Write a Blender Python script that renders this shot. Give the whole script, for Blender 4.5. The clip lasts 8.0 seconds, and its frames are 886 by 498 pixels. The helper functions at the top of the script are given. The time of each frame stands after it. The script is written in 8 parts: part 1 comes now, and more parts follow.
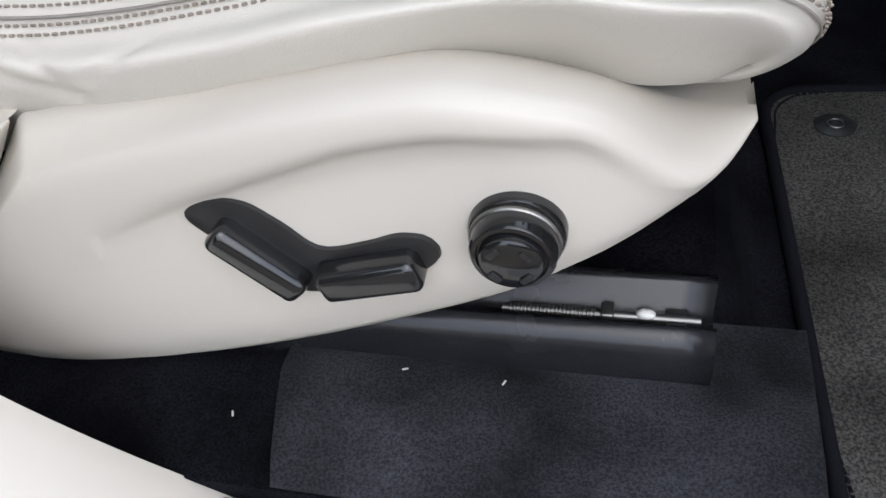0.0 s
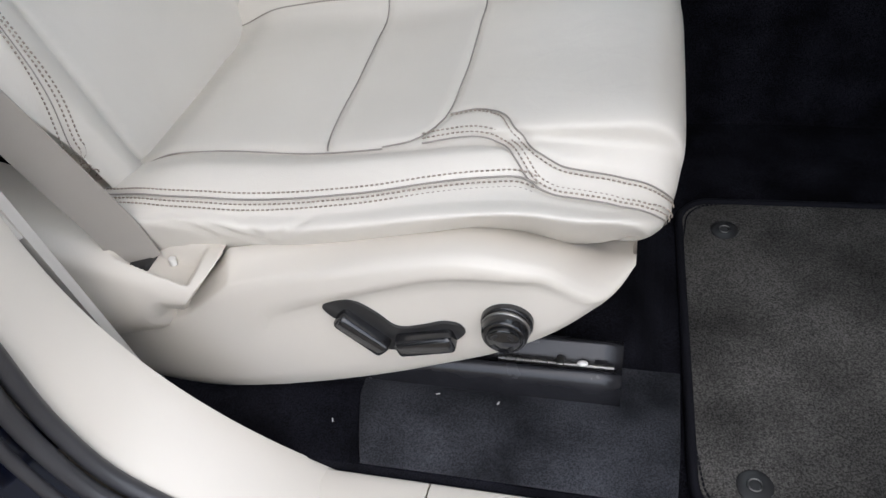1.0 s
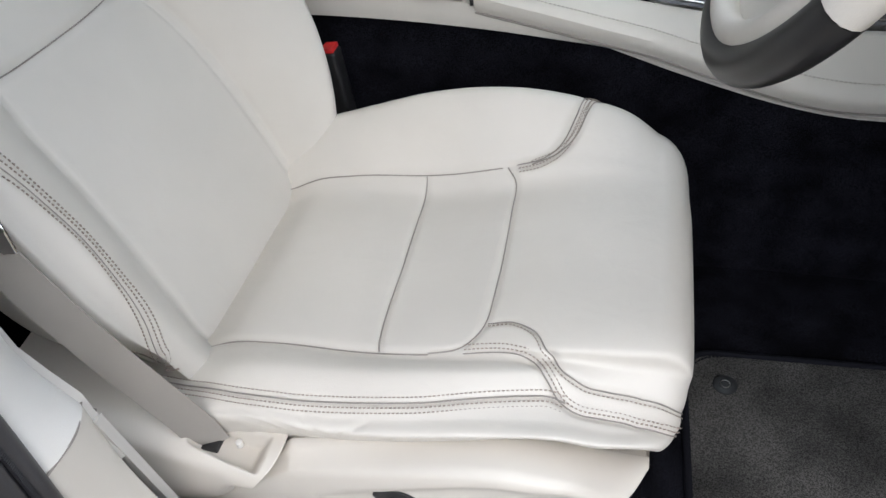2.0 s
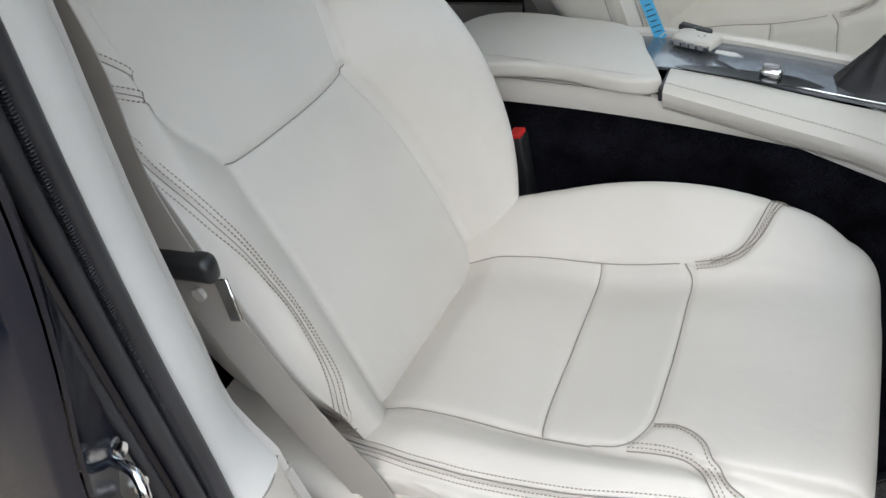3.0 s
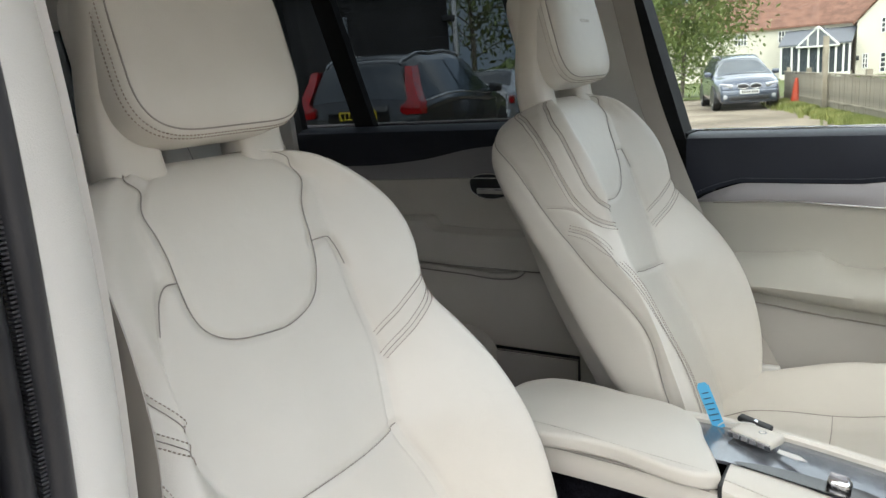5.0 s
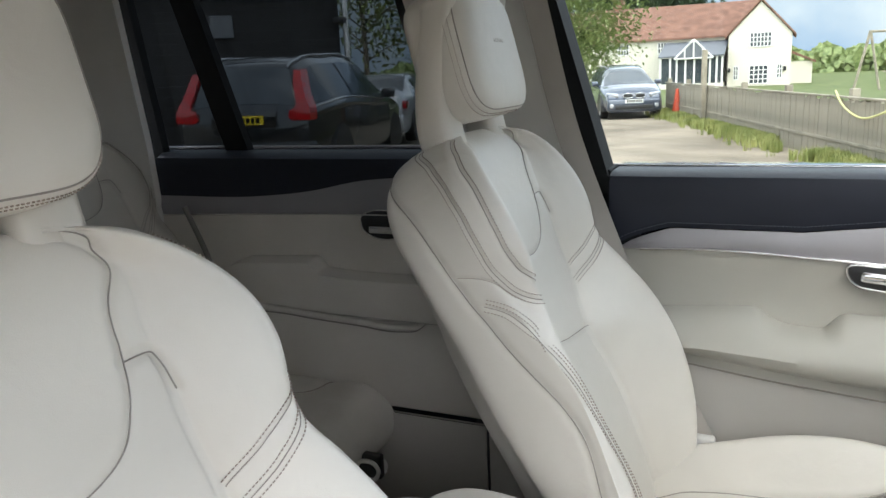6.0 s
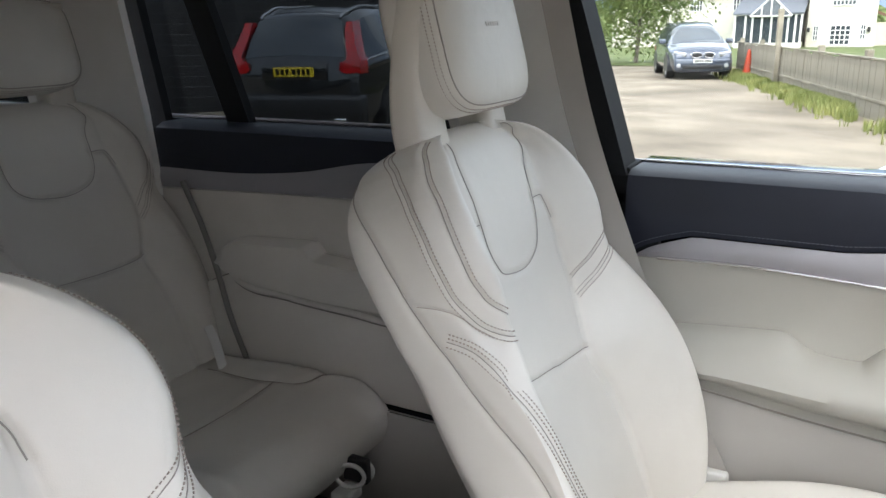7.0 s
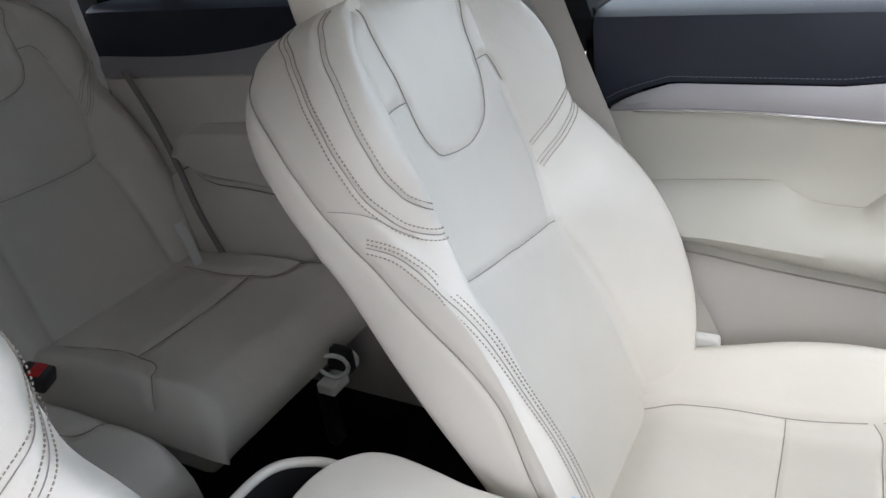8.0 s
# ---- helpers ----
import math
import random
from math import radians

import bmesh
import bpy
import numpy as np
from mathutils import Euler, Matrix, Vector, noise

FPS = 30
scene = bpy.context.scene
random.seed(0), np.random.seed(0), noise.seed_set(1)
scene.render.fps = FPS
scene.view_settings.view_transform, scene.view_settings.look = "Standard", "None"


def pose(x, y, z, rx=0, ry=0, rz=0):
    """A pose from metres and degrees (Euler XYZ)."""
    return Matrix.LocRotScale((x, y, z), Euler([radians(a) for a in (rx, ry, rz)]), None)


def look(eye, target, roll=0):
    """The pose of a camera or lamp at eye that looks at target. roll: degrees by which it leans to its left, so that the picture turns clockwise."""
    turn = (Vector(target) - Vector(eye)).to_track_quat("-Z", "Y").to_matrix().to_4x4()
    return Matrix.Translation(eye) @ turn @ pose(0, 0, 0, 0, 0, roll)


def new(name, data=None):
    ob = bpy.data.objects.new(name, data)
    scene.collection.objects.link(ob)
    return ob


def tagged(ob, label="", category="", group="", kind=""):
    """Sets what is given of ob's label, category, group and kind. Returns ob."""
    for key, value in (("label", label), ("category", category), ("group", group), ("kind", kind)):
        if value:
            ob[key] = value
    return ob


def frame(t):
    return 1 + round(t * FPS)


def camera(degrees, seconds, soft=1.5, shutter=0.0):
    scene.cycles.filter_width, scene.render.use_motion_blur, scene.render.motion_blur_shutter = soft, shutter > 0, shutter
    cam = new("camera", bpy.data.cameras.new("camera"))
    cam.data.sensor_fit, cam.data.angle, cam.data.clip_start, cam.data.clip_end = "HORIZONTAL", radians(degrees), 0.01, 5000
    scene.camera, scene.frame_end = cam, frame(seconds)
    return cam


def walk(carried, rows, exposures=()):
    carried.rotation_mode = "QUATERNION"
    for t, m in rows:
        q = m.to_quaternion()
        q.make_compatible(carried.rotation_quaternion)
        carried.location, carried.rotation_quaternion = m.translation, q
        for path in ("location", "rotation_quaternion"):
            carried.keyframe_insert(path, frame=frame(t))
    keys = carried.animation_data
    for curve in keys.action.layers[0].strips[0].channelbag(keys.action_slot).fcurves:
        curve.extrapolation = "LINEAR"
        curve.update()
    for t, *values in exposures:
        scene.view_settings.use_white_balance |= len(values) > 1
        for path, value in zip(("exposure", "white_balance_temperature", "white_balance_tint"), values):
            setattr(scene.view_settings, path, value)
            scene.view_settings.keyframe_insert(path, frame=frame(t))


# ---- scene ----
cam = camera(60.0, 8.0)
PATH = [
    (0, (0.476, -0.545, 0.406), (0.004, 0.824, -0.974), -9.9),
    (0.3, (0.511, -0.651, 0.553), (0.062, 0.667, -0.883), -9.5),
    (0.5, (0.513, -0.660, 0.545), (0.054, 0.699, -0.849), -9.5),
    (0.7, (0.525, -0.734, 0.617), (0.086, 0.656, -0.747), -8.3),
    (1, (0.521, -0.733, 0.676), (0.064, 0.67, -0.673), -8.4),
    (1.2, (0.5, -0.731, 0.753), (0.077, 0.693, -0.586), -7.0),
    (2.3, (0.484, -0.673, 0.917), (-0.021, 0.742, -0.403), -7.1),
    (2.5, (0.48, -0.679, 0.936), (-0.133, 0.712, -0.364), -8.5),
    (3, (0.477, -0.692, 0.96), (-0.379, 0.681, -0.216), -10.8),
    (3.5, (0.485, -0.696, 0.967), (-0.531, 0.715, -0.021), -10.7),
    (4, (0.488, -0.692, 0.974), (-0.621, 0.781, 0.201), -8.9),
    (4.5, (0.48, -0.684, 0.99), (-0.643, 0.864, 0.404), -6.2),
    (5, (0.461, -0.655, 1.017), (-0.59, 0.99, 0.581), -4.0),
    (5.2, (0.437, -0.633, 1.034), (-0.539, 1.065, 0.631), -3.4),
    (6.3, (0.299, -0.294, 1.058), (-0.495, 1.482, 0.591), -2.6),
    (6.5, (0.327, -0.254, 1.058), (-0.493, 1.501, 0.561), -2.5),
    (6.7, (0.352, -0.223, 1.066), (-0.509, 1.507, 0.548), -2.1),
    (7, (0.353, -0.186, 1.104), (-0.574, 1.496, 0.546), -1.1),
    (7.5, (0.374, -0.124, 1.103), (-0.632, 1.46, 0.412), -2.0),
    (8, (0.395, -0.011, 1.098), (-0.549, 1.497, 0.185), -7.9),
]
walk(cam, [(t, look(eye, target, roll)) for t, eye, target, roll in PATH], [(0.0, 1.16, 6100, 9), (0.5, 1.08, 6200, 9), (1.2, 1.20, 6200, 10), (2.5, 1.25, 6200, 8), (3.5, 1.37, 6200, 7), (4.5, 1.74, 6600, 8), (5.2, 1.77, 6650, 7), (6.5, 1.95, 6350, 10), (7.5, 2.13, 6350, 13), (8.0, 2.12, 6250, 12)])

# ---------------------------------------------------------------- light
SUN_ELEVATION, SUN_ROTATION = radians(50), radians(152)
world = bpy.data.worlds.new("sky")
scene.world = world
world.use_nodes = True
wn = world.node_tree.nodes
sky = wn.new("ShaderNodeTexSky")
sky.sky_type, sky.sun_disc, sky.sun_elevation, sky.sun_rotation = "NISHITA", False, SUN_ELEVATION, SUN_ROTATION
sky.air_density, sky.dust_density, sky.ozone_density = 1.0, 2.5, 1.0
wl = world.node_tree.links
cloud, cover, haze, place = wn.new("ShaderNodeTexNoise"), wn.new("ShaderNodeMapRange"), wn.new("ShaderNodeMix"), wn.new("ShaderNodeTexCoord")
cloud.inputs["Scale"].default_value, cloud.inputs["Detail"].default_value = 3.2, 6
cover.inputs["From Min"].default_value, cover.inputs["From Max"].default_value = 0.40, 0.62
cover.inputs["To Min"].default_value, cover.inputs["To Max"].default_value = 0.25, 0.92
haze.data_type = "RGBA"
haze.inputs["B"].default_value = (7.6, 7.7, 7.9, 1)
wl.new(place.outputs["Generated"], cloud.inputs["Vector"])
wl.new(cloud.outputs["Fac"], cover.inputs["Value"])
wl.new(cover.outputs["Result"], haze.inputs["Factor"])
wl.new(sky.outputs[0], haze.inputs["A"])
wl.new(haze.outputs["Result"], wn["Background"].inputs[0])
wn["Background"].inputs[1].default_value = 0.15
sun = new("sun", bpy.data.lights.new("sun", "SUN"))
sun.data.energy, sun.data.angle, sun.data.color = 0.24, radians(60), (1.0, 0.98, 0.95)
sun.matrix_world = look((0, 0, 30), (-0.394 * 30, 0.741 * 30, 0))


# ---------------------------------------------------------------- materials
def material(name, colour, rough=0.5, metal=0.0, vary=0.08, scale=6.0, bump=0.0, grain=400.0, coat=0.0, spec=0.5, second=None, patch=0.0, sheen=0.0, voronoi=False, creases=0.0):
    """A surface with slow colour variation, fine grain relief and uneven gloss."""
    m = bpy.data.materials.new(name)
    m.use_nodes = True
    nt = m.node_tree
    n, l = nt.nodes, nt.links
    b = n["Principled BSDF"]
    tc = n.new("ShaderNodeTexCoord")
    slow = n.new("ShaderNodeTexNoise")
    slow.inputs["Scale"].default_value, slow.inputs["Detail"].default_value = scale, 4
    l.new(tc.outputs["Object"], slow.inputs["Vector"])
    ramp = n.new("ShaderNodeValToRGB")
    c2 = second or tuple(min(1, c * (1 + vary)) for c in colour)
    c1 = tuple(c * (1 - vary) for c in colour)
    ramp.color_ramp.elements[0].color, ramp.color_ramp.elements[0].position = (*c1, 1), 0.32
    ramp.color_ramp.elements[1].color, ramp.color_ramp.elements[1].position = (*c2, 1), 0.7
    l.new(slow.outputs["Fac"], ramp.inputs["Fac"])
    fine = n.new("ShaderNodeTexVoronoi" if voronoi else "ShaderNodeTexNoise")
    fine.inputs["Scale"].default_value = grain
    if patch:
        fine.inputs["Detail"].default_value, fine.inputs["Roughness"].default_value = 5, 0.72
    l.new(tc.outputs["Object"], fine.inputs["Vector"])
    grey = fine.outputs["Distance"] if voronoi else fine.outputs["Fac"]
    colour_out = ramp.outputs["Color"]
    if patch:
        mix = n.new("ShaderNodeMix")
        mix.data_type, mix.blend_type = "RGBA", "MULTIPLY"
        mix.inputs["Factor"].default_value = patch
        l.new(colour_out, mix.inputs["A"])
        spread = n.new("ShaderNodeMapRange")
        spread.inputs["From Min"].default_value, spread.inputs["From Max"].default_value = 0.41, 0.60
        spread.inputs["To Min"].default_value = 0.15
        l.new(grey, spread.inputs["Value"])
        l.new(spread.outputs["Result"], mix.inputs["B"])
        colour_out = mix.outputs["Result"]
    l.new(colour_out, b.inputs["Base Color"])
    rr = n.new("ShaderNodeMapRange")
    rr.inputs["To Min"].default_value, rr.inputs["To Max"].default_value = max(0.02, rough - 0.06), min(1, rough + 0.06)
    l.new(slow.outputs["Fac"], rr.inputs["Value"])
    l.new(rr.outputs["Result"], b.inputs["Roughness"])
    b.inputs["Metallic"].default_value = metal
    b.inputs["Coat Weight"].default_value = coat
    b.inputs["Coat Roughness"].default_value = 0.04
    b.inputs["Specular IOR Level"].default_value = spec
    b.inputs["Sheen Weight"].default_value = sheen
    if bump:
        bp = n.new("ShaderNodeBump")
        bp.inputs["Strength"].default_value, bp.inputs["Distance"].default_value = bump, 0.002
        l.new(grey, bp.inputs["Height"])
        if creases:
            soft, wave = n.new("ShaderNodeBump"), n.new("ShaderNodeTexNoise")
            wave.inputs["Scale"].default_value, wave.inputs["Detail"].default_value, wave.inputs["Distortion"].default_value = 26, 3, 0.6
            soft.inputs["Strength"].default_value, soft.inputs["Distance"].default_value = creases, 0.012
            l.new(tc.outputs["Object"], wave.inputs["Vector"])
            l.new(wave.outputs["Fac"], soft.inputs["Height"])
            l.new(soft.outputs["Normal"], bp.inputs["Normal"])
        l.new(bp.outputs["Normal"], b.inputs["Normal"])
    return m


def glass(name, tint, index=1.3):
    """A window pane: clear or tinted, with a mirror-like share of gloss."""
    m = bpy.data.materials.new(name)
    m.use_nodes = True
    n, l = m.node_tree.nodes, m.node_tree.links
    n.remove(n["Principled BSDF"])
    tr, gl, mx, lw = n.new("ShaderNodeBsdfTransparent"), n.new("ShaderNodeBsdfGlossy"), n.new("ShaderNodeMixShader"), n.new("ShaderNodeFresnel")
    tr.inputs[0].default_value, gl.inputs["Roughness"].default_value = (*tint, 1), 0.02
    lw.inputs["IOR"].default_value = index
    l.new(lw.outputs[0], mx.inputs[0])
    l.new(tr.outputs[0], mx.inputs[1])
    l.new(gl.outputs[0], mx.inputs[2])
    l.new(mx.outputs[0], n["Material Output"].inputs[0])
    return m


CREAM = (0.62, 0.585, 0.53)
LEATHER = material("cream leather", CREAM, 0.42, vary=0.045, scale=5, bump=0.10, grain=900, voronoi=True, creases=0.10)
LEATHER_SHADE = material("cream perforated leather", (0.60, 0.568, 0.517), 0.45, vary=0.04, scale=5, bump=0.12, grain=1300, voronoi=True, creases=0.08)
PLASTIC = material("cream moulded plastic", (0.60, 0.56, 0.50), 0.42, vary=0.03, scale=4, bump=0.06, grain=1400)
# The cream is darkened here to put the door's weaker light into its colour.
DIMMED_VINYL = material("cream grained vinyl darkened for weak light", (0.41, 0.395, 0.35), 0.5, vary=0.05, scale=5, bump=0.14, grain=1000, voronoi=True)
PILLAR_CLOTH = material("pale woven pillar trim", (0.70, 0.68, 0.645), 0.75, vary=0.04, scale=8, bump=0.25, grain=900)
GREY_PLASTIC = material("warm grey moulded plastic", (0.46, 0.44, 0.41), 0.5, vary=0.04, scale=4, bump=0.06, grain=1200)
# Dark tone of seams and joints, also used to paint shade round the armrests.
SEAM_SHADE = material("dark seam thread and crease shade", (0.28, 0.255, 0.23), 0.8, vary=0.1)
THREAD = material("taupe stitching thread", (0.31, 0.26, 0.22), 0.7, vary=0.12, scale=60)
GREY_SEAL = material("grey rubber edge seal", (0.20, 0.19, 0.175), 0.7, vary=0.1)
THREAD_NAVY = material("grey-blue stitching thread", (0.10, 0.105, 0.13), 0.7, vary=0.12, scale=60)
THREAD_PALE = material("pale stitching thread", (0.50, 0.46, 0.41), 0.7, vary=0.12, scale=60)
GLOSS_BLACK = material("gloss black plastic", (0.012, 0.012, 0.013), 0.16, vary=0.15, scale=20, coat=0.4)
FRAME_BLACK = material("black window frame finish", (0.010, 0.011, 0.012), 0.7, vary=0.2, scale=30, spec=0.2)
SATIN_BLACK = material("satin black plastic", (0.018, 0.018, 0.019), 0.38, vary=0.2, scale=30, bump=0.08, grain=900)
RAIL_BLACK = material("black painted steel", (0.018, 0.018, 0.021), 0.26, vary=0.2, scale=25, bump=0.04, grain=300)
CARPET = material("black carpet", (0.008, 0.008, 0.012), 0.95, vary=0.4, scale=14, bump=1.0, grain=520, patch=0.9, second=(0.020, 0.020, 0.028), spec=0.06)
FOOT_VINYL = material("ribbed black carpet panel", (0.030, 0.031, 0.038), 0.75, vary=0.5, scale=11, bump=1.0, grain=560, second=(0.072, 0.074, 0.086), spec=0.12, patch=0.75)
MAT = material("charcoal tufted floor mat", (0.046, 0.044, 0.042), 0.95, vary=0.35, scale=8, bump=1.0, grain=480, second=(0.150, 0.143, 0.134), spec=0.1, patch=0.85)
MAT_EDGE = material("black mat binding", (0.007, 0.007, 0.010), 0.85, bump=0.5, grain=900, spec=0.12)
RUBBER = material("black rubber seal", (0.036, 0.036, 0.040), 0.40, vary=0.2, scale=12, bump=0.1, grain=500)
PAINT = material("dark blue metallic paint", (0.004, 0.006, 0.017), 0.14, metal=0.2, vary=0.1, scale=3, coat=0.7, spec=0.5)
NAVY = material("navy soft-touch vinyl", (0.018, 0.021, 0.032), 0.46, vary=0.12, scale=6, bump=0.12, grain=1100, voronoi=True, spec=0.3)
CHROME = material("chrome", (0.75, 0.75, 0.76), 0.12, metal=1.0, vary=0.03)
STEEL = material("bare steel", (0.26, 0.255, 0.245), 0.4, metal=1.0, vary=0.1, scale=60)
SILVER_TRIM = material("brushed grey metal trim", (0.33, 0.32, 0.335), 0.42, metal=0.45, vary=0.05, scale=4, bump=0.05, grain=500)
TRIM_PANEL = material("grey mesh-pattern console panel", (0.20, 0.215, 0.24), 0.2, metal=0.6, vary=0.1, scale=20, bump=0.1, grain=700, coat=0.5)
BELT = material("taupe seat belt webbing", (0.34, 0.315, 0.285), 0.7, vary=0.06, scale=10, bump=0.35, grain=1500)
RED = material("red release button", (0.55, 0.02, 0.02), 0.4)
BLUE_TAG = material("blue paper tag", (0.10, 0.47, 0.78), 0.6, vary=0.06, scale=30)
INK = material("dark blue ink", (0.02, 0.05, 0.16), 0.6)
WHITE_PLASTIC = material("off-white plastic", (0.66, 0.65, 0.62), 0.45, vary=0.05)
GREY_HEADLINER = material("pale woven headliner", (0.78, 0.76, 0.73), 0.9, vary=0.03, bump=0.2, grain=900)
CLEAR_GLASS = glass("clear window glass", (0.93, 0.96, 0.95))
PRIVACY_GLASS = glass("dark tinted window glass", (0.27, 0.29, 0.30), 1.17)


# ---------------------------------------------------------------- mesh helpers
def key(x, xs, ys):
    """A smooth curve through a few keys."""
    xs, ys, x = np.asarray(xs, float), np.asarray(ys, float), np.clip(np.asarray(x, float), xs[0], xs[-1])
    slope = np.gradient(ys, xs)
    i = np.clip(np.searchsorted(xs, x) - 1, 0, len(xs) - 2)
    w = xs[i + 1] - xs[i]
    t = (x - xs[i]) / w
    return ((2 * t**3 - 3 * t**2 + 1) * ys[i] + (t**3 - 2 * t**2 + t) * w * slope[i] + (3 * t**2 - 2 * t**3) * ys[i + 1] + (t**3 - t**2) * w * slope[i + 1])


def spline(points, n, closed=False):
    """n points along a smooth curve through the given ones."""
    p = np.asarray(points, float)
    if closed:
        p = np.vstack([p, p[:1]])
    p = p[np.r_[True, np.linalg.norm(np.diff(p, axis=0), axis=1) > 1e-6]]
    s = np.r_[0, np.cumsum(np.linalg.norm(np.diff(p, axis=0), axis=1))]
    if closed:
        ss = np.r_[s[-2] - s[-1], s, s[-1] + s[1]]
        pp = np.vstack([p[-2], p, p[1]])
    else:
        ss, pp = s, p
    q = np.linspace(0, s[-1], n, endpoint=not closed)
    return np.stack([key(q, ss, pp[:, k]) for k in range(p.shape[1])], 1)


def link(name, verts, faces, mat, parent=None, label="", smooth=True):
    me = bpy.data.meshes.new(name)
    me.from_pydata([tuple(v) for v in np.asarray(verts, float)], [], [tuple(f) for f in faces])
    me.materials.append(mat)
    if smooth:
        me.shade_smooth()
    me.update()
    ob = new(name, me)
    ob.parent = parent
    if label:
        tagged(ob, label)
    return ob


def part(name, bm, mat, parent=None, label="", smooth=True):
    me = bpy.data.meshes.new(name)
    bmesh.ops.recalc_face_normals(bm, faces=bm.faces)
    bm.to_mesh(me)
    bm.free()
    me.materials.append(mat)
    if smooth:
        me.shade_smooth()
        me.set_sharp_from_angle(angle=radians(38))
    ob = new(name, me)
    ob.parent = parent
    if label:
        tagged(ob, label)
    return ob


def thing(name, label, category, group="", kind="", at=(0, 0, 0)):
    ob = new(name)
    ob.empty_display_size = 0.05
    ob.location = at
    return tagged(ob, label, category, group, kind)


def grid_faces(nu, nv, close_v=False):
    i, j = np.meshgrid(np.arange(nu - 1), np.arange(nv if close_v else nv - 1), indexing="ij")
    a, b = (i * nv + j).ravel(), (i * nv + (j + 1) % nv).ravel()
    return np.stack([a, a + nv, b + nv, b], 1)


def normals(P):
    du, dv = np.gradient(P, axis=0), np.gradient(P, axis=1)
    n = np.cross(du, dv)
    return n / np.maximum(np.linalg.norm(n, axis=2, keepdims=True), 1e-9)


def carve(P, lines, depth, width, sign=1.0):
    """Presses soft grooves into the surface P along 3D lines."""
    n = normals(P) * sign
    flat = P.reshape(-1, 3)
    for line in lines:
        line = np.asarray(line)
        lo, hi = line.min(0) - 4 * width, line.max(0) + 4 * width
        near = np.where(((flat > lo) & (flat < hi)).all(1))[0]
        for some in np.array_split(near, max(1, len(near) // 4000)):
            if len(some):
                d = np.sqrt(((flat[some][:, None] - line[None]) ** 2).sum(2).min(1))
                P.reshape(-1, 3)[some] -= n.reshape(-1, 3)[some] * (depth * np.exp(-((d / width) ** 2)))[:, None]
    return P


def tube_data(path, r, sides=6):
    """Vertices and faces of a round rope along a path."""
    path = np.asarray(path, float)
    t = np.gradient(path, axis=0)
    t /= np.maximum(np.linalg.norm(t, axis=1, keepdims=True), 1e-9)
    ref = np.array([0.31, 0.17, 0.93])
    a = np.cross(t, ref)
    a /= np.linalg.norm(a, axis=1, keepdims=True)
    b = np.cross(t, a)
    ang = np.linspace(0, 2 * np.pi, sides, endpoint=False)
    v = path[:, None] + r * (np.cos(ang)[None, :, None] * a[:, None] + np.sin(ang)[None, :, None] * b[:, None])
    return v.reshape(-1, 3), grid_faces(len(path), sides, True)


def tubes(name, paths, r, mat, parent, label="", sides=6):
    vs, fs, n = [], [], 0
    for p in paths:
        v, f = tube_data(p, r, sides)
        vs.append(v)
        fs.append(f + n)
        n += len(v)
    return link(name, np.vstack(vs), np.vstack(fs), mat, parent, label)


def stitch_rows(name, rows, mat, parent, pitch=0.0048, length=0.0030, r=0.0007):
    """Short raised stitches, evenly spaced along each line; rows of (path, normals)."""
    vs, fs, n = [], [], 0
    box = np.array([[-1, -1, -1], [1, -1, -1], [1, 1, -1], [-1, 1, -1], [-0.7, -0.6, 1], [0.7, -0.6, 1], [0.7, 0.6, 1], [-0.7, 0.6, 1]], float)
    quads = np.array([[0, 1, 5, 4], [1, 2, 6, 5], [2, 3, 7, 6], [3, 0, 4, 7], [4, 5, 6, 7]])
    for path, nor in rows:
        s = np.r_[0, np.cumsum(np.linalg.norm(np.diff(path, axis=0), axis=1))]
        for q in np.arange(pitch / 2, s[-1], pitch):
            c = np.array([np.interp(q, s, path[:, k]) for k in range(3)])
            c2 = np.array([np.interp(min(q + 0.002, s[-1]), s, path[:, k]) for k in range(3)])
            c1 = np.array([np.interp(max(q - 0.002, 0), s, path[:, k]) for k in range(3)])
            up = np.array([np.interp(q, s, nor[:, k]) for k in range(3)])
            ax = (c2 - c1) / max(np.linalg.norm(c2 - c1), 1e-9)
            up /= np.linalg.norm(up)
            side = np.cross(up, ax)
            vs.append(c + box[:, :1] * ax * length / 2 + box[:, 1:2] * side * r + box[:, 2:] * up * r)
            fs.append(quads + n)
            n += 8
    return tagged(link(name, np.vstack(vs), np.vstack(fs), mat, parent, smooth=False), kind="stuff")


def bevel_box(lo, hi, r=0.005, seg=3):
    bm = bmesh.new()
    bmesh.ops.create_cube(bm, size=1)
    for v in bm.verts:
        v.co = [(lo[i] + hi[i]) / 2 + v.co[i] * (hi[i] - lo[i]) for i in range(3)]
    if r:
        bmesh.ops.bevel(bm, geom=bm.edges[:], offset=r, segments=seg, profile=0.5, affect="EDGES")
    return bm


def prism(outline, axis, a, b, r=0.0, seg=2):
    """A plate: a closed outline in the two other axes, from a to b along the axis."""
    bm = bmesh.new()
    def place(p, q):
        return {"x": (q, p[0], p[1]), "y": (p[0], q, p[1]), "z": (p[0], p[1], q)}[axis]
    lo = [bm.verts.new(place(p, a)) for p in outline]
    hi = [bm.verts.new(place(p, b)) for p in outline]
    n = len(outline)
    caps = [bm.faces.new(lo[::-1]), bm.faces.new(hi)]
    for i in range(n):
        bm.faces.new((lo[i], lo[(i + 1) % n], hi[(i + 1) % n], hi[i]))
    bmesh.ops.recalc_face_normals(bm, faces=bm.faces)
    if r:
        edges = list({e for f in caps for e in f.edges})
        bmesh.ops.bevel(bm, geom=edges, offset=r, segments=seg, profile=0.5, affect="EDGES")
    return bm


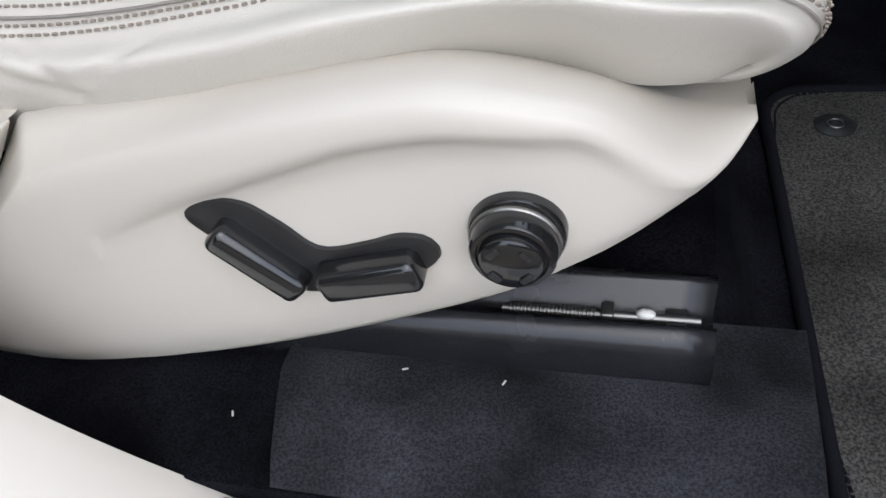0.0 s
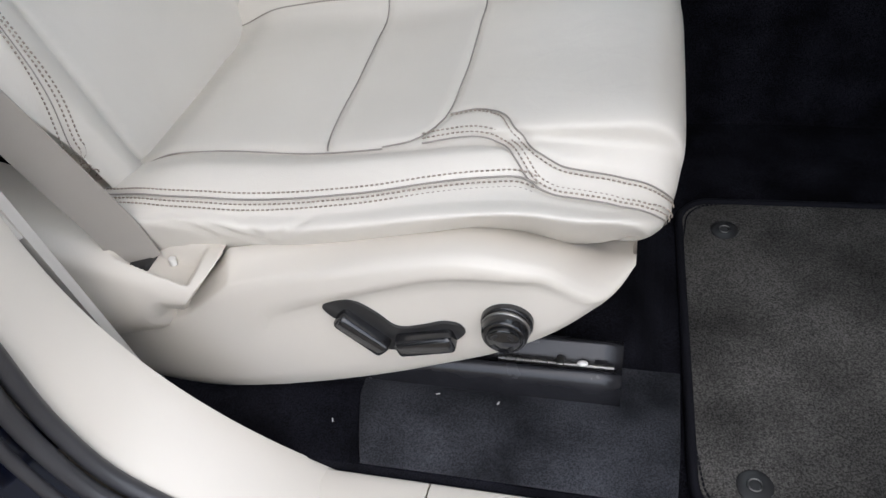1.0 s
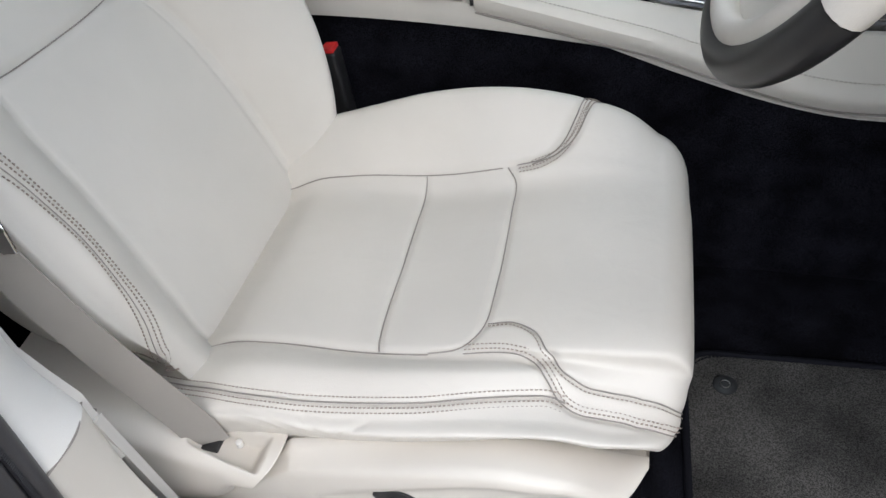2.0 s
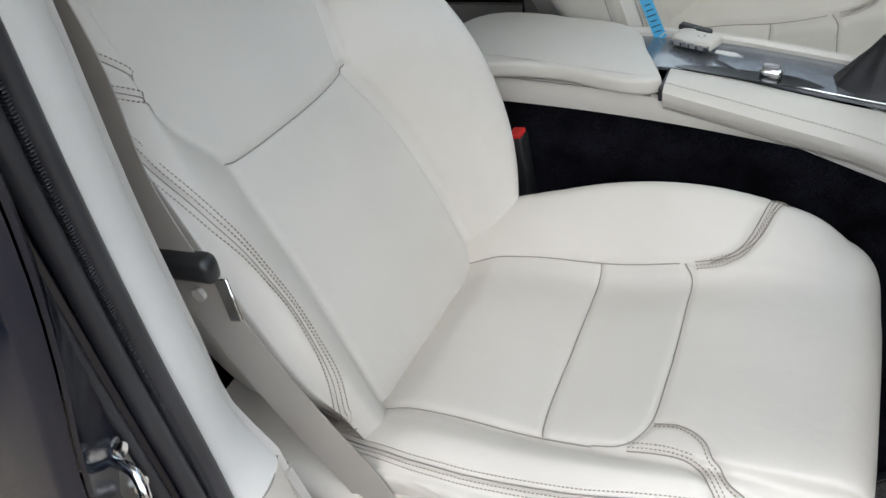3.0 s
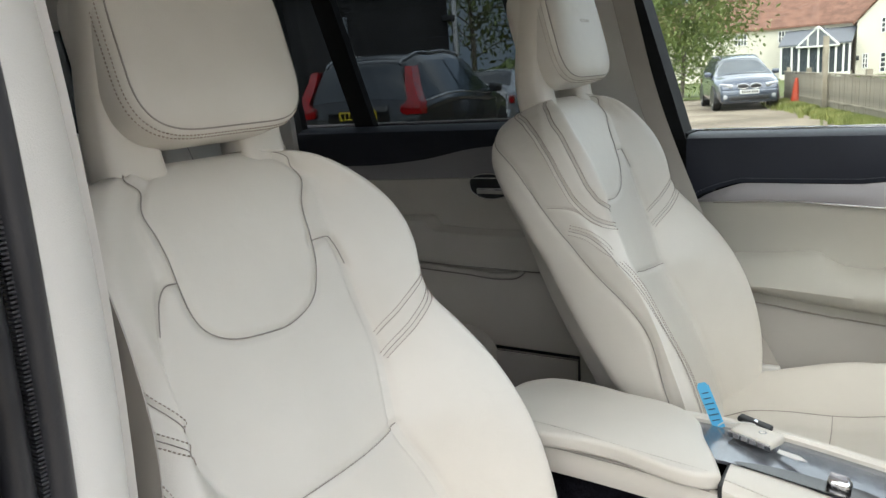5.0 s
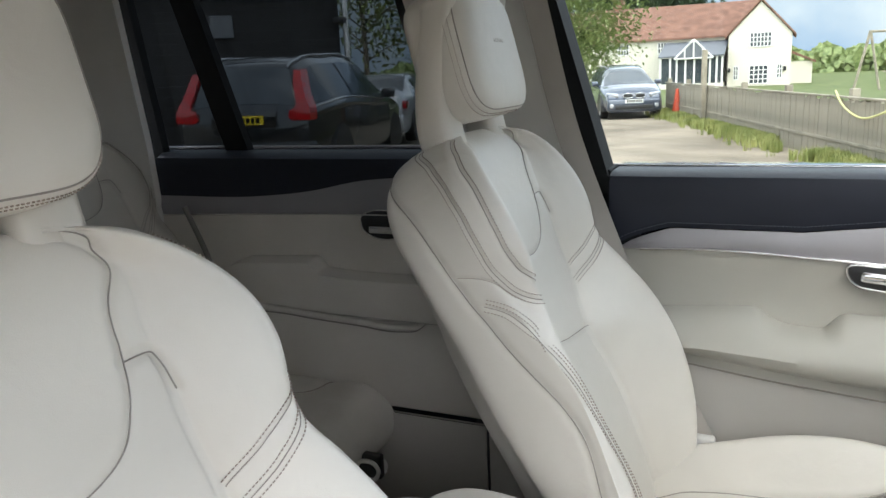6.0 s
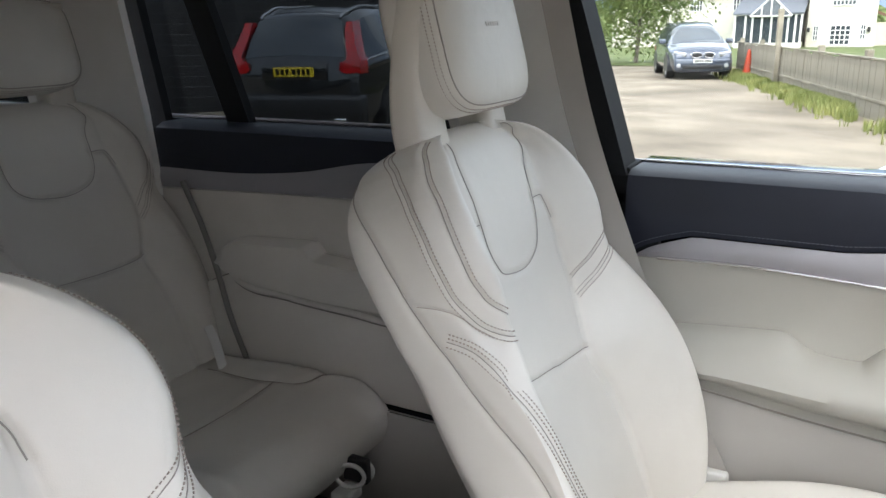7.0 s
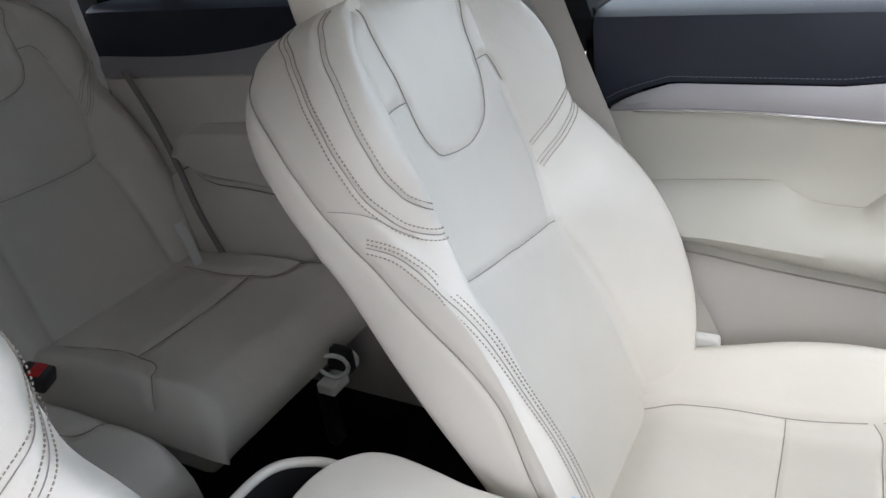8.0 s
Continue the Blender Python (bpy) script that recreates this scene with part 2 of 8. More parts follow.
def lathe(profile, axis="z", n=32, at=(0, 0, 0)):
    """A turned shape from (radius, height) pairs."""
    bm = bmesh.new()
    rings = []
    for r, h in profile:
        ring = []
        for k in range(n):
            a = 2 * math.pi * k / n
            c, s = r * math.cos(a), r * math.sin(a)
            p = {"z": (c, s, h), "y": (c, h, s), "x": (h, c, s)}[axis]
            ring.append(bm.verts.new([p[i] + at[i] for i in range(3)]))
        rings.append(ring)
    for a, b in zip(rings, rings[1:]):
        for k in range(n):
            bm.faces.new((a[k], a[(k + 1) % n], b[(k + 1) % n], b[k]))
    bm.faces.new(rings[0][::-1])
    bm.faces.new(rings[-1])
    bmesh.ops.recalc_face_normals(bm, faces=bm.faces)
    return bm


def moved(bm, m):
    bmesh.ops.transform(bm, matrix=m, verts=bm.verts)
    return bm


# ---------------------------------------------------------------- seats
class Surface:
    """A cross-section swept along its length, addressed by the length x and the section index k."""

    def __init__(self, xs, section, ks, sign=1.0):
        self.xs, self.ks, self.section, self.sign = xs, ks, section, sign
        self.P = self.at(np.repeat(xs[:, None], len(ks), 1), np.repeat(ks[None], len(xs), 0))
        self.N = normals(self.P) * sign

    def at(self, x, k):
        return self.section(x, k)

    def line(self, pts, n=160):
        """Points and normals along a line of (x, k) keys."""
        q = spline(np.asarray(pts, float) * (1, 0.035), 6 * n) / (1, 0.035)
        e = 1e-3
        p = self.at(q[:, 0], q[:, 1])
        s = np.r_[0, np.cumsum(np.linalg.norm(np.diff(p, axis=0), axis=1))]
        even = np.linspace(0, s[-1], n)
        q = np.stack([np.interp(even, s, q[:, 0]), np.interp(even, s, q[:, 1])], 1)
        p = self.at(q[:, 0], q[:, 1])
        nor = np.cross(self.at(q[:, 0] + e, q[:, 1]) - p, self.at(q[:, 0], q[:, 1] + 10 * e) - p)
        nor *= self.sign / np.maximum(np.linalg.norm(nor, axis=1, keepdims=True), 1e-12)
        return p, nor

    def offset(self, line, d):
        """The same line shifted sideways over the surface by d metres."""
        p, nor = line
        t = np.gradient(p, axis=0)
        t /= np.maximum(np.linalg.norm(t, axis=1, keepdims=True), 1e-9)
        side = np.cross(nor, t) * self.sign
        return p + side * d, nor


def catmull(ctrl, k):
    """ctrl: (K, ..., 2) control points; k: section index, 0 to K-1."""
    K = ctrl.shape[0]
    k = np.clip(k, 0, K - 1.0001)
    i = np.floor(k).astype(int)
    t = (k - i)[..., None]
    idx = lambda o: np.clip(i + o, 0, K - 1)
    ii = np.indices(k.shape)
    g = lambda o: ctrl[(idx(o), *ii)]
    p0, p1, p2, p3 = g(-1), g(0), g(1), g(2)
    return 0.5 * (2 * p1 + (p2 - p0) * t + (2 * p0 - 5 * p1 + 4 * p2 - p3) * t**2 + (3 * p1 - p0 - 3 * p2 + p3) * t**3)


XF, RC = 0.570, 0.10


def cushion_section(x, k, worn=1.0):
    """Front seat cushion. x beyond the nose rolls over; k runs from one lower side (-8) over the top to the other (8). worn: how flat the outer bolster is."""
    nose = 0.055
    near = k < 0
    a = np.clip((x - (XF - nose)) / nose, 0, 1) * np.pi / 2
    xr = np.where(x > XF - nose, XF - nose + nose * np.sin(a) ** 0.9, x)
    q = np.where(x > XF - nose, 1 - np.cos(a) ** 0.75, 0.0)
    zc = key(x, (-0.08, 0.0, 0.05, 0.1, 0.22, 0.33, 0.42, 0.50, 0.60), (0.195, 0.212, 0.236, 0.243, 0.247, 0.262, 0.279, 0.284, 0.272))
    full = key(x, (-0.08, 0.04, 0.13, 0.21, 0.30, 0.37, 0.43, 0.48, 0.52, 0.60), (0.285, 0.306, 0.331, 0.352, 0.363, 0.360, 0.348, 0.330, 0.303, 0.274))
    flat = key(x, (-0.08, 0.03, 0.08, 0.13, 0.20, 0.27, 0.33, 0.37, 0.44, 0.50, 0.60), (0.225, 0.246, 0.264, 0.274, 0.279, 0.289, 0.299, 0.305, 0.310, 0.300, 0.274))
    zb = np.where(near, full + (flat - full) * worn, full)
    low = key(x, (-0.08, 0.05, 0.12, 0.20, 0.28, 0.36, 0.45, 0.52, 0.60), (0.205, 0.240, 0.254, 0.257, 0.270, 0.288, 0.296, 0.283, 0.266))
    zs = np.where(near, low, 0.5 * (low + full) - 0.02)
    zl = zs - 0.018
    zo = key(x, (-0.08, 0.08, 0.15, 0.246, 0.33, 0.40, 0.45, 0.52, 0.60), (0.135, 0.155, 0.174, 0.190, 0.203, 0.214, 0.207, 0.186, 0.178))
    rc = np.where(near, RC, 1.15 * RC)
    c = np.clip((x - (XF - rc)) / rc, 0, 0.999)
    wide = np.where(near, 0.262 - 0.010 * worn, 0.262)
    w = wide + key(x, (-0.08, 0.1, 0.3, 0.6), (-0.012, 0.0, 0.006, 0.004)) - rc * 0.75 * (1 - np.sqrt(1 - c**2.2))
    s = w / wide
    vy = 0.145
    half = [(0 * x, zc), (0.075 * s, zc + 0.001), ((vy - 0.012) * s, zc + 0.003), ((vy + 0.02) * s, zc + 0.34 * (zb - zc)), ((wide - 0.044) * s, zb), (w - 0.012, zb - 0.35 * (zb - zs)), (w, zs), (w + 0.005, zl), (w - np.where(near, key(x, (-0.08, 0.10, 0.26, 0.36, 0.45), (0.020, 0.022, 0.028, 0.038, 0.050)), 0.05), zo)]
    ctrl = np.stack([np.stack([u + 0 * x for u in h], -1) for h in half])
    p = catmull(ctrl, np.abs(k))
    y = p[..., 0] * np.sign(k)
    z = p[..., 1] - (p[..., 1] - zo) * q
    tuck = np.clip((np.abs(k) - 5.9) / 2.1, 0, 1) ** 1.3 * np.clip((x - 0.36) / 0.20, 0, 1)
    bow = np.clip((x - 0.36) / (XF - 0.36), 0, 1)
    xr = xr - 0.050 * q**2 - 0.042 * tuck + 0.016 * bow * bow * (3 - 2 * bow) * np.clip(1 - (k / 6.2) ** 2, 0, 1)
    y = y * (1 - 0.05 * tuck)
    sag = np.where(near, worn, 0.0) * key(x, (-0.08, 0.03, 0.10, 0.20, 0.30, 0.38, 0.45, 0.57), (0.0, 0.05, 0.26, 0.46, 0.62, 0.80, 1.0, 1.0)) * key(np.abs(k), (0.0, 2.3, 3.3, 4.2, 5.8, 6.6, 7.3, 8.0), (0.0, 0.0, 0.55, 1.0, 1.0, 0.7, 0.32, 0.0))
    y, z = y + 0.046 * sag, z - 0.045 * sag * (1 - 0.6 * q)
    return np.stack([xr, y, z], -1)


RECLINE = radians(20.5)
UP = np.array([-math.sin(RECLINE), 0, math.cos(RECLINE)])
FORE = np.array([math.cos(RECLINE), 0, math.sin(RECLINE)])
BASE = np.array([0.02, 0, 0.25])


def tilted(d, y, h):
    return BASE + d[..., None] * FORE + y[..., None] * np.array([0, 1.0, 0]) + h[..., None] * UP


def back_section(h, k, worn=1.0, bolster=1.0, inner=0.0):
    """Front seat backrest. h runs up the back, k round it: 0 middle of the front, 3 insert edge, 5 crest, 7 outer seam, 8 edge of the shell, 11 middle of the rear."""
    w = key(h, (-0.06, 0.0, 0.05, 0.12, 0.20, 0.28, 0.36, 0.44, 0.495, 0.53, 0.58, 0.63, 0.68, 0.715, 0.74, 0.757), (0.215, 0.235, 0.250, 0.266, 0.275, 0.277, 0.270, 0.254, 0.238, 0.240, 0.250, 0.243, 0.212, 0.175, 0.135, 0.075))
    db = key(h, (-0.06, 0.0, 0.1, 0.2, 0.3, 0.36, 0.44, 0.50, 0.56, 0.64, 0.70, 0.757), (0.03, 0.05, 0.083, 0.098, 0.092, 0.078, 0.050, 0.030, 0.032, 0.024, 0.010, -0.015))
    iw = key(h, (-0.06, 0.06, 0.21, 0.287, 0.344, 0.40, 0.45, 0.52, 0.59, 0.64, 0.70, 0.757), (0.168, 0.166, 0.158, 0.150, 0.139, 0.158, 0.170, 0.163, 0.150, 0.141, 0.135, 0.070))
    iw = iw * np.where((k > 0) & (bolster > 0.5), key(h, (-0.06, 0.1, 0.24, 0.36, 0.46, 0.55, 0.61, 0.757), (1.0, 0.98, 0.93, 0.81, 0.83, 0.84, 0.91, 1.0)), 1.0)
    iw = np.minimum(iw, 0.72 * w)
    iw = iw * np.where((k < 0) & (worn > 0.5), key(h, (-0.06, 0.06, 0.21, 0.30, 0.36, 0.757), (0.82, 0.84, 0.88, 0.94, 1.0, 1.0)), 1.0)
    w = np.where(k < 0, w * (1 - worn * (0.05 - key(h, (-0.06, 0.30, 0.50, 0.58, 0.64, 0.69, 0.72, 0.745, 0.757), (0.0, 0.0, 0.0, 0.0, 0.05, 0.14, 0.24, 0.36, 0.40)))), w)
    w = np.where((k < 0) & (inner > 0.5), w * (1 + key(h, (-0.06, 0.50, 0.60, 0.66, 0.70, 0.73, 0.757), (0.0, 0.0, 0.0, 0.05, 0.12, 0.20, 0.25))), w)
    d0 = key(h, (-0.06, 0.0, 0.1, 0.2, 0.34, 0.46, 0.54, 0.62, 0.70, 0.757), (-0.03, -0.026, -0.020, -0.018, -0.023, -0.026, -0.022, -0.018, -0.022, -0.035))
    dr = key(h, (-0.06, 0.2, 0.5, 0.70, 0.757), (-0.105, -0.135, -0.165, -0.138, -0.105))
    d8 = key(h, (-0.06, 0.2, 0.45, 0.70, 0.757), (-0.020, -0.048, -0.084, -0.092, -0.075))
    shift = inner * (k < 0) * key(h, (-0.06, 0.30, 0.50, 0.57, 0.64, 0.70, 0.757), (0.018, 0.020, 0.014, 0.010, -0.008, -0.024, -0.030))
    dr, d8 = dr + shift * np.clip((11 - np.abs(k)) / 2, 0, 1), d8 + shift
    ds = key(h, (-0.06, 0.0, 0.2, 0.40, 0.47, 0.55, 0.757), (0.0, 0.020, 0.048, 0.025, 0.000, -0.010, -0.035))
    ds = ds + inner * (k < 0) * key(h, (-0.06, 0.0, 0.2, 0.40, 0.47, 0.55, 0.757), (0.0, 0.005, 0.012, 0.024, 0.018, 0.0, 0.0))
    w = w + inner * (k < 0) * key(h, (-0.06, 0.25, 0.45, 0.52, 0.61, 0.67, 0.71, 0.757), (0.0, 0.0, 0.012, 0.024, 0.026, 0.020, 0.010, 0.0))
    ws = w + key(h, (-0.06, 0.36, 0.44, 0.495, 0.54, 0.60, 0.757), (0.0, 0.0, 0.008, 0.018, 0.014, 0.0, 0.0))
    ws = ws + worn * (k < 0) * key(h, (-0.06, 0.04, 0.1, 0.2, 0.28, 0.36, 0.5, 0.757), (-0.02, -0.014, 0.012, 0.018, 0.010, 0.002, -0.006, 0.0))
    d8 = d8 + worn * (k < 0) * key(h, (-0.06, 0.2, 0.36, 0.5, 0.757), (0.0, 0.026, 0.024, 0.0, 0.0))
    w = w + (k > 0) * (bolster > 0.5) * key(h, (-0.06, 0.25, 0.40, 0.55, 0.66, 0.757), (0.0, 0.003, 0.010, 0.014, 0.012, 0.006))
    db = np.where(k < 0, d0 + (db - d0) * (1 - worn * key(h, (-0.06, 0.0, 0.1, 0.25, 0.36, 0.46, 0.757), (0.50, 0.47, 0.45, 0.42, 0.40, 0.42, 0.42))), db)
    db = db + inner * (k < 0) * key(h, (-0.06, 0.2, 0.33, 0.42, 0.50, 0.60, 0.70, 0.757), (0.0, -0.010, -0.012, 0.002, 0.022, 0.030, 0.014, 0.0))
    db = d0 + (db - d0) * bolster
    ds = -0.03 + (ds + 0.03) * bolster
    ds = np.where(k < 0, ds - 0.018 * worn, ds)
    cap = np.sqrt(np.clip(1 - np.clip((h - 0.715) / 0.043, 0, 1) ** 2, 0.0, 1))
    sh = lambda d: -0.06 + (d + 0.06) * cap
    half = [(0 * h, sh(d0)), (0.5 * iw, sh(d0)), (0.9 * iw, sh(d0 + 0.002)), (1.03 * iw, sh(d0 + 0.08 * (db - d0))), (0.5 * (1.03 * iw + w - 0.03), sh(d0 + 0.66 * (db - d0))), (w - 0.030, sh(db)), (w - 0.004, sh(0.5 * (db + ds))), (0.5 * (w + ws) + 0.001, sh(ds)), (ws - 0.004, sh(d8)), (ws - 0.020 - 0.024 * inner * (k < 0), sh((0.35 + 0.25 * inner * (k < 0)) * d8 + (0.65 - 0.25 * inner * (k < 0)) * dr)), (0.6 * w, sh(dr + 0.003)), (0 * h, sh(dr))]
    ctrl = np.stack([np.stack(g, -1) for g in half])
    p = catmull(ctrl, np.abs(k))
    return tilted(p[..., 1], p[..., 0] * np.sign(k), h + 0 * k)


def cut_panels(name, S, P, owner, mats, parent, labels=None):
    """Splits a carved surface into leather panels by the owner number of each face."""
    nu, nv = P.shape[:2]
    faces = grid_faces(nu, nv)[:, ::int(S.sign)]
    flat = P.reshape(-1, 3)
    nor = normals(P).reshape(-1, 3) * S.sign
    made = []
    for o in sorted(set(owner.ravel())):
        f = faces[owner.ravel() == o]
        used, inv = np.unique(f, return_inverse=True)
        made.append(link(name[o], flat[used], inv.reshape(-1, 4), mats[o], parent, (labels or {}).get(o, "")))
        made[-1].data.normals_split_custom_set_from_vertices([tuple(v) for v in nor[used]])
    return made


def band_rows(S, line, offsets):
    return [S.offset(line, d) for d in offsets]


def lift(rows, h=0.0003):
    return [(p + n * h, n) for p, n in rows]


def seat_cushion(seat, wrinkles, worn):
    xs = np.r_[np.linspace(-0.08, XF - 0.055, 190), np.linspace(XF - 0.055, XF, 34)[1:]]
    ks = np.linspace(-8, 8, 300)
    S = Surface(xs, lambda x, k: cushion_section(x, k, worn), ks)
    P = S.P.copy()
    if wrinkles:
        w = np.array([[noise.noise(Vector((p[0] * 34, p[1] * 9, 3.0))) for p in row] for row in P])
        fade = np.exp(-((P[..., 0] - 0.05) / 0.09) ** 2) * np.clip((np.abs(ks)[None] - 1.5) / 2, 0, 1)
        P += S.N * (w * fade * wrinkles)[..., None]
    s1 = S.line([(0.233, -2.6), (0.225, -1.2), (0.220, 0.3), (0.214, 2.6)])
    s2 = S.line([(0.290, -2.62), (0.318, -2.35), (0.336, -1.9), (0.346, -1.5), (0.348, -0.5), (0.343, 1.3), (0.338, 2.4), (0.328, 2.75)])
    lines, soft, outer, rows = [s1, s2], [], [], []
    edges = {-1: [(0.33, 2.62), (0.353, 2.52), (0.382, 2.62), (0.41, 3.45), (0.432, 4.35), (0.446, 5.0), (0.458, 5.45), (0.481, 5.62), (0.518, 5.72), (0.547, 5.78)], 1: [(0.34, 2.8), (0.375, 2.95), (0.40, 3.3), (0.412, 3.7), (0.424, 4.6), (0.445, 5.6), (0.47, 5.98), (0.51, 6.1), (0.545, 6.15)]}
    uppers = {-1: [(0.350, 1.45), (0.38, 1.45), (0.405, 1.65), (0.425, 2.3), (0.444, 3.6), (0.465, 4.25), (0.493, 4.35), (0.521, 4.45), (0.549, 4.45)], 1: [(0.36, 2.8), (0.396, 3.1), (0.415, 3.42), (0.426, 3.85), (0.440, 4.6), (0.462, 5.3), (0.49, 5.6), (0.549, 5.7)]}
    hems = {g: [(-0.03, 6), (0.1, 6), (0.3, 6), (0.40, 5.92), (0.460, 5.9)] for g in (-1, 1)}
    if worn > 0.5:
        edges[-1] = [(0.33, 2.62), (0.353, 2.52), (0.382, 2.62), (0.405, 3.2), (0.422, 4.2), (0.440, 5.0), (0.46, 5.40), (0.48, 5.37), (0.50, 5.42), (0.52, 5.76), (0.54, 5.95), (0.555, 5.75)]
        uppers[-1] = [(0.350, 1.45), (0.38, 1.45), (0.405, 1.75), (0.42, 2.6), (0.44, 3.85), (0.46, 4.24), (0.48, 4.26), (0.50, 4.28), (0.52, 4.42), (0.54, 4.56), (0.550, 4.48)]
        hems[-1] = [(-0.03, 4.4), (0.05, 4.77), (0.10, 5.14), (0.15, 5.27), (0.20, 5.17), (0.25, 5.11), (0.30, 5.04), (0.35, 4.88), (0.40, 4.76), (0.43, 4.76), (0.442, 4.92)]
    for g in (-1, 1):
        rim = [(x, g * k) for x, k in edges[g]]
        soft.append(S.line([(-0.06, g * 2.65), (0.12, g * 2.65), (0.28, g * 2.67)] + rim[:4], 220))
        edge, upper = S.line(rim, 200), S.line([(x, g * k) for x, k in uppers[g]], 200)
        side = S.line([(x, g * k) for x, k in hems[g]], 240)
        lines += [edge, upper]
        outer.append(side)
        rows += band_rows(S, side, (-g * 0.0062, g * 0.0050, g * 0.0105))
        rows += band_rows(S, edge, (-g * 0.0045, -g * 0.0095)) + band_rows(S, upper, (g * 0.0045,))
    if worn > 0.5:
        folds = [[(0.240, -6.3), (0.228, -6.7), (0.212, -7.2)], [(0.170, -6.0), (0.176, -6.5), (0.190, -7.1)], [(0.105, -6.0), (0.125, -6.5), (0.155, -7.0), (0.195, -7.4)], [(0.07, -6.2), (0.10, -6.7), (0.14, -7.2)]]
        P = carve(P, [S.line(f, 40)[0] for f in folds], 0.0019, 0.0055)
    P = carve(P, [l[0] for l in soft], 0.0035, 0.008)
    P = carve(P, [l[0] for l in lines + outer], 0.0026, 0.0045)
    xm, km = np.meshgrid(0.5 * (xs[1:] + xs[:-1]), 0.5 * (ks[1:] + ks[:-1]), indexing="ij")
    a = np.abs(km)
    split = lambda g: np.interp(xm, (-0.1, 0.28, *[x for x, k in edges[g]]), (2.65, 2.67, *[k for x, k in edges[g]]))
    edge = np.where(km < 0, split(-1), split(1))
    hem = np.where(km < 0, np.interp(xm, [x for x, k in hems[-1]], [k for x, k in hems[-1]]), 6.0)
    owner = np.where((a > hem) | ((xm > (0.442 if worn > 0.5 else 0.458)) & (a > edge)), 2, np.where((a > edge) & (xm < 0.47), 1, np.where(xm < 0.218, 3, np.where(xm < 0.337, 4, 0))))
    owner = np.where((owner == 1) & (km < 0), 5, owner)
    owner = np.where((owner == 2) & (km < 0), 6, owner)
    names = {0: "thigh_panel", 1: "side_bolster", 5: "side_bolster", 2: "side_skirt", 6: "side_skirt", 3: "seat_insert", 4: "seat_insert"}
    cut_panels(names, S, P, owner, {o: LEATHER_SHADE if o in (3, 4) else LEATHER for o in names}, seat)
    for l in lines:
        tubes("seam", [l[0] - l[1] * 0.0007], 0.0008, SEAM_SHADE, seat, "dark recessed seam")
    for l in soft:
        tubes("seam", [l[0][:165] - l[1][:165] * 0.0030], 0.0009, SEAM_SHADE, seat, "dark recessed seam")
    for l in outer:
        tubes("piping", [l[0] - l[1] * 0.0006], 0.0009, SEAM_SHADE, seat, "dark seam line")
    stitch_rows("stitching", lift(rows, 0.0007), THREAD, seat)


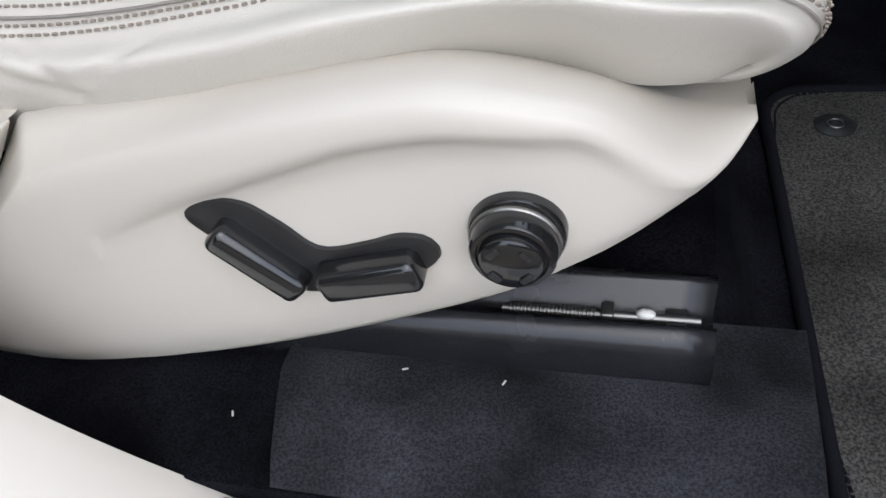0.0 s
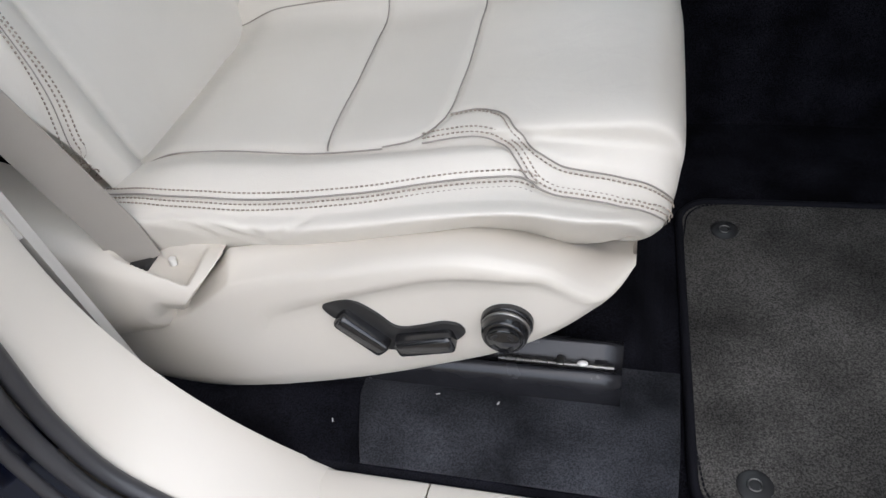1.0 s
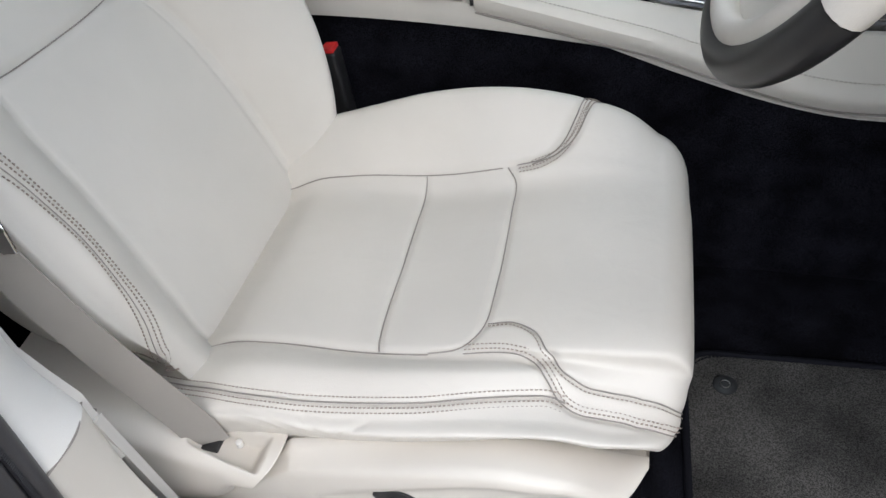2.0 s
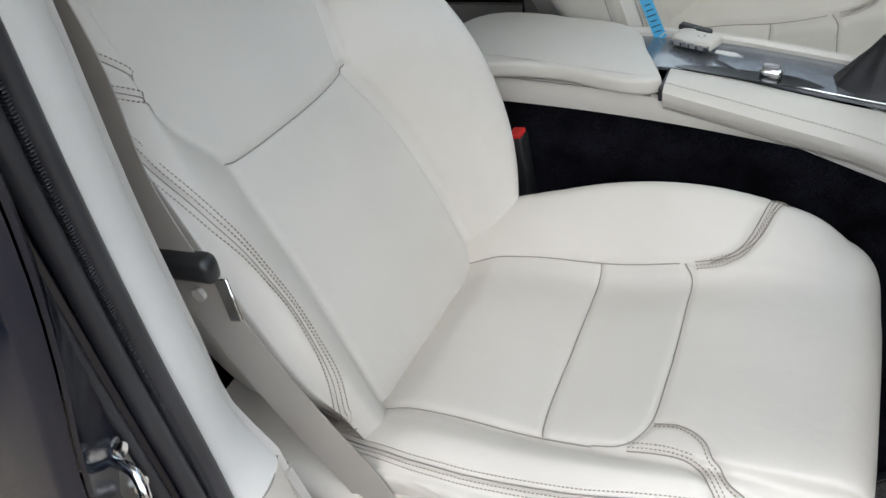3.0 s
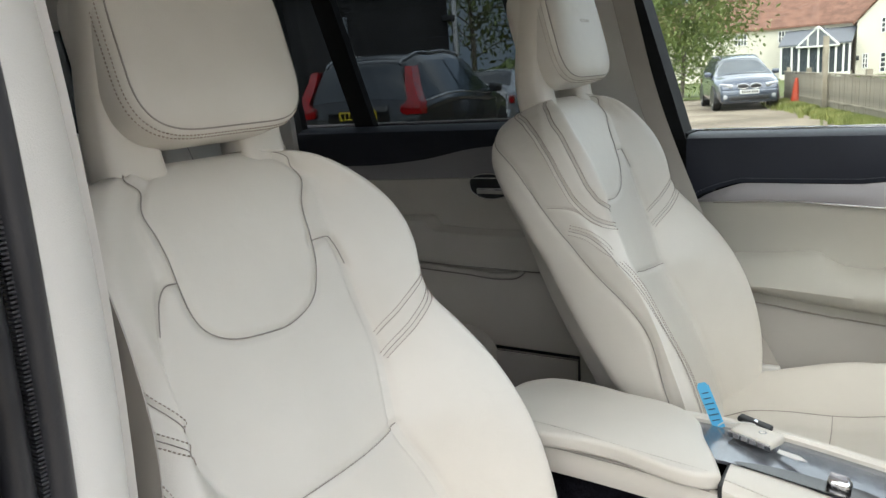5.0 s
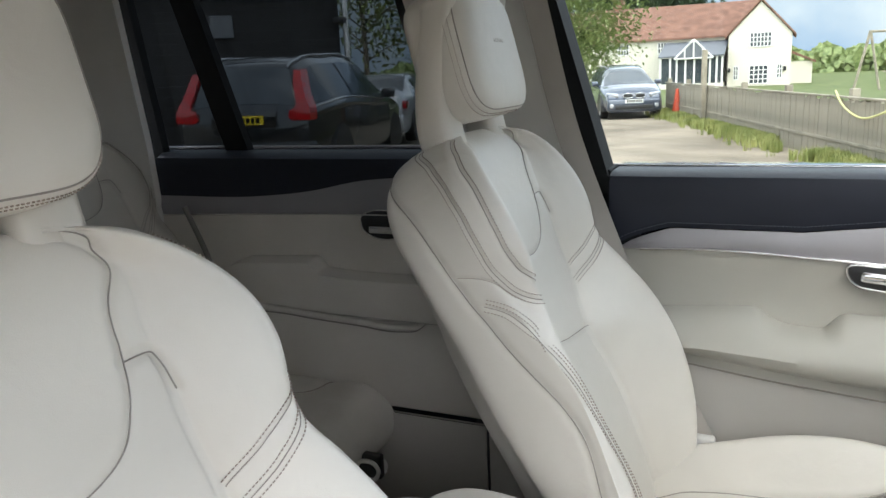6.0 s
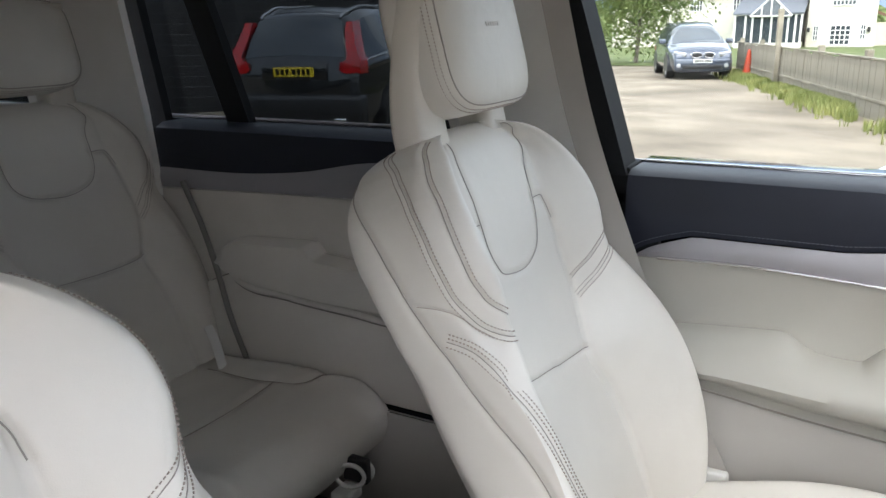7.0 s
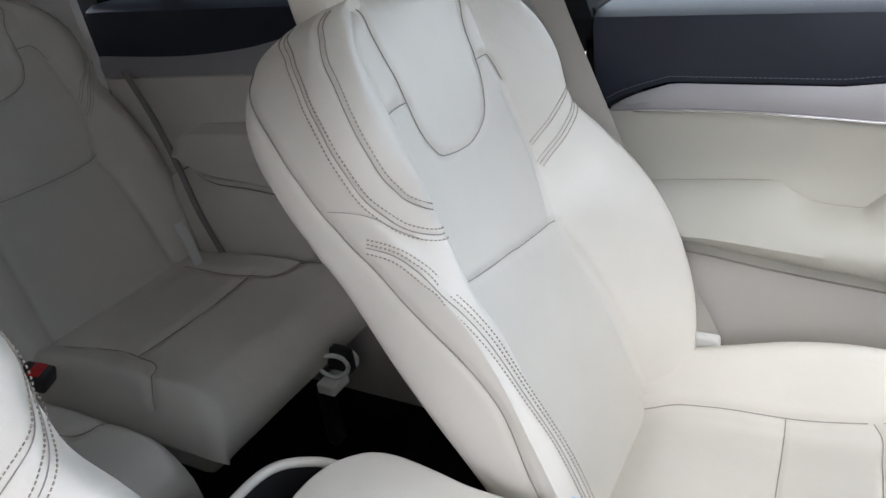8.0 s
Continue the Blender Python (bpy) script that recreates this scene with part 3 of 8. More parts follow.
def seat_back(seat, worn, bolster=1.0, mat=None, inner=0.0):
    hs = np.r_[np.linspace(-0.06, 0.70, 230), 0.70 + 0.0572 * np.sin(np.linspace(0, 1, 40)[1:] * np.pi / 2)]
    ks = np.linspace(-11, 11, 400)
    S = Surface(hs, lambda h, k: back_section(h, k, worn, bolster, inner), ks, -1.0)
    P = S.P.copy()
    near, far = -1, 1
    yokes = {near: [(0.752, 6.0), (0.748, 5.4), (0.735, 4.05), (0.71, 2.5), (0.68, 1.98), (0.65, 1.88), (0.617, 1.77), (0.59, 1.65), (0.573, 1.54), (0.555, 1.34), (0.541, 1.04), (0.532, 0.68), (0.528, 0.35)], far: [(0.752, 4.3), (0.736, 3.8), (0.712, 2.5), (0.68, 1.72), (0.626, 1.5), (0.574, 1.28), (0.548, 1.0), (0.535, 0.68), (0.528, 0.35)]}
    b1s = {near: [(0.446, 3.05), (0.468, 4.3), (0.497, 5.4), (0.53, 6.2), (0.58, 6.75), (0.66, 6.9), (0.73, 6.95)], far: [(0.436, 3.05), (0.455, 3.7), (0.487, 4.9), (0.505, 5.6), (0.54, 6.4), (0.60, 6.8), (0.72, 6.9)]}
    b2s = {near: [(0.478, 3.05), (0.500, 4.3), (0.530, 5.1), (0.572, 5.6), (0.63, 5.75), (0.70, 5.75), (0.735, 5.75)], far: [(0.466, 3.05), (0.484, 3.8), (0.503, 4.6), (0.524, 5.5), (0.56, 6.0), (0.63, 6.2), (0.72, 6.2)]}
    sides = {g: [(0.535, 8.0), (0.515, 7.55), (0.48, 7.2), (0.40, 7.0), (0.25, 7.0), (0.10, 7.0), (-0.01, 7.0)] for g in (near, far)}
    shells = {g: [(0.715, 8), (0.5, 8), (0.25, 8.1), (-0.03, 8.6)] for g in (near, far)}
    if worn > 0.5:
        b1s[near] = [(0.437, 3.05), (0.449, 4.3), (0.461, 5.2), (0.471, 5.6), (0.481, 6.0), (0.493, 6.5), (0.52, 6.85), (0.57, 7.0), (0.66, 7.0), (0.73, 7.0)]
        b2s[near] = [(0.462, 3.05), (0.470, 4.3), (0.482, 5.05), (0.500, 5.48), (0.530, 5.95), (0.57, 6.1), (0.62, 6.15), (0.70, 6.15), (0.735, 6.15)]
        sides[near] = [(0.535, 8.0), (0.515, 7.6), (0.48, 7.35), (0.44, 6.8), (0.40, 6.12), (0.36, 5.64), (0.32, 5.30), (0.28, 5.0), (0.24, 4.86), (0.20, 4.80), (0.16, 4.90), (0.12, 5.12), (0.08, 5.56), (0.05, 6.10), (0.02, 7.3), (0.0, 8.2)]
    if inner:
        yokes[near] = [(0.746, 3.2), (0.730, 1.7), (0.70, 1.42), (0.66, 1.35), (0.615, 1.30), (0.575, 1.18), (0.552, 1.0), (0.536, 0.80), (0.528, 0.4)]
        b1s[near] = [(0.478, 3.05), (0.485, 4.3), (0.495, 5.4), (0.51, 5.82), (0.53, 6.12), (0.55, 6.30), (0.58, 6.31), (0.61, 6.33), (0.64, 6.40), (0.67, 6.69), (0.70, 7.05), (0.73, 7.38), (0.745, 7.7)]
        b2s[near] = [(0.502, 3.05), (0.512, 4.3), (0.525, 5.2), (0.54, 5.5), (0.56, 5.60), (0.61, 5.61), (0.64, 5.60), (0.67, 5.63), (0.70, 5.80), (0.73, 5.85), (0.745, 5.80)]
        sides[near] = [(0.51, 7.24), (0.49, 6.94), (0.47, 6.73), (0.45, 6.45), (0.42, 5.92), (0.39, 5.62), (0.36, 5.41), (0.33, 5.29), (0.30, 5.23), (0.25, 5.15), (0.20, 5.17), (0.10, 5.15), (0.0, 5.15)]
        shells[near] = [(0.72, 8.2), (0.70, 7.95), (0.67, 7.67), (0.64, 7.52), (0.60, 7.43), (0.50, 7.40), (0.40, 7.34), (0.35, 7.22), (0.30, 7.12), (0.20, 7.2), (0.05, 7.2)]
    yoke = S.line([(h, -k) for h, k in yokes[near]] + [(0.526, 0)] + [(h, k) for h, k in yokes[far][::-1]], 300)
    lumbar = S.line([(0.405, -2.95), (0.386, -1.6), (0.368, 0.0), (0.357, 1.5), (0.354, 2.95)] if inner else [(0.347, -2.95), (0.338, -1.0), (0.337, 1.0), (0.350, 2.95)])
    lines, soft, rows, bands = [yoke, lumbar], [], [], []
    for g in (near, far):
        start = float(np.interp(0.616, [h for h, k in yokes[g]][::-1], [k for h, k in yokes[g]][::-1]))
        arch = S.line([(0.616, g * start), (0.6165, g * (start + 0.35)), (0.612, g * 2.4), (0.602, g * 2.75), (0.580, g * 2.95), (0.52, g * 3.0), (0.45, g * 3.0)], 120)
        corner = arch[0][:46], arch[1][:46]
        low = S.line([(0.45, g * 3.0), (0.342, g * 3.0), (0.2, g * 3.0), (-0.05, g * 3.0)], 120)
        b1, b2, side, shell = (S.line([(h, g * k) for h, k in row[g]], 240) for row in (b1s, b2s, sides, shells))
        soft += [low, arch]
        lines += [corner, shell]
        bands += [b1, b2, side]
        rows += band_rows(S, b1, (g * -0.006, g * 0.006)) + band_rows(S, b2, (g * -0.006,))
        rows += band_rows(S, side, (-0.0065, 0.0055, 0.0110)) if g > 0 else band_rows(S, side, (0.0065, -0.0055, -0.0110))
    if inner:
        faint = S.line([(0.560, -7.3), (0.550, -6.95), (0.537, -6.55), (0.515, -6.1), (0.497, -5.72)], 60)
        P = carve(P, [faint[0]], 0.0016, 0.003, -1.0)
        tubes("fine_seam", [faint[0] - faint[1] * 0.0012], 0.0005, THREAD, seat, "fine leather seam")
    P = carve(P, [l[0] for l in soft], 0.0024, 0.007, -1.0)
    P = carve(P, [l[0] for l in lines], 0.0034, 0.0055, -1.0)
    P = carve(P, [l[0] for l in bands], 0.0017, 0.0040, -1.0)
    hm, km = np.meshgrid(0.5 * (hs[1:] + hs[:-1]), 0.5 * (ks[1:] + ks[:-1]), indexing="ij")
    a = np.abs(km)
    up = {g: ([0.526] + [h for h, k in yokes[g]][::-1] + [0.76], [0.0] + [k for h, k in yokes[g]][::-1] + [6.0]) for g in (near, far)}
    yk = np.where(km < 0, np.interp(hm, *up[near]), np.interp(hm, *up[far]))
    inside = (a < 3.0) & (hm < 0.615)
    rise = {g: ([k for h, k in b1s[g]] + [8.0], [h for h, k in b1s[g]] + [0.755]) for g in (near, far)}
    band_h = np.where(km < 0, np.interp(a, *rise[near]), np.interp(a, *rise[far]))
    rim = np.where(km < 0, np.interp(hm, [h for h, k in shells[near]][::-1], [k for h, k in shells[near]][::-1]), 8.05) if inner else 8.05
    owner = np.where(a > rim, 5, np.where((hm > 0.526) & (a < yk), 0, np.where(inside & (hm > 0.337), 1, np.where(inside, 2, np.where(hm > band_h, 3, 4)))))
    owner = np.where((owner == 3) & (km < 0), 6, np.where((owner == 4) & (km < 0), 7, owner))
    names = {0: "yoke_panel", 1: "back_insert", 2: "lumbar_panel", 3: "shoulder_wing", 6: "shoulder_wing", 4: "back_bolster", 7: "back_bolster", 5: "back_shell"}
    cut_panels(names, S, P, owner, {o: (mat or (LEATHER_SHADE if o in (1, 2) else LEATHER)) for o in names}, seat, {5: "smooth cream moulded back shell"})
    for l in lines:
        tubes("seam", [l[0] - l[1] * 0.0007], 0.0008, SEAM_SHADE, seat, "dark recessed seam")
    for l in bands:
        tubes("piping", [l[0] - l[1] * 0.0006], 0.0006, SEAM_SHADE, seat, "dark seam line")
    stitch_rows("stitching", lift(rows, 0.0007), THREAD, seat)


def rounded_block(nu, nv, w, t, h, p=4.0, crown=0.0):
    """A cushion-like block (superellipsoid); y width w, x thickness t, z height h, about its middle."""
    u = np.linspace(-np.pi / 2, np.pi / 2, nu)[:, None]
    v = np.linspace(-np.pi, np.pi, nv, endpoint=False)[None]
    f = lambda a: np.sign(a) * np.abs(a) ** (2 / p)
    x = t / 2 * f(np.cos(u)) * f(np.cos(v))
    y = w / 2 * f(np.cos(u)) * f(np.sin(v))
    z = h / 2 * f(np.sin(u)) + 0 * v
    x = x + crown * (1 - (2 * y / w) ** 2)
    return np.stack([x, y, z], -1)


def headrest(seat, mat=LEATHER, mark=False):
    P = rounded_block(70, 110, 0.272, 0.105, 0.205, 5.0, 0.010)
    z = P[..., 2]
    P[..., 1] *= 1 - 0.10 * np.clip((-z - 0.03) / 0.07, 0, 1) ** 2
    m = Matrix.Translation(Vector(BASE + 0.868 * UP - 0.012 * FORE + np.array([0, 0.006, 0]))) @ Matrix.Rotation(-RECLINE + radians(6), 4, "Y")
    M = np.array(m)
    Q = P @ M[:3, :3].T + M[:3, 3]
    head = link("headrest", Q.reshape(-1, 3), grid_faces(70, 110, True), mat, seat, "padded cream leather headrest")
    def ring(f):
        a = np.linspace(0, 2 * np.pi, 241)
        sg = lambda v: np.sign(v) * np.abs(v) ** 0.4
        y, z = 0.136 * f * sg(np.cos(a)), 0.1025 * f * sg(np.sin(a))
        x = 0.0525 * (1 - f**5) ** 0.2 * np.ones_like(a)
        nor = np.stack([(x / 0.0525) ** 4 / 0.0525, np.sign(y) * np.abs(y / 0.136) ** 4 / 0.136, np.sign(z) * np.abs(z / 0.1025) ** 4 / 0.1025], 1)
        nor /= np.linalg.norm(nor, axis=1, keepdims=True)
        x = x + 0.010 * (1 - (2 * y / 0.272) ** 2)
        y = y * (1 - 0.10 * np.clip((-z - 0.03) / 0.07, 0, 1) ** 2)
        return np.stack([x, y, z], 1) @ M[:3, :3].T + M[:3, 3], nor @ M[:3, :3].T
    tubes("headrest_seam", [ring(0.93)[0]], 0.0011, SEAM_SHADE, head)
    for f in (0.975, 0.992):
        q, nn = ring(f)
        stitch_rows("headrest_stitching", [(q + nn * 0.0005, nn)], THREAD, head)
    for g in (-1, 1):
        # cream guide arm behind the pad
        c = [(-0.066, g * 0.098, 0.69), (-0.056, g * 0.098, 0.78), (-0.020, g * 0.096, 0.87), (0.022, g * 0.092, 0.95)]
        path = spline(c, 24)
        ang = np.linspace(0, 2 * np.pi, 20, endpoint=False)
        f = lambda a: np.sign(a) * np.abs(a) ** 0.5
        hw = 0.038
        ring = [tilted(np.array([p[0]]) + 0.030 * f(np.cos(ang)), p[1] + hw * f(np.sin(ang)), np.full(20, p[2])) for p in path]
        link("headrest_arm", np.vstack(ring), list(map(tuple, grid_faces(24, 20, True))) + [tuple(range(19, -1, -1)), tuple(range(23 * 20, 24 * 20))], PLASTIC, seat, "cream plastic headrest arm")
    for k in range(6 if mark else 0):
        q = np.array([0.0628, 0.012 - 0.0075 * k, 0.012]) @ M[:3, :3].T + M[:3, 3]
        part("embossed_bar", moved(bevel_box((-0.0006, -0.0027, -0.0030), (0.0004, 0.0027, 0.0030), 0.0), Matrix.Translation(Vector(q)) @ Matrix.Rotation(-RECLINE + radians(6), 4, "Y")), PLASTIC, head)
    return head


def side_valence(seat):
    """Moulded panel along the outer side of the cushion."""
    xs = np.r_[np.linspace(-0.10, 0.48, 150), np.linspace(0.483, 0.533, 30)]
    top = np.interp(xs, (-0.10, -0.04, 0.05, 0.088, 0.112, 0.151, 0.18), (0.066, 0.084, 0.112, 0.133, 0.157, 0.200, 0.2075))
    top = np.where(xs > 0.16, key(xs, (0.15, 0.20, 0.25, 0.30, 0.35, 0.39, 0.43, 0.47, 0.50, 0.533), (0.200, 0.2065, 0.2110, 0.2155, 0.2180, 0.2155, 0.2040, 0.1890, 0.1770, 0.1740)), top)
    inner = key(xs, (-0.10, 0.15, 0.20, 0.25, 0.30, 0.35, 0.39, 0.43, 0.47, 0.50, 0.533), (-0.258, -0.258, -0.250, -0.240, -0.231, -0.220, -0.212, -0.207, -0.204, -0.201, -0.200))
    drop = key(xs, (-0.10, 0.11, 0.17, 0.208, 0.244, 0.322, 0.391, 0.44, 0.476, 0.50, 0.533), (0.012, 0.014, 0.026, 0.021, 0.0145, 0.0105, 0.0055, 0.004, 0.004, 0.003, 0.003))
    bot = key(xs, (-0.10, -0.02, 0.05, 0.09, 0.17, 0.258, 0.325, 0.37, 0.417, 0.461, 0.496, 0.515, 0.524, 0.530, 0.533), (0.012, -0.003, -0.009, -0.007, 0.007, 0.032, 0.056, 0.075, 0.099, 0.126, 0.149, 0.160, 0.165, 0.170, 0.1740))
    ridge = np.where(xs > 0.16, key(xs, (0.15, 0.20, 0.25, 0.30, 0.35, 0.39, 0.43, 0.47, 0.50, 0.533), (0.176, 0.192, 0.206, 0.220, 0.231, 0.2355, 0.229, 0.2155, 0.198, 0.1755)), top - drop)
    H = ridge - bot
    crease = np.where(xs < 0.18, bot + 0.62 * H, key(xs, (0.17, 0.232, 0.309, 0.371, 0.399, 0.424, 0.472, 0.533), (0.128, 0.157, 0.187, 0.208, 0.214, 0.212, 0.196, 0.174)))
    crease = np.clip(crease, bot + 0.4 * H, ridge - 0.18 * H)
    step = key(xs, (-0.10, 0.16, 0.22, 0.27, 0.41, 0.45, 0.485, 0.533), (0.0, 0.0, 0.5, 1.0, 1.0, 0.5, 0.0, 0.0))
    e = np.minimum(1.0, H / 0.06)
    up, low = ridge - crease, crease - bot
    rows = [(bot, -0.225), (bot, -0.260), (bot + 0.03 * low, -0.270), (bot + 0.10 * low, -0.2765), (bot + 0.30 * low, -0.2795), (bot + 0.60 * low, -0.2800), (bot + 0.85 * low, -0.2795), (crease - 0.006 * e, -0.2793), (crease - 0.001 * e, -0.2798 - 0.0020 * step), (crease + 0.004 * e, -0.2802 - 0.0062 * step), (crease + 0.35 * up, -0.2806 - 0.0070 * step), (crease + 0.7 * up, -0.2800 - 0.0066 * step), (ridge - 0.005 * e, -0.2790 - 0.0054 * step), (ridge - 0.002 * e, -0.2768 - 0.003 * step), (ridge, -0.2725 - 0.002 * step), (0.55 * ridge + 0.45 * top + 0.001, 0.5 * inner - 0.1335), (top, inner), (top - 0.0015, inner + 0.0015), (top - 0.004, inner + 0.0045), (top - 0.006, inner + 0.04)]
    inset = key(xs, (-0.10, 0.0, 0.35, 0.45, 0.49, 0.515, 0.533), (0.012, 0.003, 0.0, 0.003, 0.013, 0.027, 0.046))
    tip = np.clip((xs - 0.45) / 0.08, 0, 1)
    tip = tip * tip * (3 - 2 * tip)
    for j in range(2, 16):
        z, y = rows[j]
        share = (j - 1) / 15.0
        rows[j] = (z * (1 - tip) + (bot + (top - bot) * share) * tip, y * (1 - tip) + (-0.2585 - 0.021 * (1 - np.clip((xs - 0.495) / 0.038, 0, 1) ** 2) * math.sin(math.pi * share) ** 0.8) * tip)
    P = np.stack([np.stack([xs, y + inset * ((xs > 0.35) if j == 0 else 1.0 if j < 16 else (xs < 0.10)), z], 1) for j, (z, y) in enumerate(rows)], 1)
    body = link("side_valence", P.reshape(-1, 3), grid_faces(len(xs), len(rows)), PLASTIC, seat, "cream moulded plastic side panel of the seat")
    # switch plate, boomerang-shaped
    plate = spline([(0.247, 0.158), (0.262, 0.166), (0.282, 0.166), (0.300, 0.153), (0.317, 0.137), (0.345, 0.142), (0.366, 0.149), (0.379, 0.147), (0.384, 0.138), (0.377, 0.128), (0.350, 0.117), (0.315, 0.103), (0.296, 0.103), (0.272, 0.126)], 60, closed=True)
    part("switch_plate", prism([tuple(p) for p in plate], "y", -0.2835, -0.270, 0.0008, 2), SATIN_BLACK, seat, "matt black switch surround")
    def lever(a, b, thick, name, label):
        a, b = np.array(a), np.array(b)
        ax = (b - a) / np.linalg.norm(b - a)
        up = np.array([-ax[1], ax[0]])
        L = np.linalg.norm(b - a)
        bm = bevel_box((0, -0.016, -thick / 2), (L, 0.004, thick / 2), 0.0055, 4)
        for vv in bm.verts:
            vv.co.z -= 0.10 * (-vv.co.y) if vv.co.y < -0.01 else 0
        bm.transform(Matrix(((ax[0], 0, up[0], a[0]), (0, 1, 0, -0.281), (ax[1], 0, up[1], a[1]), (0, 0, 0, 1))))
        return part(name, bm, GLOSS_BLACK, seat, label)
    lever((0.264, 0.152), (0.305, 0.110), 0.0185, "recline_switch", "gloss black recline switch")
    lever((0.316, 0.117), (0.374, 0.133), 0.0205, "slide_switch", "gloss black slide switch")
    # round lumbar knob
    kx, kz = 0.4235, 0.155
    prof = [(0.0240, -0.276), (0.0240, -0.2835), (0.0228, -0.2855), (0.0215, -0.286), (0.0212, -0.290), (0.0208, -0.2975), (0.0192, -0.3000), (0.0172, -0.3002), (0.0165, -0.2990), (0.0158, -0.2990), (0.0151, -0.3035), (0.0130, -0.3050), (0.0, -0.3056)]
    knob = part("lumbar_knob", lathe(prof[:-1], "y", 48, (kx, 0, kz)), GLOSS_BLACK, seat, "round gloss black lumbar control")
    part("knob_ring", lathe([(0.0215, -0.2875), (0.0222, -0.2882), (0.0222, -0.2895), (0.0215, -0.2902)], "y", 48, (kx, 0, kz)), STEEL, knob, "thin chrome ring")
    for q in range(4):
        a = math.pi / 4 + q * math.pi / 2
        part("dimple", moved(bevel_box((-0.0035, -0.0012, -0.0018), (0.0035, 0.0012, 0.0018), 0.0010, 2), Matrix.Translation((kx + 0.0105 * math.cos(a), -0.3050, kz + 0.0105 * math.sin(a))) @ Matrix.Rotation(-a + math.pi / 2, 4, "Y")), SATIN_BLACK, knob)
    # rear cover with a tray for the belt anchor
    vx, vt = (-0.10, -0.04, 0.05, 0.088, 0.112, 0.151), (0.066, 0.084, 0.112, 0.133, 0.157, 0.200)
    xs = np.r_[np.linspace(-0.16, 0.140, 104), np.linspace(0.1415, 0.1470, 6)]
    ztop = key(xs, (-0.16, -0.05, 0.02, 0.06, 0.10, 0.145), (0.285, 0.245, 0.214, 0.203, 0.198, 0.198))
    Q = np.zeros((110, 80, 3))
    for i, x in enumerate(xs):
        t = ztop[i]
        low = min(float(np.interp(x, vx, vt)), t - 0.052)
        prof = spline([(-0.225, t + 0.004), (-0.250, t + 0.002), (-0.285, t), (-0.301, t - 0.010), (-0.306, t - 0.030), (-0.301, low + 0.012), (-0.284, low - 0.012), (-0.262, low - 0.03)], 80)
        Q[i] = np.stack([np.full(80, x), prof[:, 0], prof[:, 1]], 1)
    fall = lambda v, a, b, r: np.clip((v - a) / r, 0, 1) * np.clip((b - v) / r, 0, 1)
    tray = fall(Q[..., 0], 0.040, 0.131, 0.005) * fall(Q[..., 1] + 0.16 * (Q[..., 0] - 0.09), -0.294, -0.252, 0.005) * (Q[..., 2] > ztop[:, None] - 0.012)
    Q[..., 2] -= 0.024 * tray
    # its front end follows the slanted edge of the side panel and turns inwards
    Q[..., 0] -= 0.85 * np.clip((xs - 0.06) / 0.087, 0, 1)[:, None] * np.clip(ztop[:, None] - Q[..., 2], 0, 0.07)
    for i, y in ((-1, -0.262), (-2, -0.280), (-3, -0.292), (-4, -0.298), (-5, -0.302)):
        Q[i, :, 1] = np.maximum(Q[i, :, 1], y)
    link("anchor_cover", Q.reshape(-1, 3), grid_faces(110, 80), PLASTIC, seat, "cream plastic belt anchor cover with a tray")
    part("anchor_slot", bevel_box((0.046, -0.278, 0.176), (0.066, -0.256, 0.186), 0.002), SATIN_BLACK, seat, "dark slot of the belt anchor")
    part("anchor_screw", lathe([(0.004, 0.172), (0.004, 0.184), (0.002, 0.185)], "z", 16, (0.086, -0.262, 0)), WHITE_PLASTIC, seat, "pale screw cap")


def seat_rails(seat):
    """Black steel runners bolted to the floor under the cushion."""
    for y0, full in ((-0.232, True), (0.205, False)):
        prof = spline([(-0.018, 0.000), (-0.0195, 0.022), (-0.016, 0.036), (-0.008, 0.0425), (-0.0055, 0.0430)], 16)
        n = len(prof)
        xs = np.linspace(-0.05, 0.528, 30)
        V = np.array([[(x, y0 + p[0], p[1] * 1.02) for p in prof] + [(x, y0 - 0.0055, 0.030), (x, y0 + 0.016, 0.030), (x, y0 + 0.016, 0.058), (x, y0 + 0.024, 0.058), (x, y0 + 0.024, 0.0)] for x in xs])
        f = list(map(tuple, grid_faces(len(xs), n + 5)))
        last = (len(xs) - 1) * (n + 5)
        rail = link("seat_rail", V.reshape(-1, 3), f + [tuple(range(last, last + n + 5))], RAIL_BLACK, seat, "black steel seat runner")
        if full:
            th = []
            for x in np.arange(0.405, 0.458, 0.0024):
                th.append([(x, y0 + 0.004 + 0.0038 * math.cos(a), 0.0375 + 0.0038 * math.sin(a)) for a in np.linspace(0, 2 * np.pi, 14)])
            tubes("spindle", [[(0.40, y0 + 0.004, 0.0375), (0.52, y0 + 0.004, 0.0375)]], 0.0033, STEEL, rail, "greased steel spindle", 10)
            tubes("thread", th, 0.0008, STEEL, rail)
            part("nut", bevel_box((0.461, y0 - 0.002, 0.031), (0.469, y0 + 0.010, 0.044), 0.0015), STEEL, rail, "steel hexagon nut")
            part("end_stop", bevel_box((0.500, y0 - 0.004, 0.031), (0.512, y0 + 0.012, 0.039), 0.001), SATIN_BLACK, rail)
            part("grease", moved(rounded_bm(0.006, 0.004, 0.003), Matrix.Translation((0.488, y0 + 0.004, 0.041))), WHITE_PLASTIC, rail, "smear of pale grease")
    bm = bevel_box((0.0, -0.19, 0.045), (0.46, 0.19, 0.13), 0.01)
    part("seat_frame", bm, SATIN_BLACK, seat, "dark seat pan underside")


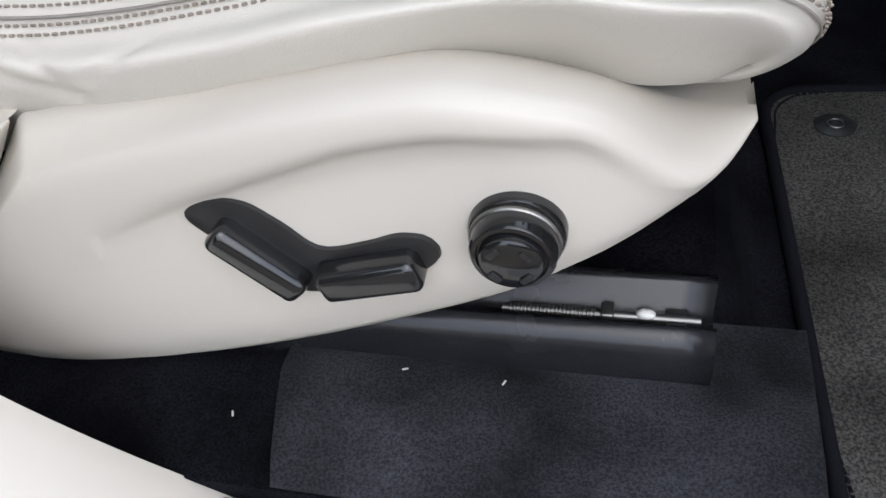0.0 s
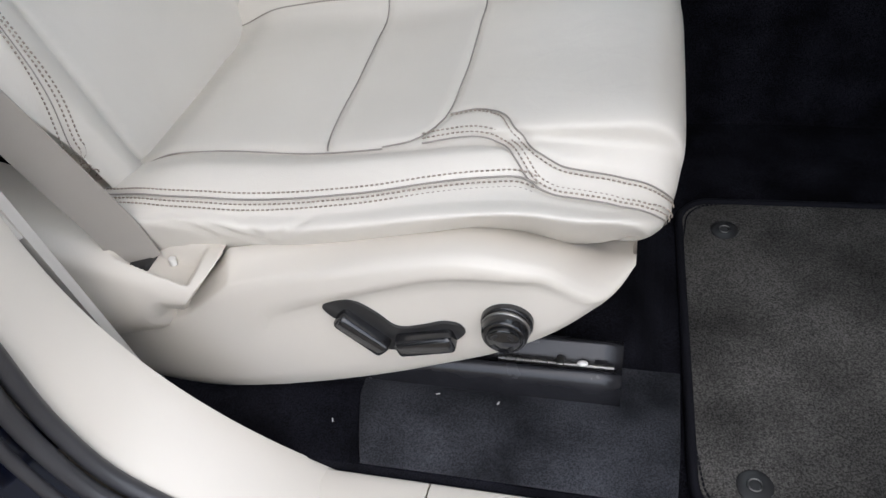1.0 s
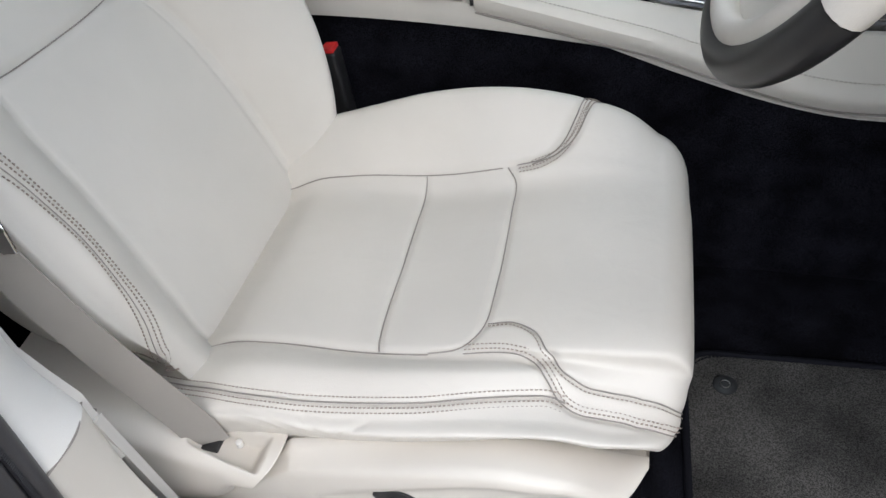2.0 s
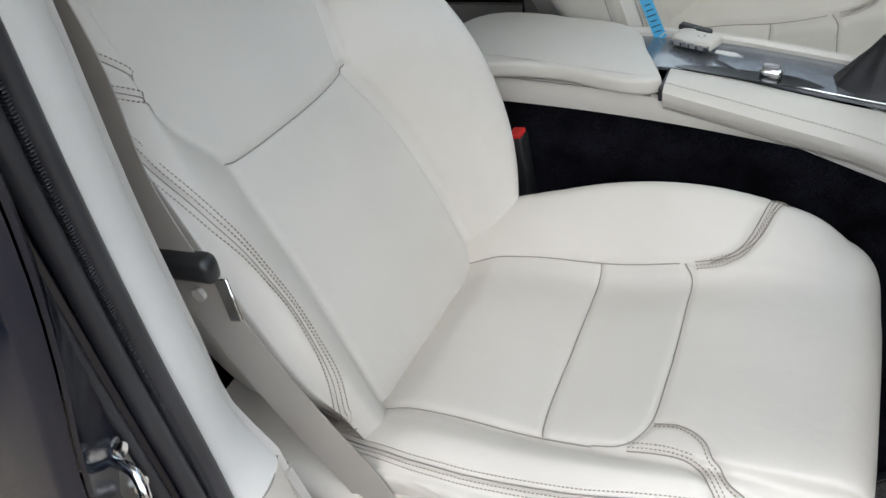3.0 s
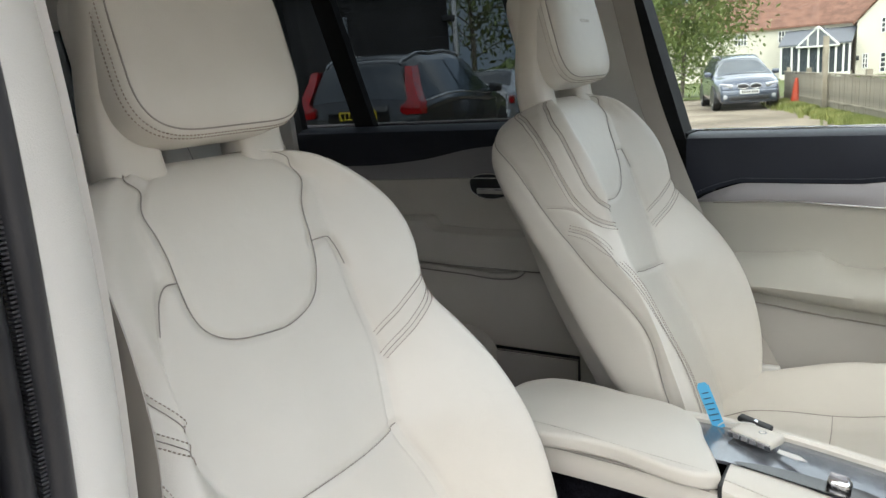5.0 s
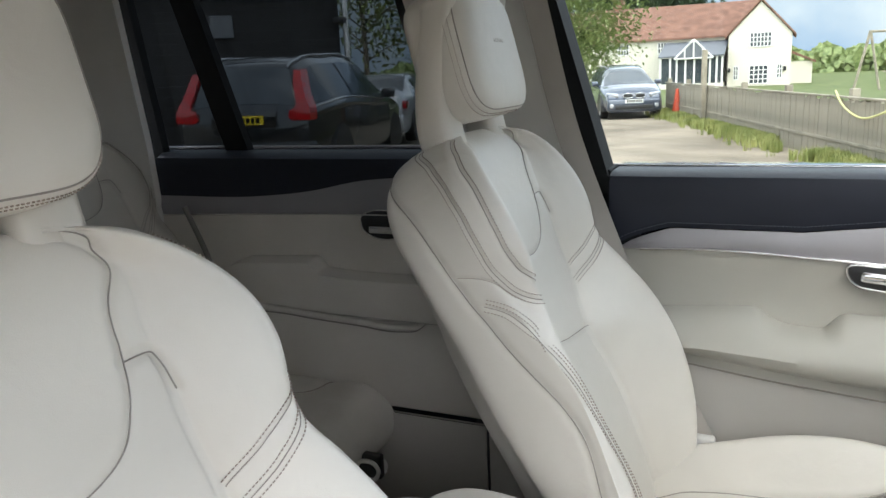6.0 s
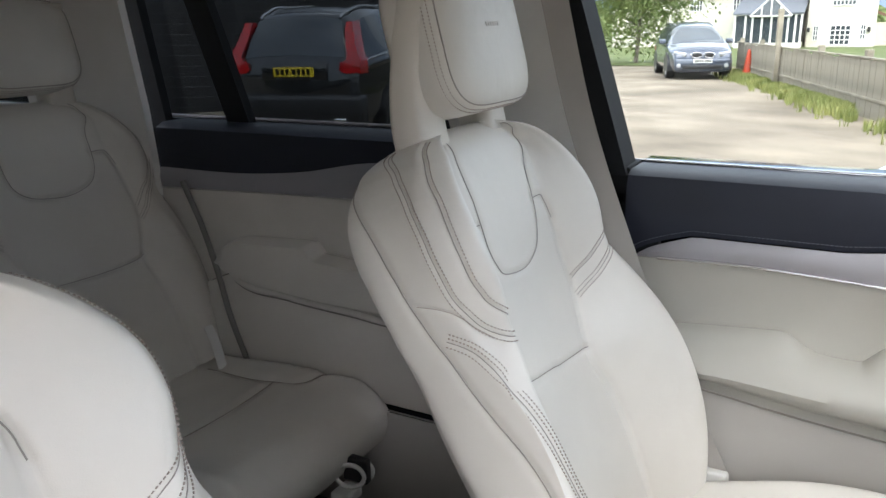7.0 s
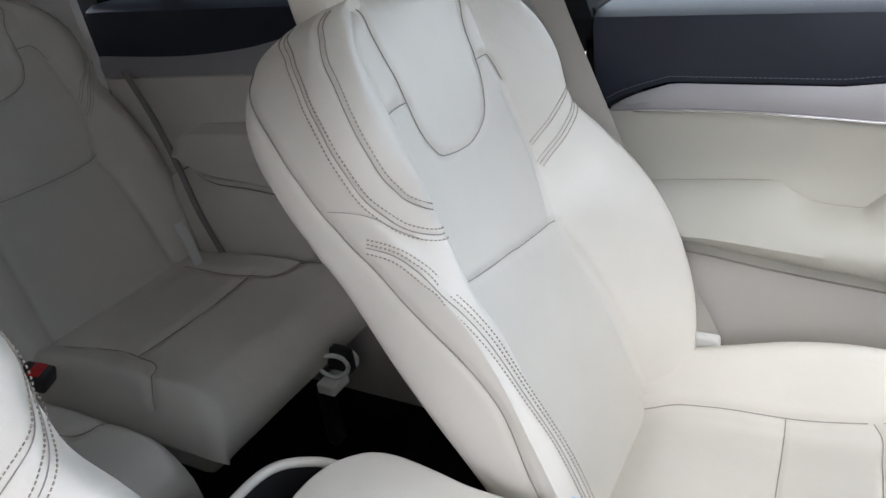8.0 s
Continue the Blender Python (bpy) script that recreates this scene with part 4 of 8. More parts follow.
def rounded_bm(a, b, c):
    bm = bmesh.new()
    bmesh.ops.create_icosphere(bm, subdivisions=2, radius=1)
    for v in bm.verts:
        v.co = (v.co.x * a * (1 + 0.25 * noise.noise(v.co * 2)), v.co.y * b, v.co.z * c)
    return bm


def belt_buckle(seat, y, x=0.038, ztop=0.375):
    b = part("belt_buckle", moved(bevel_box((-0.012, -0.016, -0.11), (0.012, 0.016, 0.0), 0.004), Matrix.Translation((x, y, ztop)) @ Matrix.Rotation(radians(-4), 4, "Y")), SATIN_BLACK, seat, "black seat belt buckle")
    part("release_button", moved(bevel_box((-0.010, -0.013, -0.004), (0.010, 0.013, 0.004), 0.002), Matrix.Translation((x, y, ztop + 0.003)) @ Matrix.Rotation(radians(-4), 4, "Y")), RED, b, "red release button")


def front_seat(label, at, wrinkles, worn, full):
    seat = thing("front_seat", label, "car seat", "front seats", at=at)
    seat_cushion(seat, wrinkles, worn)
    seat_back(seat, worn, inner=1.0 - worn)
    headrest(seat, mark=worn == 0)
    before = set(seat.children)
    seat_rails(seat)
    if full:
        side_valence(seat)
    for ob in set(seat.children) - before:
        ob.location.y = 0.012
    if full:
        belt_buckle(seat, 0.305)
    return seat


driver = front_seat("cream leather driver's seat with stitched bolsters and power controls", (0, -0.012, 0), 0.0022, 1.0, True)
passenger = front_seat("cream leather passenger seat with lightly creased cushion", (0.118, 0.828, 0.02), 0.0030, 0.0, False)


# ---------------------------------------------------------------- floor, sill and pillar on the driver's side
def sheet(name, P, mat, parent=None, label="", close=False):
    return link(name, P.reshape(-1, 3), grid_faces(P.shape[0], P.shape[1], close), mat, parent, label)


def thick_sheet(name, P, t, mat, parent=None, label=""):
    """An open sheet given a thickness t along its normals, with closed rims."""
    nu, nv = P.shape[:2]
    Q = P - normals(P) * t
    n = nu * nv
    f = grid_faces(nu, nv)
    faces = [tuple(a) for a in f] + [tuple(a[::-1] + n) for a in f]
    rim = [i * nv for i in range(nu)], [i * nv + nv - 1 for i in range(nu)], list(range(nv)), [(nu - 1) * nv + j for j in range(nv)]
    for r in rim:
        faces += [(a, b, b + n, a + n) for a, b in zip(r, r[1:])]
    me = bpy.data.meshes.new(name)
    me.from_pydata([tuple(v) for v in np.vstack([P.reshape(-1, 3), Q.reshape(-1, 3)])], [], faces)
    bm = bmesh.new()
    bm.from_mesh(me)
    bpy.data.meshes.remove(me)
    return part(name, bm, mat, parent, label)


def loft(name, a, b, mid, n, mat, parent=None, label="", thick=0.004, m=14):
    """A moulded strip between two edge lines; mid(t) bulges it: rows of (share across, push along the given way)."""
    A, B = spline(a, n), spline(b, n)
    P = np.zeros((n, m, 3))
    for j, t in enumerate(np.linspace(0, 1, m)):
        P[:, j] = A * (1 - t) + B * t + mid(t)
    return thick_sheet(name, P, thick, mat, parent, label)


# carpeted floor: one sheet that dips into the footwell and rises over the tunnel
gx, gy = np.meshgrid(np.linspace(-1.55, 1.35, 240), np.linspace(-0.354, 1.20, 70), indexing="ij")
gz = -0.002 - 0.045 * np.clip((gx - 0.535) / 0.03, 0, 1) ** 2 * (gx < 10) + np.array([[0.004 * noise.noise(Vector((x * 6, y * 6, 0))) for x, y in zip(r, q)] for r, q in zip(gx, gy)])
gz += 0.42 * np.clip((gx - 1.02) / 0.33, 0, 1) ** 1.5
gz -= 0.05 * np.clip((-0.36 - gx) / 0.06, 0, 1) - 0.02
floor = thick_sheet("floor", np.stack([gx, gy, gz - 0.018], -1), 0.02, CARPET)
tagged(floor, "black carpeted car floor with a raised panel beside the seat runner", "floor", kind="structure")
panel = [(0.252, -0.200), (0.252, -0.245), (0.252, -0.270), (0.258, -0.295), (0.268, -0.330), (0.276, -0.352), (0.568, -0.352), (0.586, -0.342), (0.588, -0.295), (0.588, -0.270), (0.588, -0.245), (0.588, -0.200)]
bm = prism([tuple(p) for p in panel], "z", -0.020, 0.0042, 0.002)
for v in bm.verts:
    v.co.z += 0.002 * min(1.0, max(0.0, (v.co.y + 0.295) / 0.05)) if v.co.z > 0 else 0.0
tagged(part("carpet_panel", bm, FOOT_VINYL, floor), "ribbed black carpet panel")

for x, y, a in ((0.338, -0.261, 0.3), (0.404, -0.264, 1.2), (0.231, -0.306, 2.0)):
    tagged(part("lint", moved(bevel_box((-0.0022, -0.0006, -0.0004), (0.0022, 0.0006, 0.0006), 0.0003, 1), Matrix.Translation((x, y, 0.0048 + 0.002 * max(0.0, (y + 0.295) / 0.05) if x > 0.25 else 0.0008)) @ Matrix.Rotation(a, 4, "Z")), WHITE_PLASTIC), "tiny white scrap of lint lying on black carpet", "lint", "carpet lint")


def floor_mat(x0, x1, y0, y1, z, label, turn=0.0):
    m = thing("floor_mat", label, "floor mat", "floor mats", at=(0, 0, 0))
    r = 0.045
    out = []
    for cx, cy, a0 in ((x1 - r, y1 - r, 0), (x0 + r, y1 - r, 90), (x0 + r, y0 + r, 180), (x1 - r, y0 + r, 270)):
        out += [(cx + r * math.cos(radians(a0 + a)), cy + r * math.sin(radians(a0 + a))) for a in range(0, 91, 15)]
    part("tufted_top", prism(out, "z", z, z + 0.007, 0.002), MAT, m)
    loop = np.array([(x, y, z + 0.006) for x, y in out + out[:1]])
    tubes("mat_binding", [loop], 0.0055, MAT_EDGE, m, "black bound edge", 8)
    stitch_rows("mat_stitching", [(spline(np.array([((x - (x0 + x1) / 2) * 0.965 + (x0 + x1) / 2, (y - (y0 + y1) / 2) * 0.972 + (y0 + y1) / 2, z + 0.0078) for x, y in out + out[:1]]), 200), np.tile([0, 0, 1.0], (200, 1)))], MAT_EDGE, m, 0.006, 0.0045, 0.0011)
    for by in (y0 + 0.046, y1 - 0.06):
        b = part("mat_button", lathe([(0.018, z + 0.004), (0.0178, z + 0.0082), (0.015, z + 0.0095), (0.008, z + 0.0095), (0.007, z + 0.0082), (0.005, z + 0.0082)], "z", 28, (x0 + 0.058, by, 0)), SATIN_BLACK, m, "round black plastic mat fastener")
        tubes("button_rim", [[(x0 + 0.058 + 0.0068 * math.cos(t), by + 0.0068 * math.sin(t), z + 0.0098) for t in np.linspace(0, 2 * math.pi, 24)]], 0.0008, STEEL, b)
    c = Vector(((x0 + x1) / 2, (y0 + y1) / 2, 0))
    m.matrix_world = Matrix.Translation(c) @ Matrix.Rotation(radians(turn), 4, "Z") @ Matrix.Translation(-c)
    return m


floor_mat(0.598, 1.06, -0.336, 0.150, -0.046, "charcoal tufted car mat with bound edge on the driver's footwell", 1.9)
floor_mat(0.63, 1.06, 0.66, 1.12, -0.046, "charcoal tufted car mat in the passenger footwell")

# sill trim
ys = np.array([-0.348, -0.353, -0.360, -0.372, -0.40, -0.43, -0.452, -0.465, -0.470])
zs = np.array([-0.140, -0.024, -0.014, -0.011, -0.011, -0.014, -0.022, -0.040, -0.085])
sill = thing("sill_trim", "cream moulded door sill trim with a metal scuff plate", "sill trim", kind="")
for a, b in ((0.20, 0.3485), (0.3505, 1.25)):
    xs = np.linspace(a, b, 12)
    P = np.array([[(x, y, z) for y, z in zip(ys, zs)] for x in xs])
    thick_sheet("sill_section", P, 0.004, PLASTIC, sill)
o = [(0.395, -0.381), (1.02, -0.381), (1.02, -0.432), (0.388, -0.432), (0.386, -0.410), (0.388, -0.386)]
part("scuff_plate", prism(o, "z", -0.016, -0.0045, 0.0012), SILVER_TRIM, sill, "brushed metal scuff plate")
tubes("plate_edge", [[(x, y, -0.0055) for x, y in o + o[:1]]], 0.0016, GREY_PLASTIC, sill)

# lower and upper pillar trim, one strip that sweeps up from the sill
def bulge(v, amount):
    return lambda t: np.array(v) * amount * math.sin(math.pi * t) ** 0.7


pillar = thing("pillar_trim", "pale cream door pillar trim sweeping down into the sill", "pillar trim")
low_in = [(0.275, -0.352, -0.030), (0.238, -0.352, -0.012), (0.190, -0.354, 0.022), (0.150, -0.357, 0.062), (0.092, -0.363, 0.150), (0.060, -0.367, 0.240), (0.048, -0.369, 0.318), (0.046, -0.370, 0.385)]
low_out = [(0.275, -0.440, -0.030), (0.232, -0.440, -0.006), (0.170, -0.440, 0.022), (0.122, -0.440, 0.050), (0.078, -0.440, 0.095), (0.056, -0.440, 0.158), (0.050, -0.438, 0.270), (0.056, -0.436, 0.385)]
loft("lower_trim", low_in, low_out, bulge((0.9, 0.1, 0.35), 0.007), 60, PLASTIC, pillar, "smooth cream lower pillar trim")
up_in = [(0.046, -0.370, 0.388), (0.024, -0.374, 0.440), (0.026, -0.381, 0.55), (0.031, -0.387, 0.70), (0.036, -0.384, 0.85), (0.034, -0.386, 1.0), (0.026, -0.40, 1.18), (0.0, -0.41, 1.40)]
up_out = [(0.056, -0.436, 0.388), (0.052, -0.437, 0.46), (0.052, -0.438, 0.60), (0.060, -0.440, 0.75), (0.076, -0.444, 0.88), (0.092, -0.452, 1.0), (0.105, -0.47, 1.18), (0.08, -0.48, 1.40)]
loft("upper_trim", up_in, up_out, bulge((0.95, 0.05, 0.0), 0.010), 70, PILLAR_CLOTH, pillar, "pale woven upper pillar trim")
# inner face of the pillar towards the cabin
edge_in = spline(up_in, 80)
P = np.zeros((36, 26, 3))
for i, z in enumerate(np.linspace(0.30, 1.39, 36)):
    xi, yi = np.interp(z, edge_in[:, 2], edge_in[:, 0]), np.interp(z, edge_in[:, 2], edge_in[:, 1]) - 0.002
    back = -0.390 + 0.032 * min(1.0, max(0.0, (0.46 - z) / 0.07))
    for j, s in enumerate(np.r_[np.linspace(0, 0.03, 6), np.linspace(0.05, 0.50, 20)]):
        P[i, j] = (xi - 0.002 - s, yi + (back - yi) * min(1.0, s / 0.03), z)
thick_sheet("inner_panel", P, 0.01, GREY_PLASTIC, pillar, "grey inner pillar panel")
P = np.array([[(x, -0.362 + 0.055 * (0.37 - z) / 0.42, z) for x in np.linspace(0.05, -0.42, 18)] for z in np.linspace(0.365, -0.05, 14)])
thick_sheet("lower_inner_panel", P, 0.01, GREY_PLASTIC, pillar, "grey lower inner trim panel")
tubes("panel_joint", [[(0.045, -0.361, 0.367), (-0.10, -0.361, 0.368), (-0.30, -0.361, 0.372)]], 0.002, SEAM_SHADE, pillar)
tubes("panel_joint", [spline([(0.043, -0.366, 0.387), (0.060, -0.400, 0.389), (0.058, -0.438, 0.387)], 20)], 0.0012, SEAM_SHADE, pillar)

# rubber seals round the door opening
seal = thing("door_seal", "black rubber double door seal with a ribbed lip", "door seal")
edge = [np.array(p) for p in low_out[:-1] + up_out[1:]]
edge = [(1.2, -0.455, -0.03), (0.5, -0.452, -0.02)] + edge
for k, (dx, dy, r) in enumerate(((0.004, -0.008, 0.0085), (0.000, -0.027, 0.0085), (-0.008, -0.046, 0.006))):
    tubes("seal_bead", [spline([np.array(p) + (dx, dy, -0.006 if p[2] < 0.1 else 0) for p in edge], 140)], r, RUBBER, seal, "", 14)
ridge = spline([np.array(p) + (0.006, -0.0175, 0) for p in edge[8:]], 900)
vs, fs, n0 = [], [], 0
box = np.array([[-1, -1, -1], [1, -1, -1], [1, 1, -1], [-1, 1, -1], [-1, -1, 1], [1, -1, 1], [1, 1, 1], [-1, 1, 1]], float) * (0.0030, 0.0018, 0.0006)
quads = np.array([[0, 1, 5, 4], [1, 2, 6, 5], [2, 3, 7, 6], [3, 0, 4, 7], [4, 5, 6, 7], [3, 2, 1, 0]])
for p in ridge[::2]:
    vs.append(box + p)
    fs.append(quads + n0)
    n0 += 8
tagged(link("seal_rib", np.vstack(vs), np.vstack(fs), RUBBER, seal, smooth=False), kind="stuff")

# painted body behind the opening: jamb and rear door skin
body = thing("rear_door_skin", "dark blue metallic painted rear door and jamb", "car body")
cols = ((0.0, -0.516), (-0.004, -0.523), (-0.012, -0.527), (-0.04, -0.531), (-0.12, -0.535), (-0.30, -0.540), (-0.6, -0.545), (-1.0, -0.540))
front = lambda z: float(key(z, (-0.35, 0.05, 0.2, 0.4, 0.55, 0.62, 0.70, 0.76, 0.82, 0.9, 1.0, 1.2, 1.4), (0.02, 0.03, 0.04, 0.06, 0.085, 0.103, 0.128, 0.141, 0.147, 0.146, 0.138, 0.13, 0.11)))
prof = lambda z: float(key(z, (-0.5, -0.2, 0.1, 0.4, 0.62, 0.75, 0.90, 1.05, 1.2, 1.4), (0.0, -0.02, -0.035, -0.040, -0.030, -0.017, 0.0, 0.028, 0.065, 0.12)))
P = np.array([[(x + front(z), y + prof(z), z) for x, y in cols] for z in np.linspace(-0.32, 1.4, 60)])
thick_sheet("door_skin", P, 0.003, PAINT, body)
# shut face from the skin's edge back to the jamb
P = np.array([[(front(z) - 0.002, -0.513 + prof(z), z), (front(z) - 0.02, -0.503 + 0.8 * prof(z), z), (min(0.030 + 0.03 * (z - 0.5), front(z) - 0.03), -0.476, z)] for z in np.linspace(-0.32, 1.4, 60)])
thick_sheet("shut_face", P, 0.003, PAINT, body)
P = np.array([[(x + 0.03 * (z - 0.5), y, z) for x, y in ((0.055, -0.445), (0.040, -0.470), (0.035, -0.50), (0.045, -0.503))] for z in np.linspace(-0.05, 1.4, 30)])
thick_sheet("jamb", P, 0.003, PAINT, body)
xs = np.linspace(0.02, 1.3, 30)
P = np.array([[(x, y, z) for y, z in ((-0.465, -0.06), (-0.50, -0.075), (-0.535, -0.10), (-0.548, -0.15), (-0.535, -0.30))] for x in xs])
thick_sheet("sill_panel", P, 0.003, PAINT, body)
# striker on the jamb
striker = thing("door_striker", "bright metal door striker loop on the dark jamb", "door striker")
part("striker_plate", moved(bevel_box((-0.002, -0.018, -0.030), (0.003, 0.018, 0.030), 0.002), Matrix.Translation((0.050, -0.510, 0.535))), STEEL, striker)
tubes("striker_loop", [spline([(0.052, -0.518, 0.515), (0.078, -0.518, 0.517), (0.086, -0.514, 0.535), (0.078, -0.508, 0.552), (0.052, -0.506, 0.555)], 40)], 0.0042, CHROME, striker, "", 10)
for z in (0.516, 0.556):
    part("bolt", lathe([(0.007, 0.052), (0.007, 0.056), (0.004, 0.057)], "x", 18, (0, -0.498, z)), CHROME, striker)


# ---------------------------------------------------------------- seat belts
def ribbon(name, pts, width, way, mat, parent, label="", n=60, t=0.0012):
    """A flat strap along pts whose width lies along way (one vector per point or one for all)."""
    p = spline(pts, n)
    w = spline(way, n) if np.ndim(way) > 1 else np.tile(np.asarray(way, float), (n, 1))
    w /= np.linalg.norm(w, axis=1, keepdims=True)
    P = np.stack([p + w * width * f for f in (-0.5, -0.46, -0.2, 0.2, 0.46, 0.5)], 1)
    return thick_sheet(name, P, t, mat, parent, label)


belt = thing("seat_belt", "taupe seat belt hanging beside the driver's seat with its tongue", "seat belt")
ribbon("webbing", [(0.054, -0.268, 0.180), (0.053, -0.276, 0.225), (0.046, -0.290, 0.285), (0.034, -0.305, 0.355), (0.012, -0.317, 0.44), (-0.020, -0.325, 0.555), (-0.036, -0.331, 0.665), (-0.020, -0.338, 0.775), (-0.012, -0.350, 0.85), (-0.03, -0.372, 1.0), (-0.05, -0.38, 1.25)], 0.046, [(0.80, 0.35, 0.30), (0.85, 0.3, 0.2), (0.9, -0.1, 0.15), (0.9, -0.25, 0.1), (0.85, -0.4, 0.1)], BELT, belt, "taupe woven webbing", 90)
grip = moved(bevel_box((-0.038, -0.011, -0.014), (0.038, 0.011, 0.014), 0.009, 4), Matrix.Translation((-0.024, -0.330, 0.588)) @ Matrix.Rotation(radians(6), 4, "Z") @ Matrix.Rotation(radians(4), 4, "Y"))
for v in grip.verts:
    v.co.z -= 7.0 * (v.co.x + 0.020) ** 2
part("tongue", grip, SATIN_BLACK, belt, "black plastic belt tongue grip")
part("tongue_blade", moved(bevel_box((-0.008, -0.0015, -0.044), (0.008, 0.0015, 0.0), 0.001, 1), Matrix.Translation((0.010, -0.322, 0.566)) @ Matrix.Rotation(radians(-12), 4, "Y") @ Matrix.Rotation(radians(-10), 4, "X")), CHROME, belt, "bright steel tongue")
part("belt_button", lathe([(0.007, -0.003), (0.007, 0.0015), (0.005, 0.003)], "y", 20, (-0.016, -0.329, 0.548)), GREY_PLASTIC, belt, "small grey stop button")

pbelt = thing("seat_belt", "taupe seat belt of the passenger seat beside the pillar", "seat belt")
ribbon("webbing", [(0.19, 1.105, 0.32), (0.155, 1.115, 0.38), (0.10, 1.122, 0.47), (0.0, 1.128, 0.70), (-0.09, 1.122, 0.95), (-0.135, 1.105, 1.15), (-0.17, 1.08, 1.33)], 0.046, [(0.75, 0.45, 0.35), (0.85, 0.2, 0.2), (0.92, 0.05, 0.25)], BELT, pbelt, "taupe woven webbing")
part("belt_anchor", bevel_box((0.170, 1.085, 0.285), (0.215, 1.105, 0.335), 0.006), WHITE_PLASTIC, pbelt, "pale plastic anchor cover")


# ---------------------------------------------------------------- centre console
console = thing("centre_console", "cream leather centre console with armrest lid and grey trim panel", "console")
# body: cream upper band over a black carpeted flank
xs = np.linspace(-0.12, 1.05, 60)
zt = key(xs, (-0.20, 0.0, 0.235, 0.25, 0.353, 0.466, 0.553, 0.75, 1.05), (0.448, 0.446, 0.428, 0.426, 0.398, 0.358, 0.326, 0.27, 0.27))
zl = key(xs, (-0.20, 0.0, 0.19, 0.354, 0.489, 0.6, 1.05), (0.402, 0.402, 0.391, 0.373, 0.352, 0.318, 0.26))
zl = np.minimum(zl, zt - 0.004)
for g, y0 in ((-1, 0.350), (1, 0.520)):
    P = np.array([[(x, y0 + g * dy, a + (b - a) * f) for f, dy in ((0, -0.004), (0.05, 0.004), (0.5, 0.007), (0.95, 0.003), (1.0, -0.006))] for x, a, b in zip(xs, zl, zt)])
    thick_sheet("side_band", P, 0.006, LEATHER, console, "cream stitched side band")
    P = np.array([[(x, y0 - g * (0.012 - 0.018 * (1 - f)), -0.06 + (a + 0.012 + 0.06) * f) for f in np.linspace(0, 1, 8)] for x, a in zip(xs, zl)])
    thick_sheet("carpet_flank", P, 0.008, CARPET, console, "black carpeted console flank")
# armrest lid
out = [(-0.104, 0.350), (0.10, 0.342), (0.236, 0.344), (0.246, 0.352), (0.238, 0.375), (0.205, 0.44), (0.178, 0.500), (0.150, 0.522), (0.05, 0.526), (-0.096, 0.520), (-0.111, 0.502), (-0.113, 0.372)]
bm = prism([tuple(p) for p in spline(out, 90, closed=True)], "z", 0.453, 0.479, 0.007, 4)
for v in bm.verts:
    slope = -0.105 * max(0.0, v.co.x - 0.02)
    crown = 0.004 * (1 - ((v.co.y - 0.436) / 0.1) ** 2) if v.co.z > 0.47 else 0.0
    v.co.z += slope + crown
lid = part("armrest_lid", bm, LEATHER, console, "padded cream leather armrest lid")
edge = spline([(-0.098, 0.3495, 0.4670), (0.0, 0.3450, 0.4670), (0.10, 0.3415, 0.4585), (0.232, 0.3430, 0.4445)], 120)
stitch_rows("lid_stitching", [(edge + (0, 0.0065, 0.0128), np.tile([0, -0.4, 0.9], (120, 1)))], THREAD_PALE, lid, 0.006, 0.0042, 0.0007)
tubes("lid_gap", [spline([(-0.12, 0.346, 0.452), (0.10, 0.3425, 0.444), (0.234, 0.345, 0.431)], 60)], 0.0022, SEAM_SHADE, console, "dark gap under the lid")
# front pad, falling towards the footwell
xs = np.linspace(0.252, 0.95, 50)
zn = key(xs, (0.252, 0.353, 0.432, 0.509, 0.576, 0.75, 0.95), (0.439, 0.414, 0.394, 0.374, 0.350, 0.30, 0.30))
zi = key(xs, (0.252, 0.341, 0.419, 0.541, 0.75, 0.95), (0.449, 0.437, 0.421, 0.398, 0.37, 0.37))
P = np.array([[(x, y, a + (b - a) * f + h) for y, f, h in ((0.345, 0, -0.026), (0.3375, 0, -0.012), (0.338, 0.0, 0.0), (0.345, 0.12, 0.005), (0.365, 0.5, 0.006), (0.390, 0.93, 0.004), (0.399, 1.0, 0.0), (0.402, 1.0, -0.012))] for x, a, b in zip(xs, zn, zi)])
pad = thick_sheet("front_pad", P, 0.006, LEATHER, console, "sloping cream leather console pad")
row = np.stack([xs, np.full(50, 0.3462), zn + 0.12 * (zi - zn) + 0.0118], 1)
stitch_rows("pad_stitching", [(spline(row, 160), np.tile([0, -0.4, 0.9], (160, 1)))], THREAD_PALE, pad, 0.006, 0.0042, 0.0007)
tubes("pad_gap", [spline(np.stack([xs, np.full(50, 0.343), zn - 0.026], 1), 80)], 0.0018, SEAM_SHADE, console)
part("lid_joint", moved(bevel_box((-0.003, -0.045, -0.012), (0.003, 0.030, 0.008), 0.001), Matrix.Translation((0.2485, 0.385, 0.436))), SATIN_BLACK, console, "dark joint before the lid")
# grey trim panel with its edges
zp = lambda x: float(key(x, (0.10, 0.25, 0.312, 0.404, 0.535, 0.75, 0.95), (0.455, 0.452, 0.446, 0.432, 0.410, 0.385, 0.385)))
P = np.array([[(x, y, zp(x) - 0.004 + (0.002 if 0.41 < y < 0.51 else 0)) for y in (0.403, 0.408, 0.45, 0.50, 0.512)] for x in np.linspace(0.14, 0.95, 40)])
thick_sheet("trim_panel", P, 0.005, TRIM_PANEL, console, "glossy grey woven-pattern trim panel")
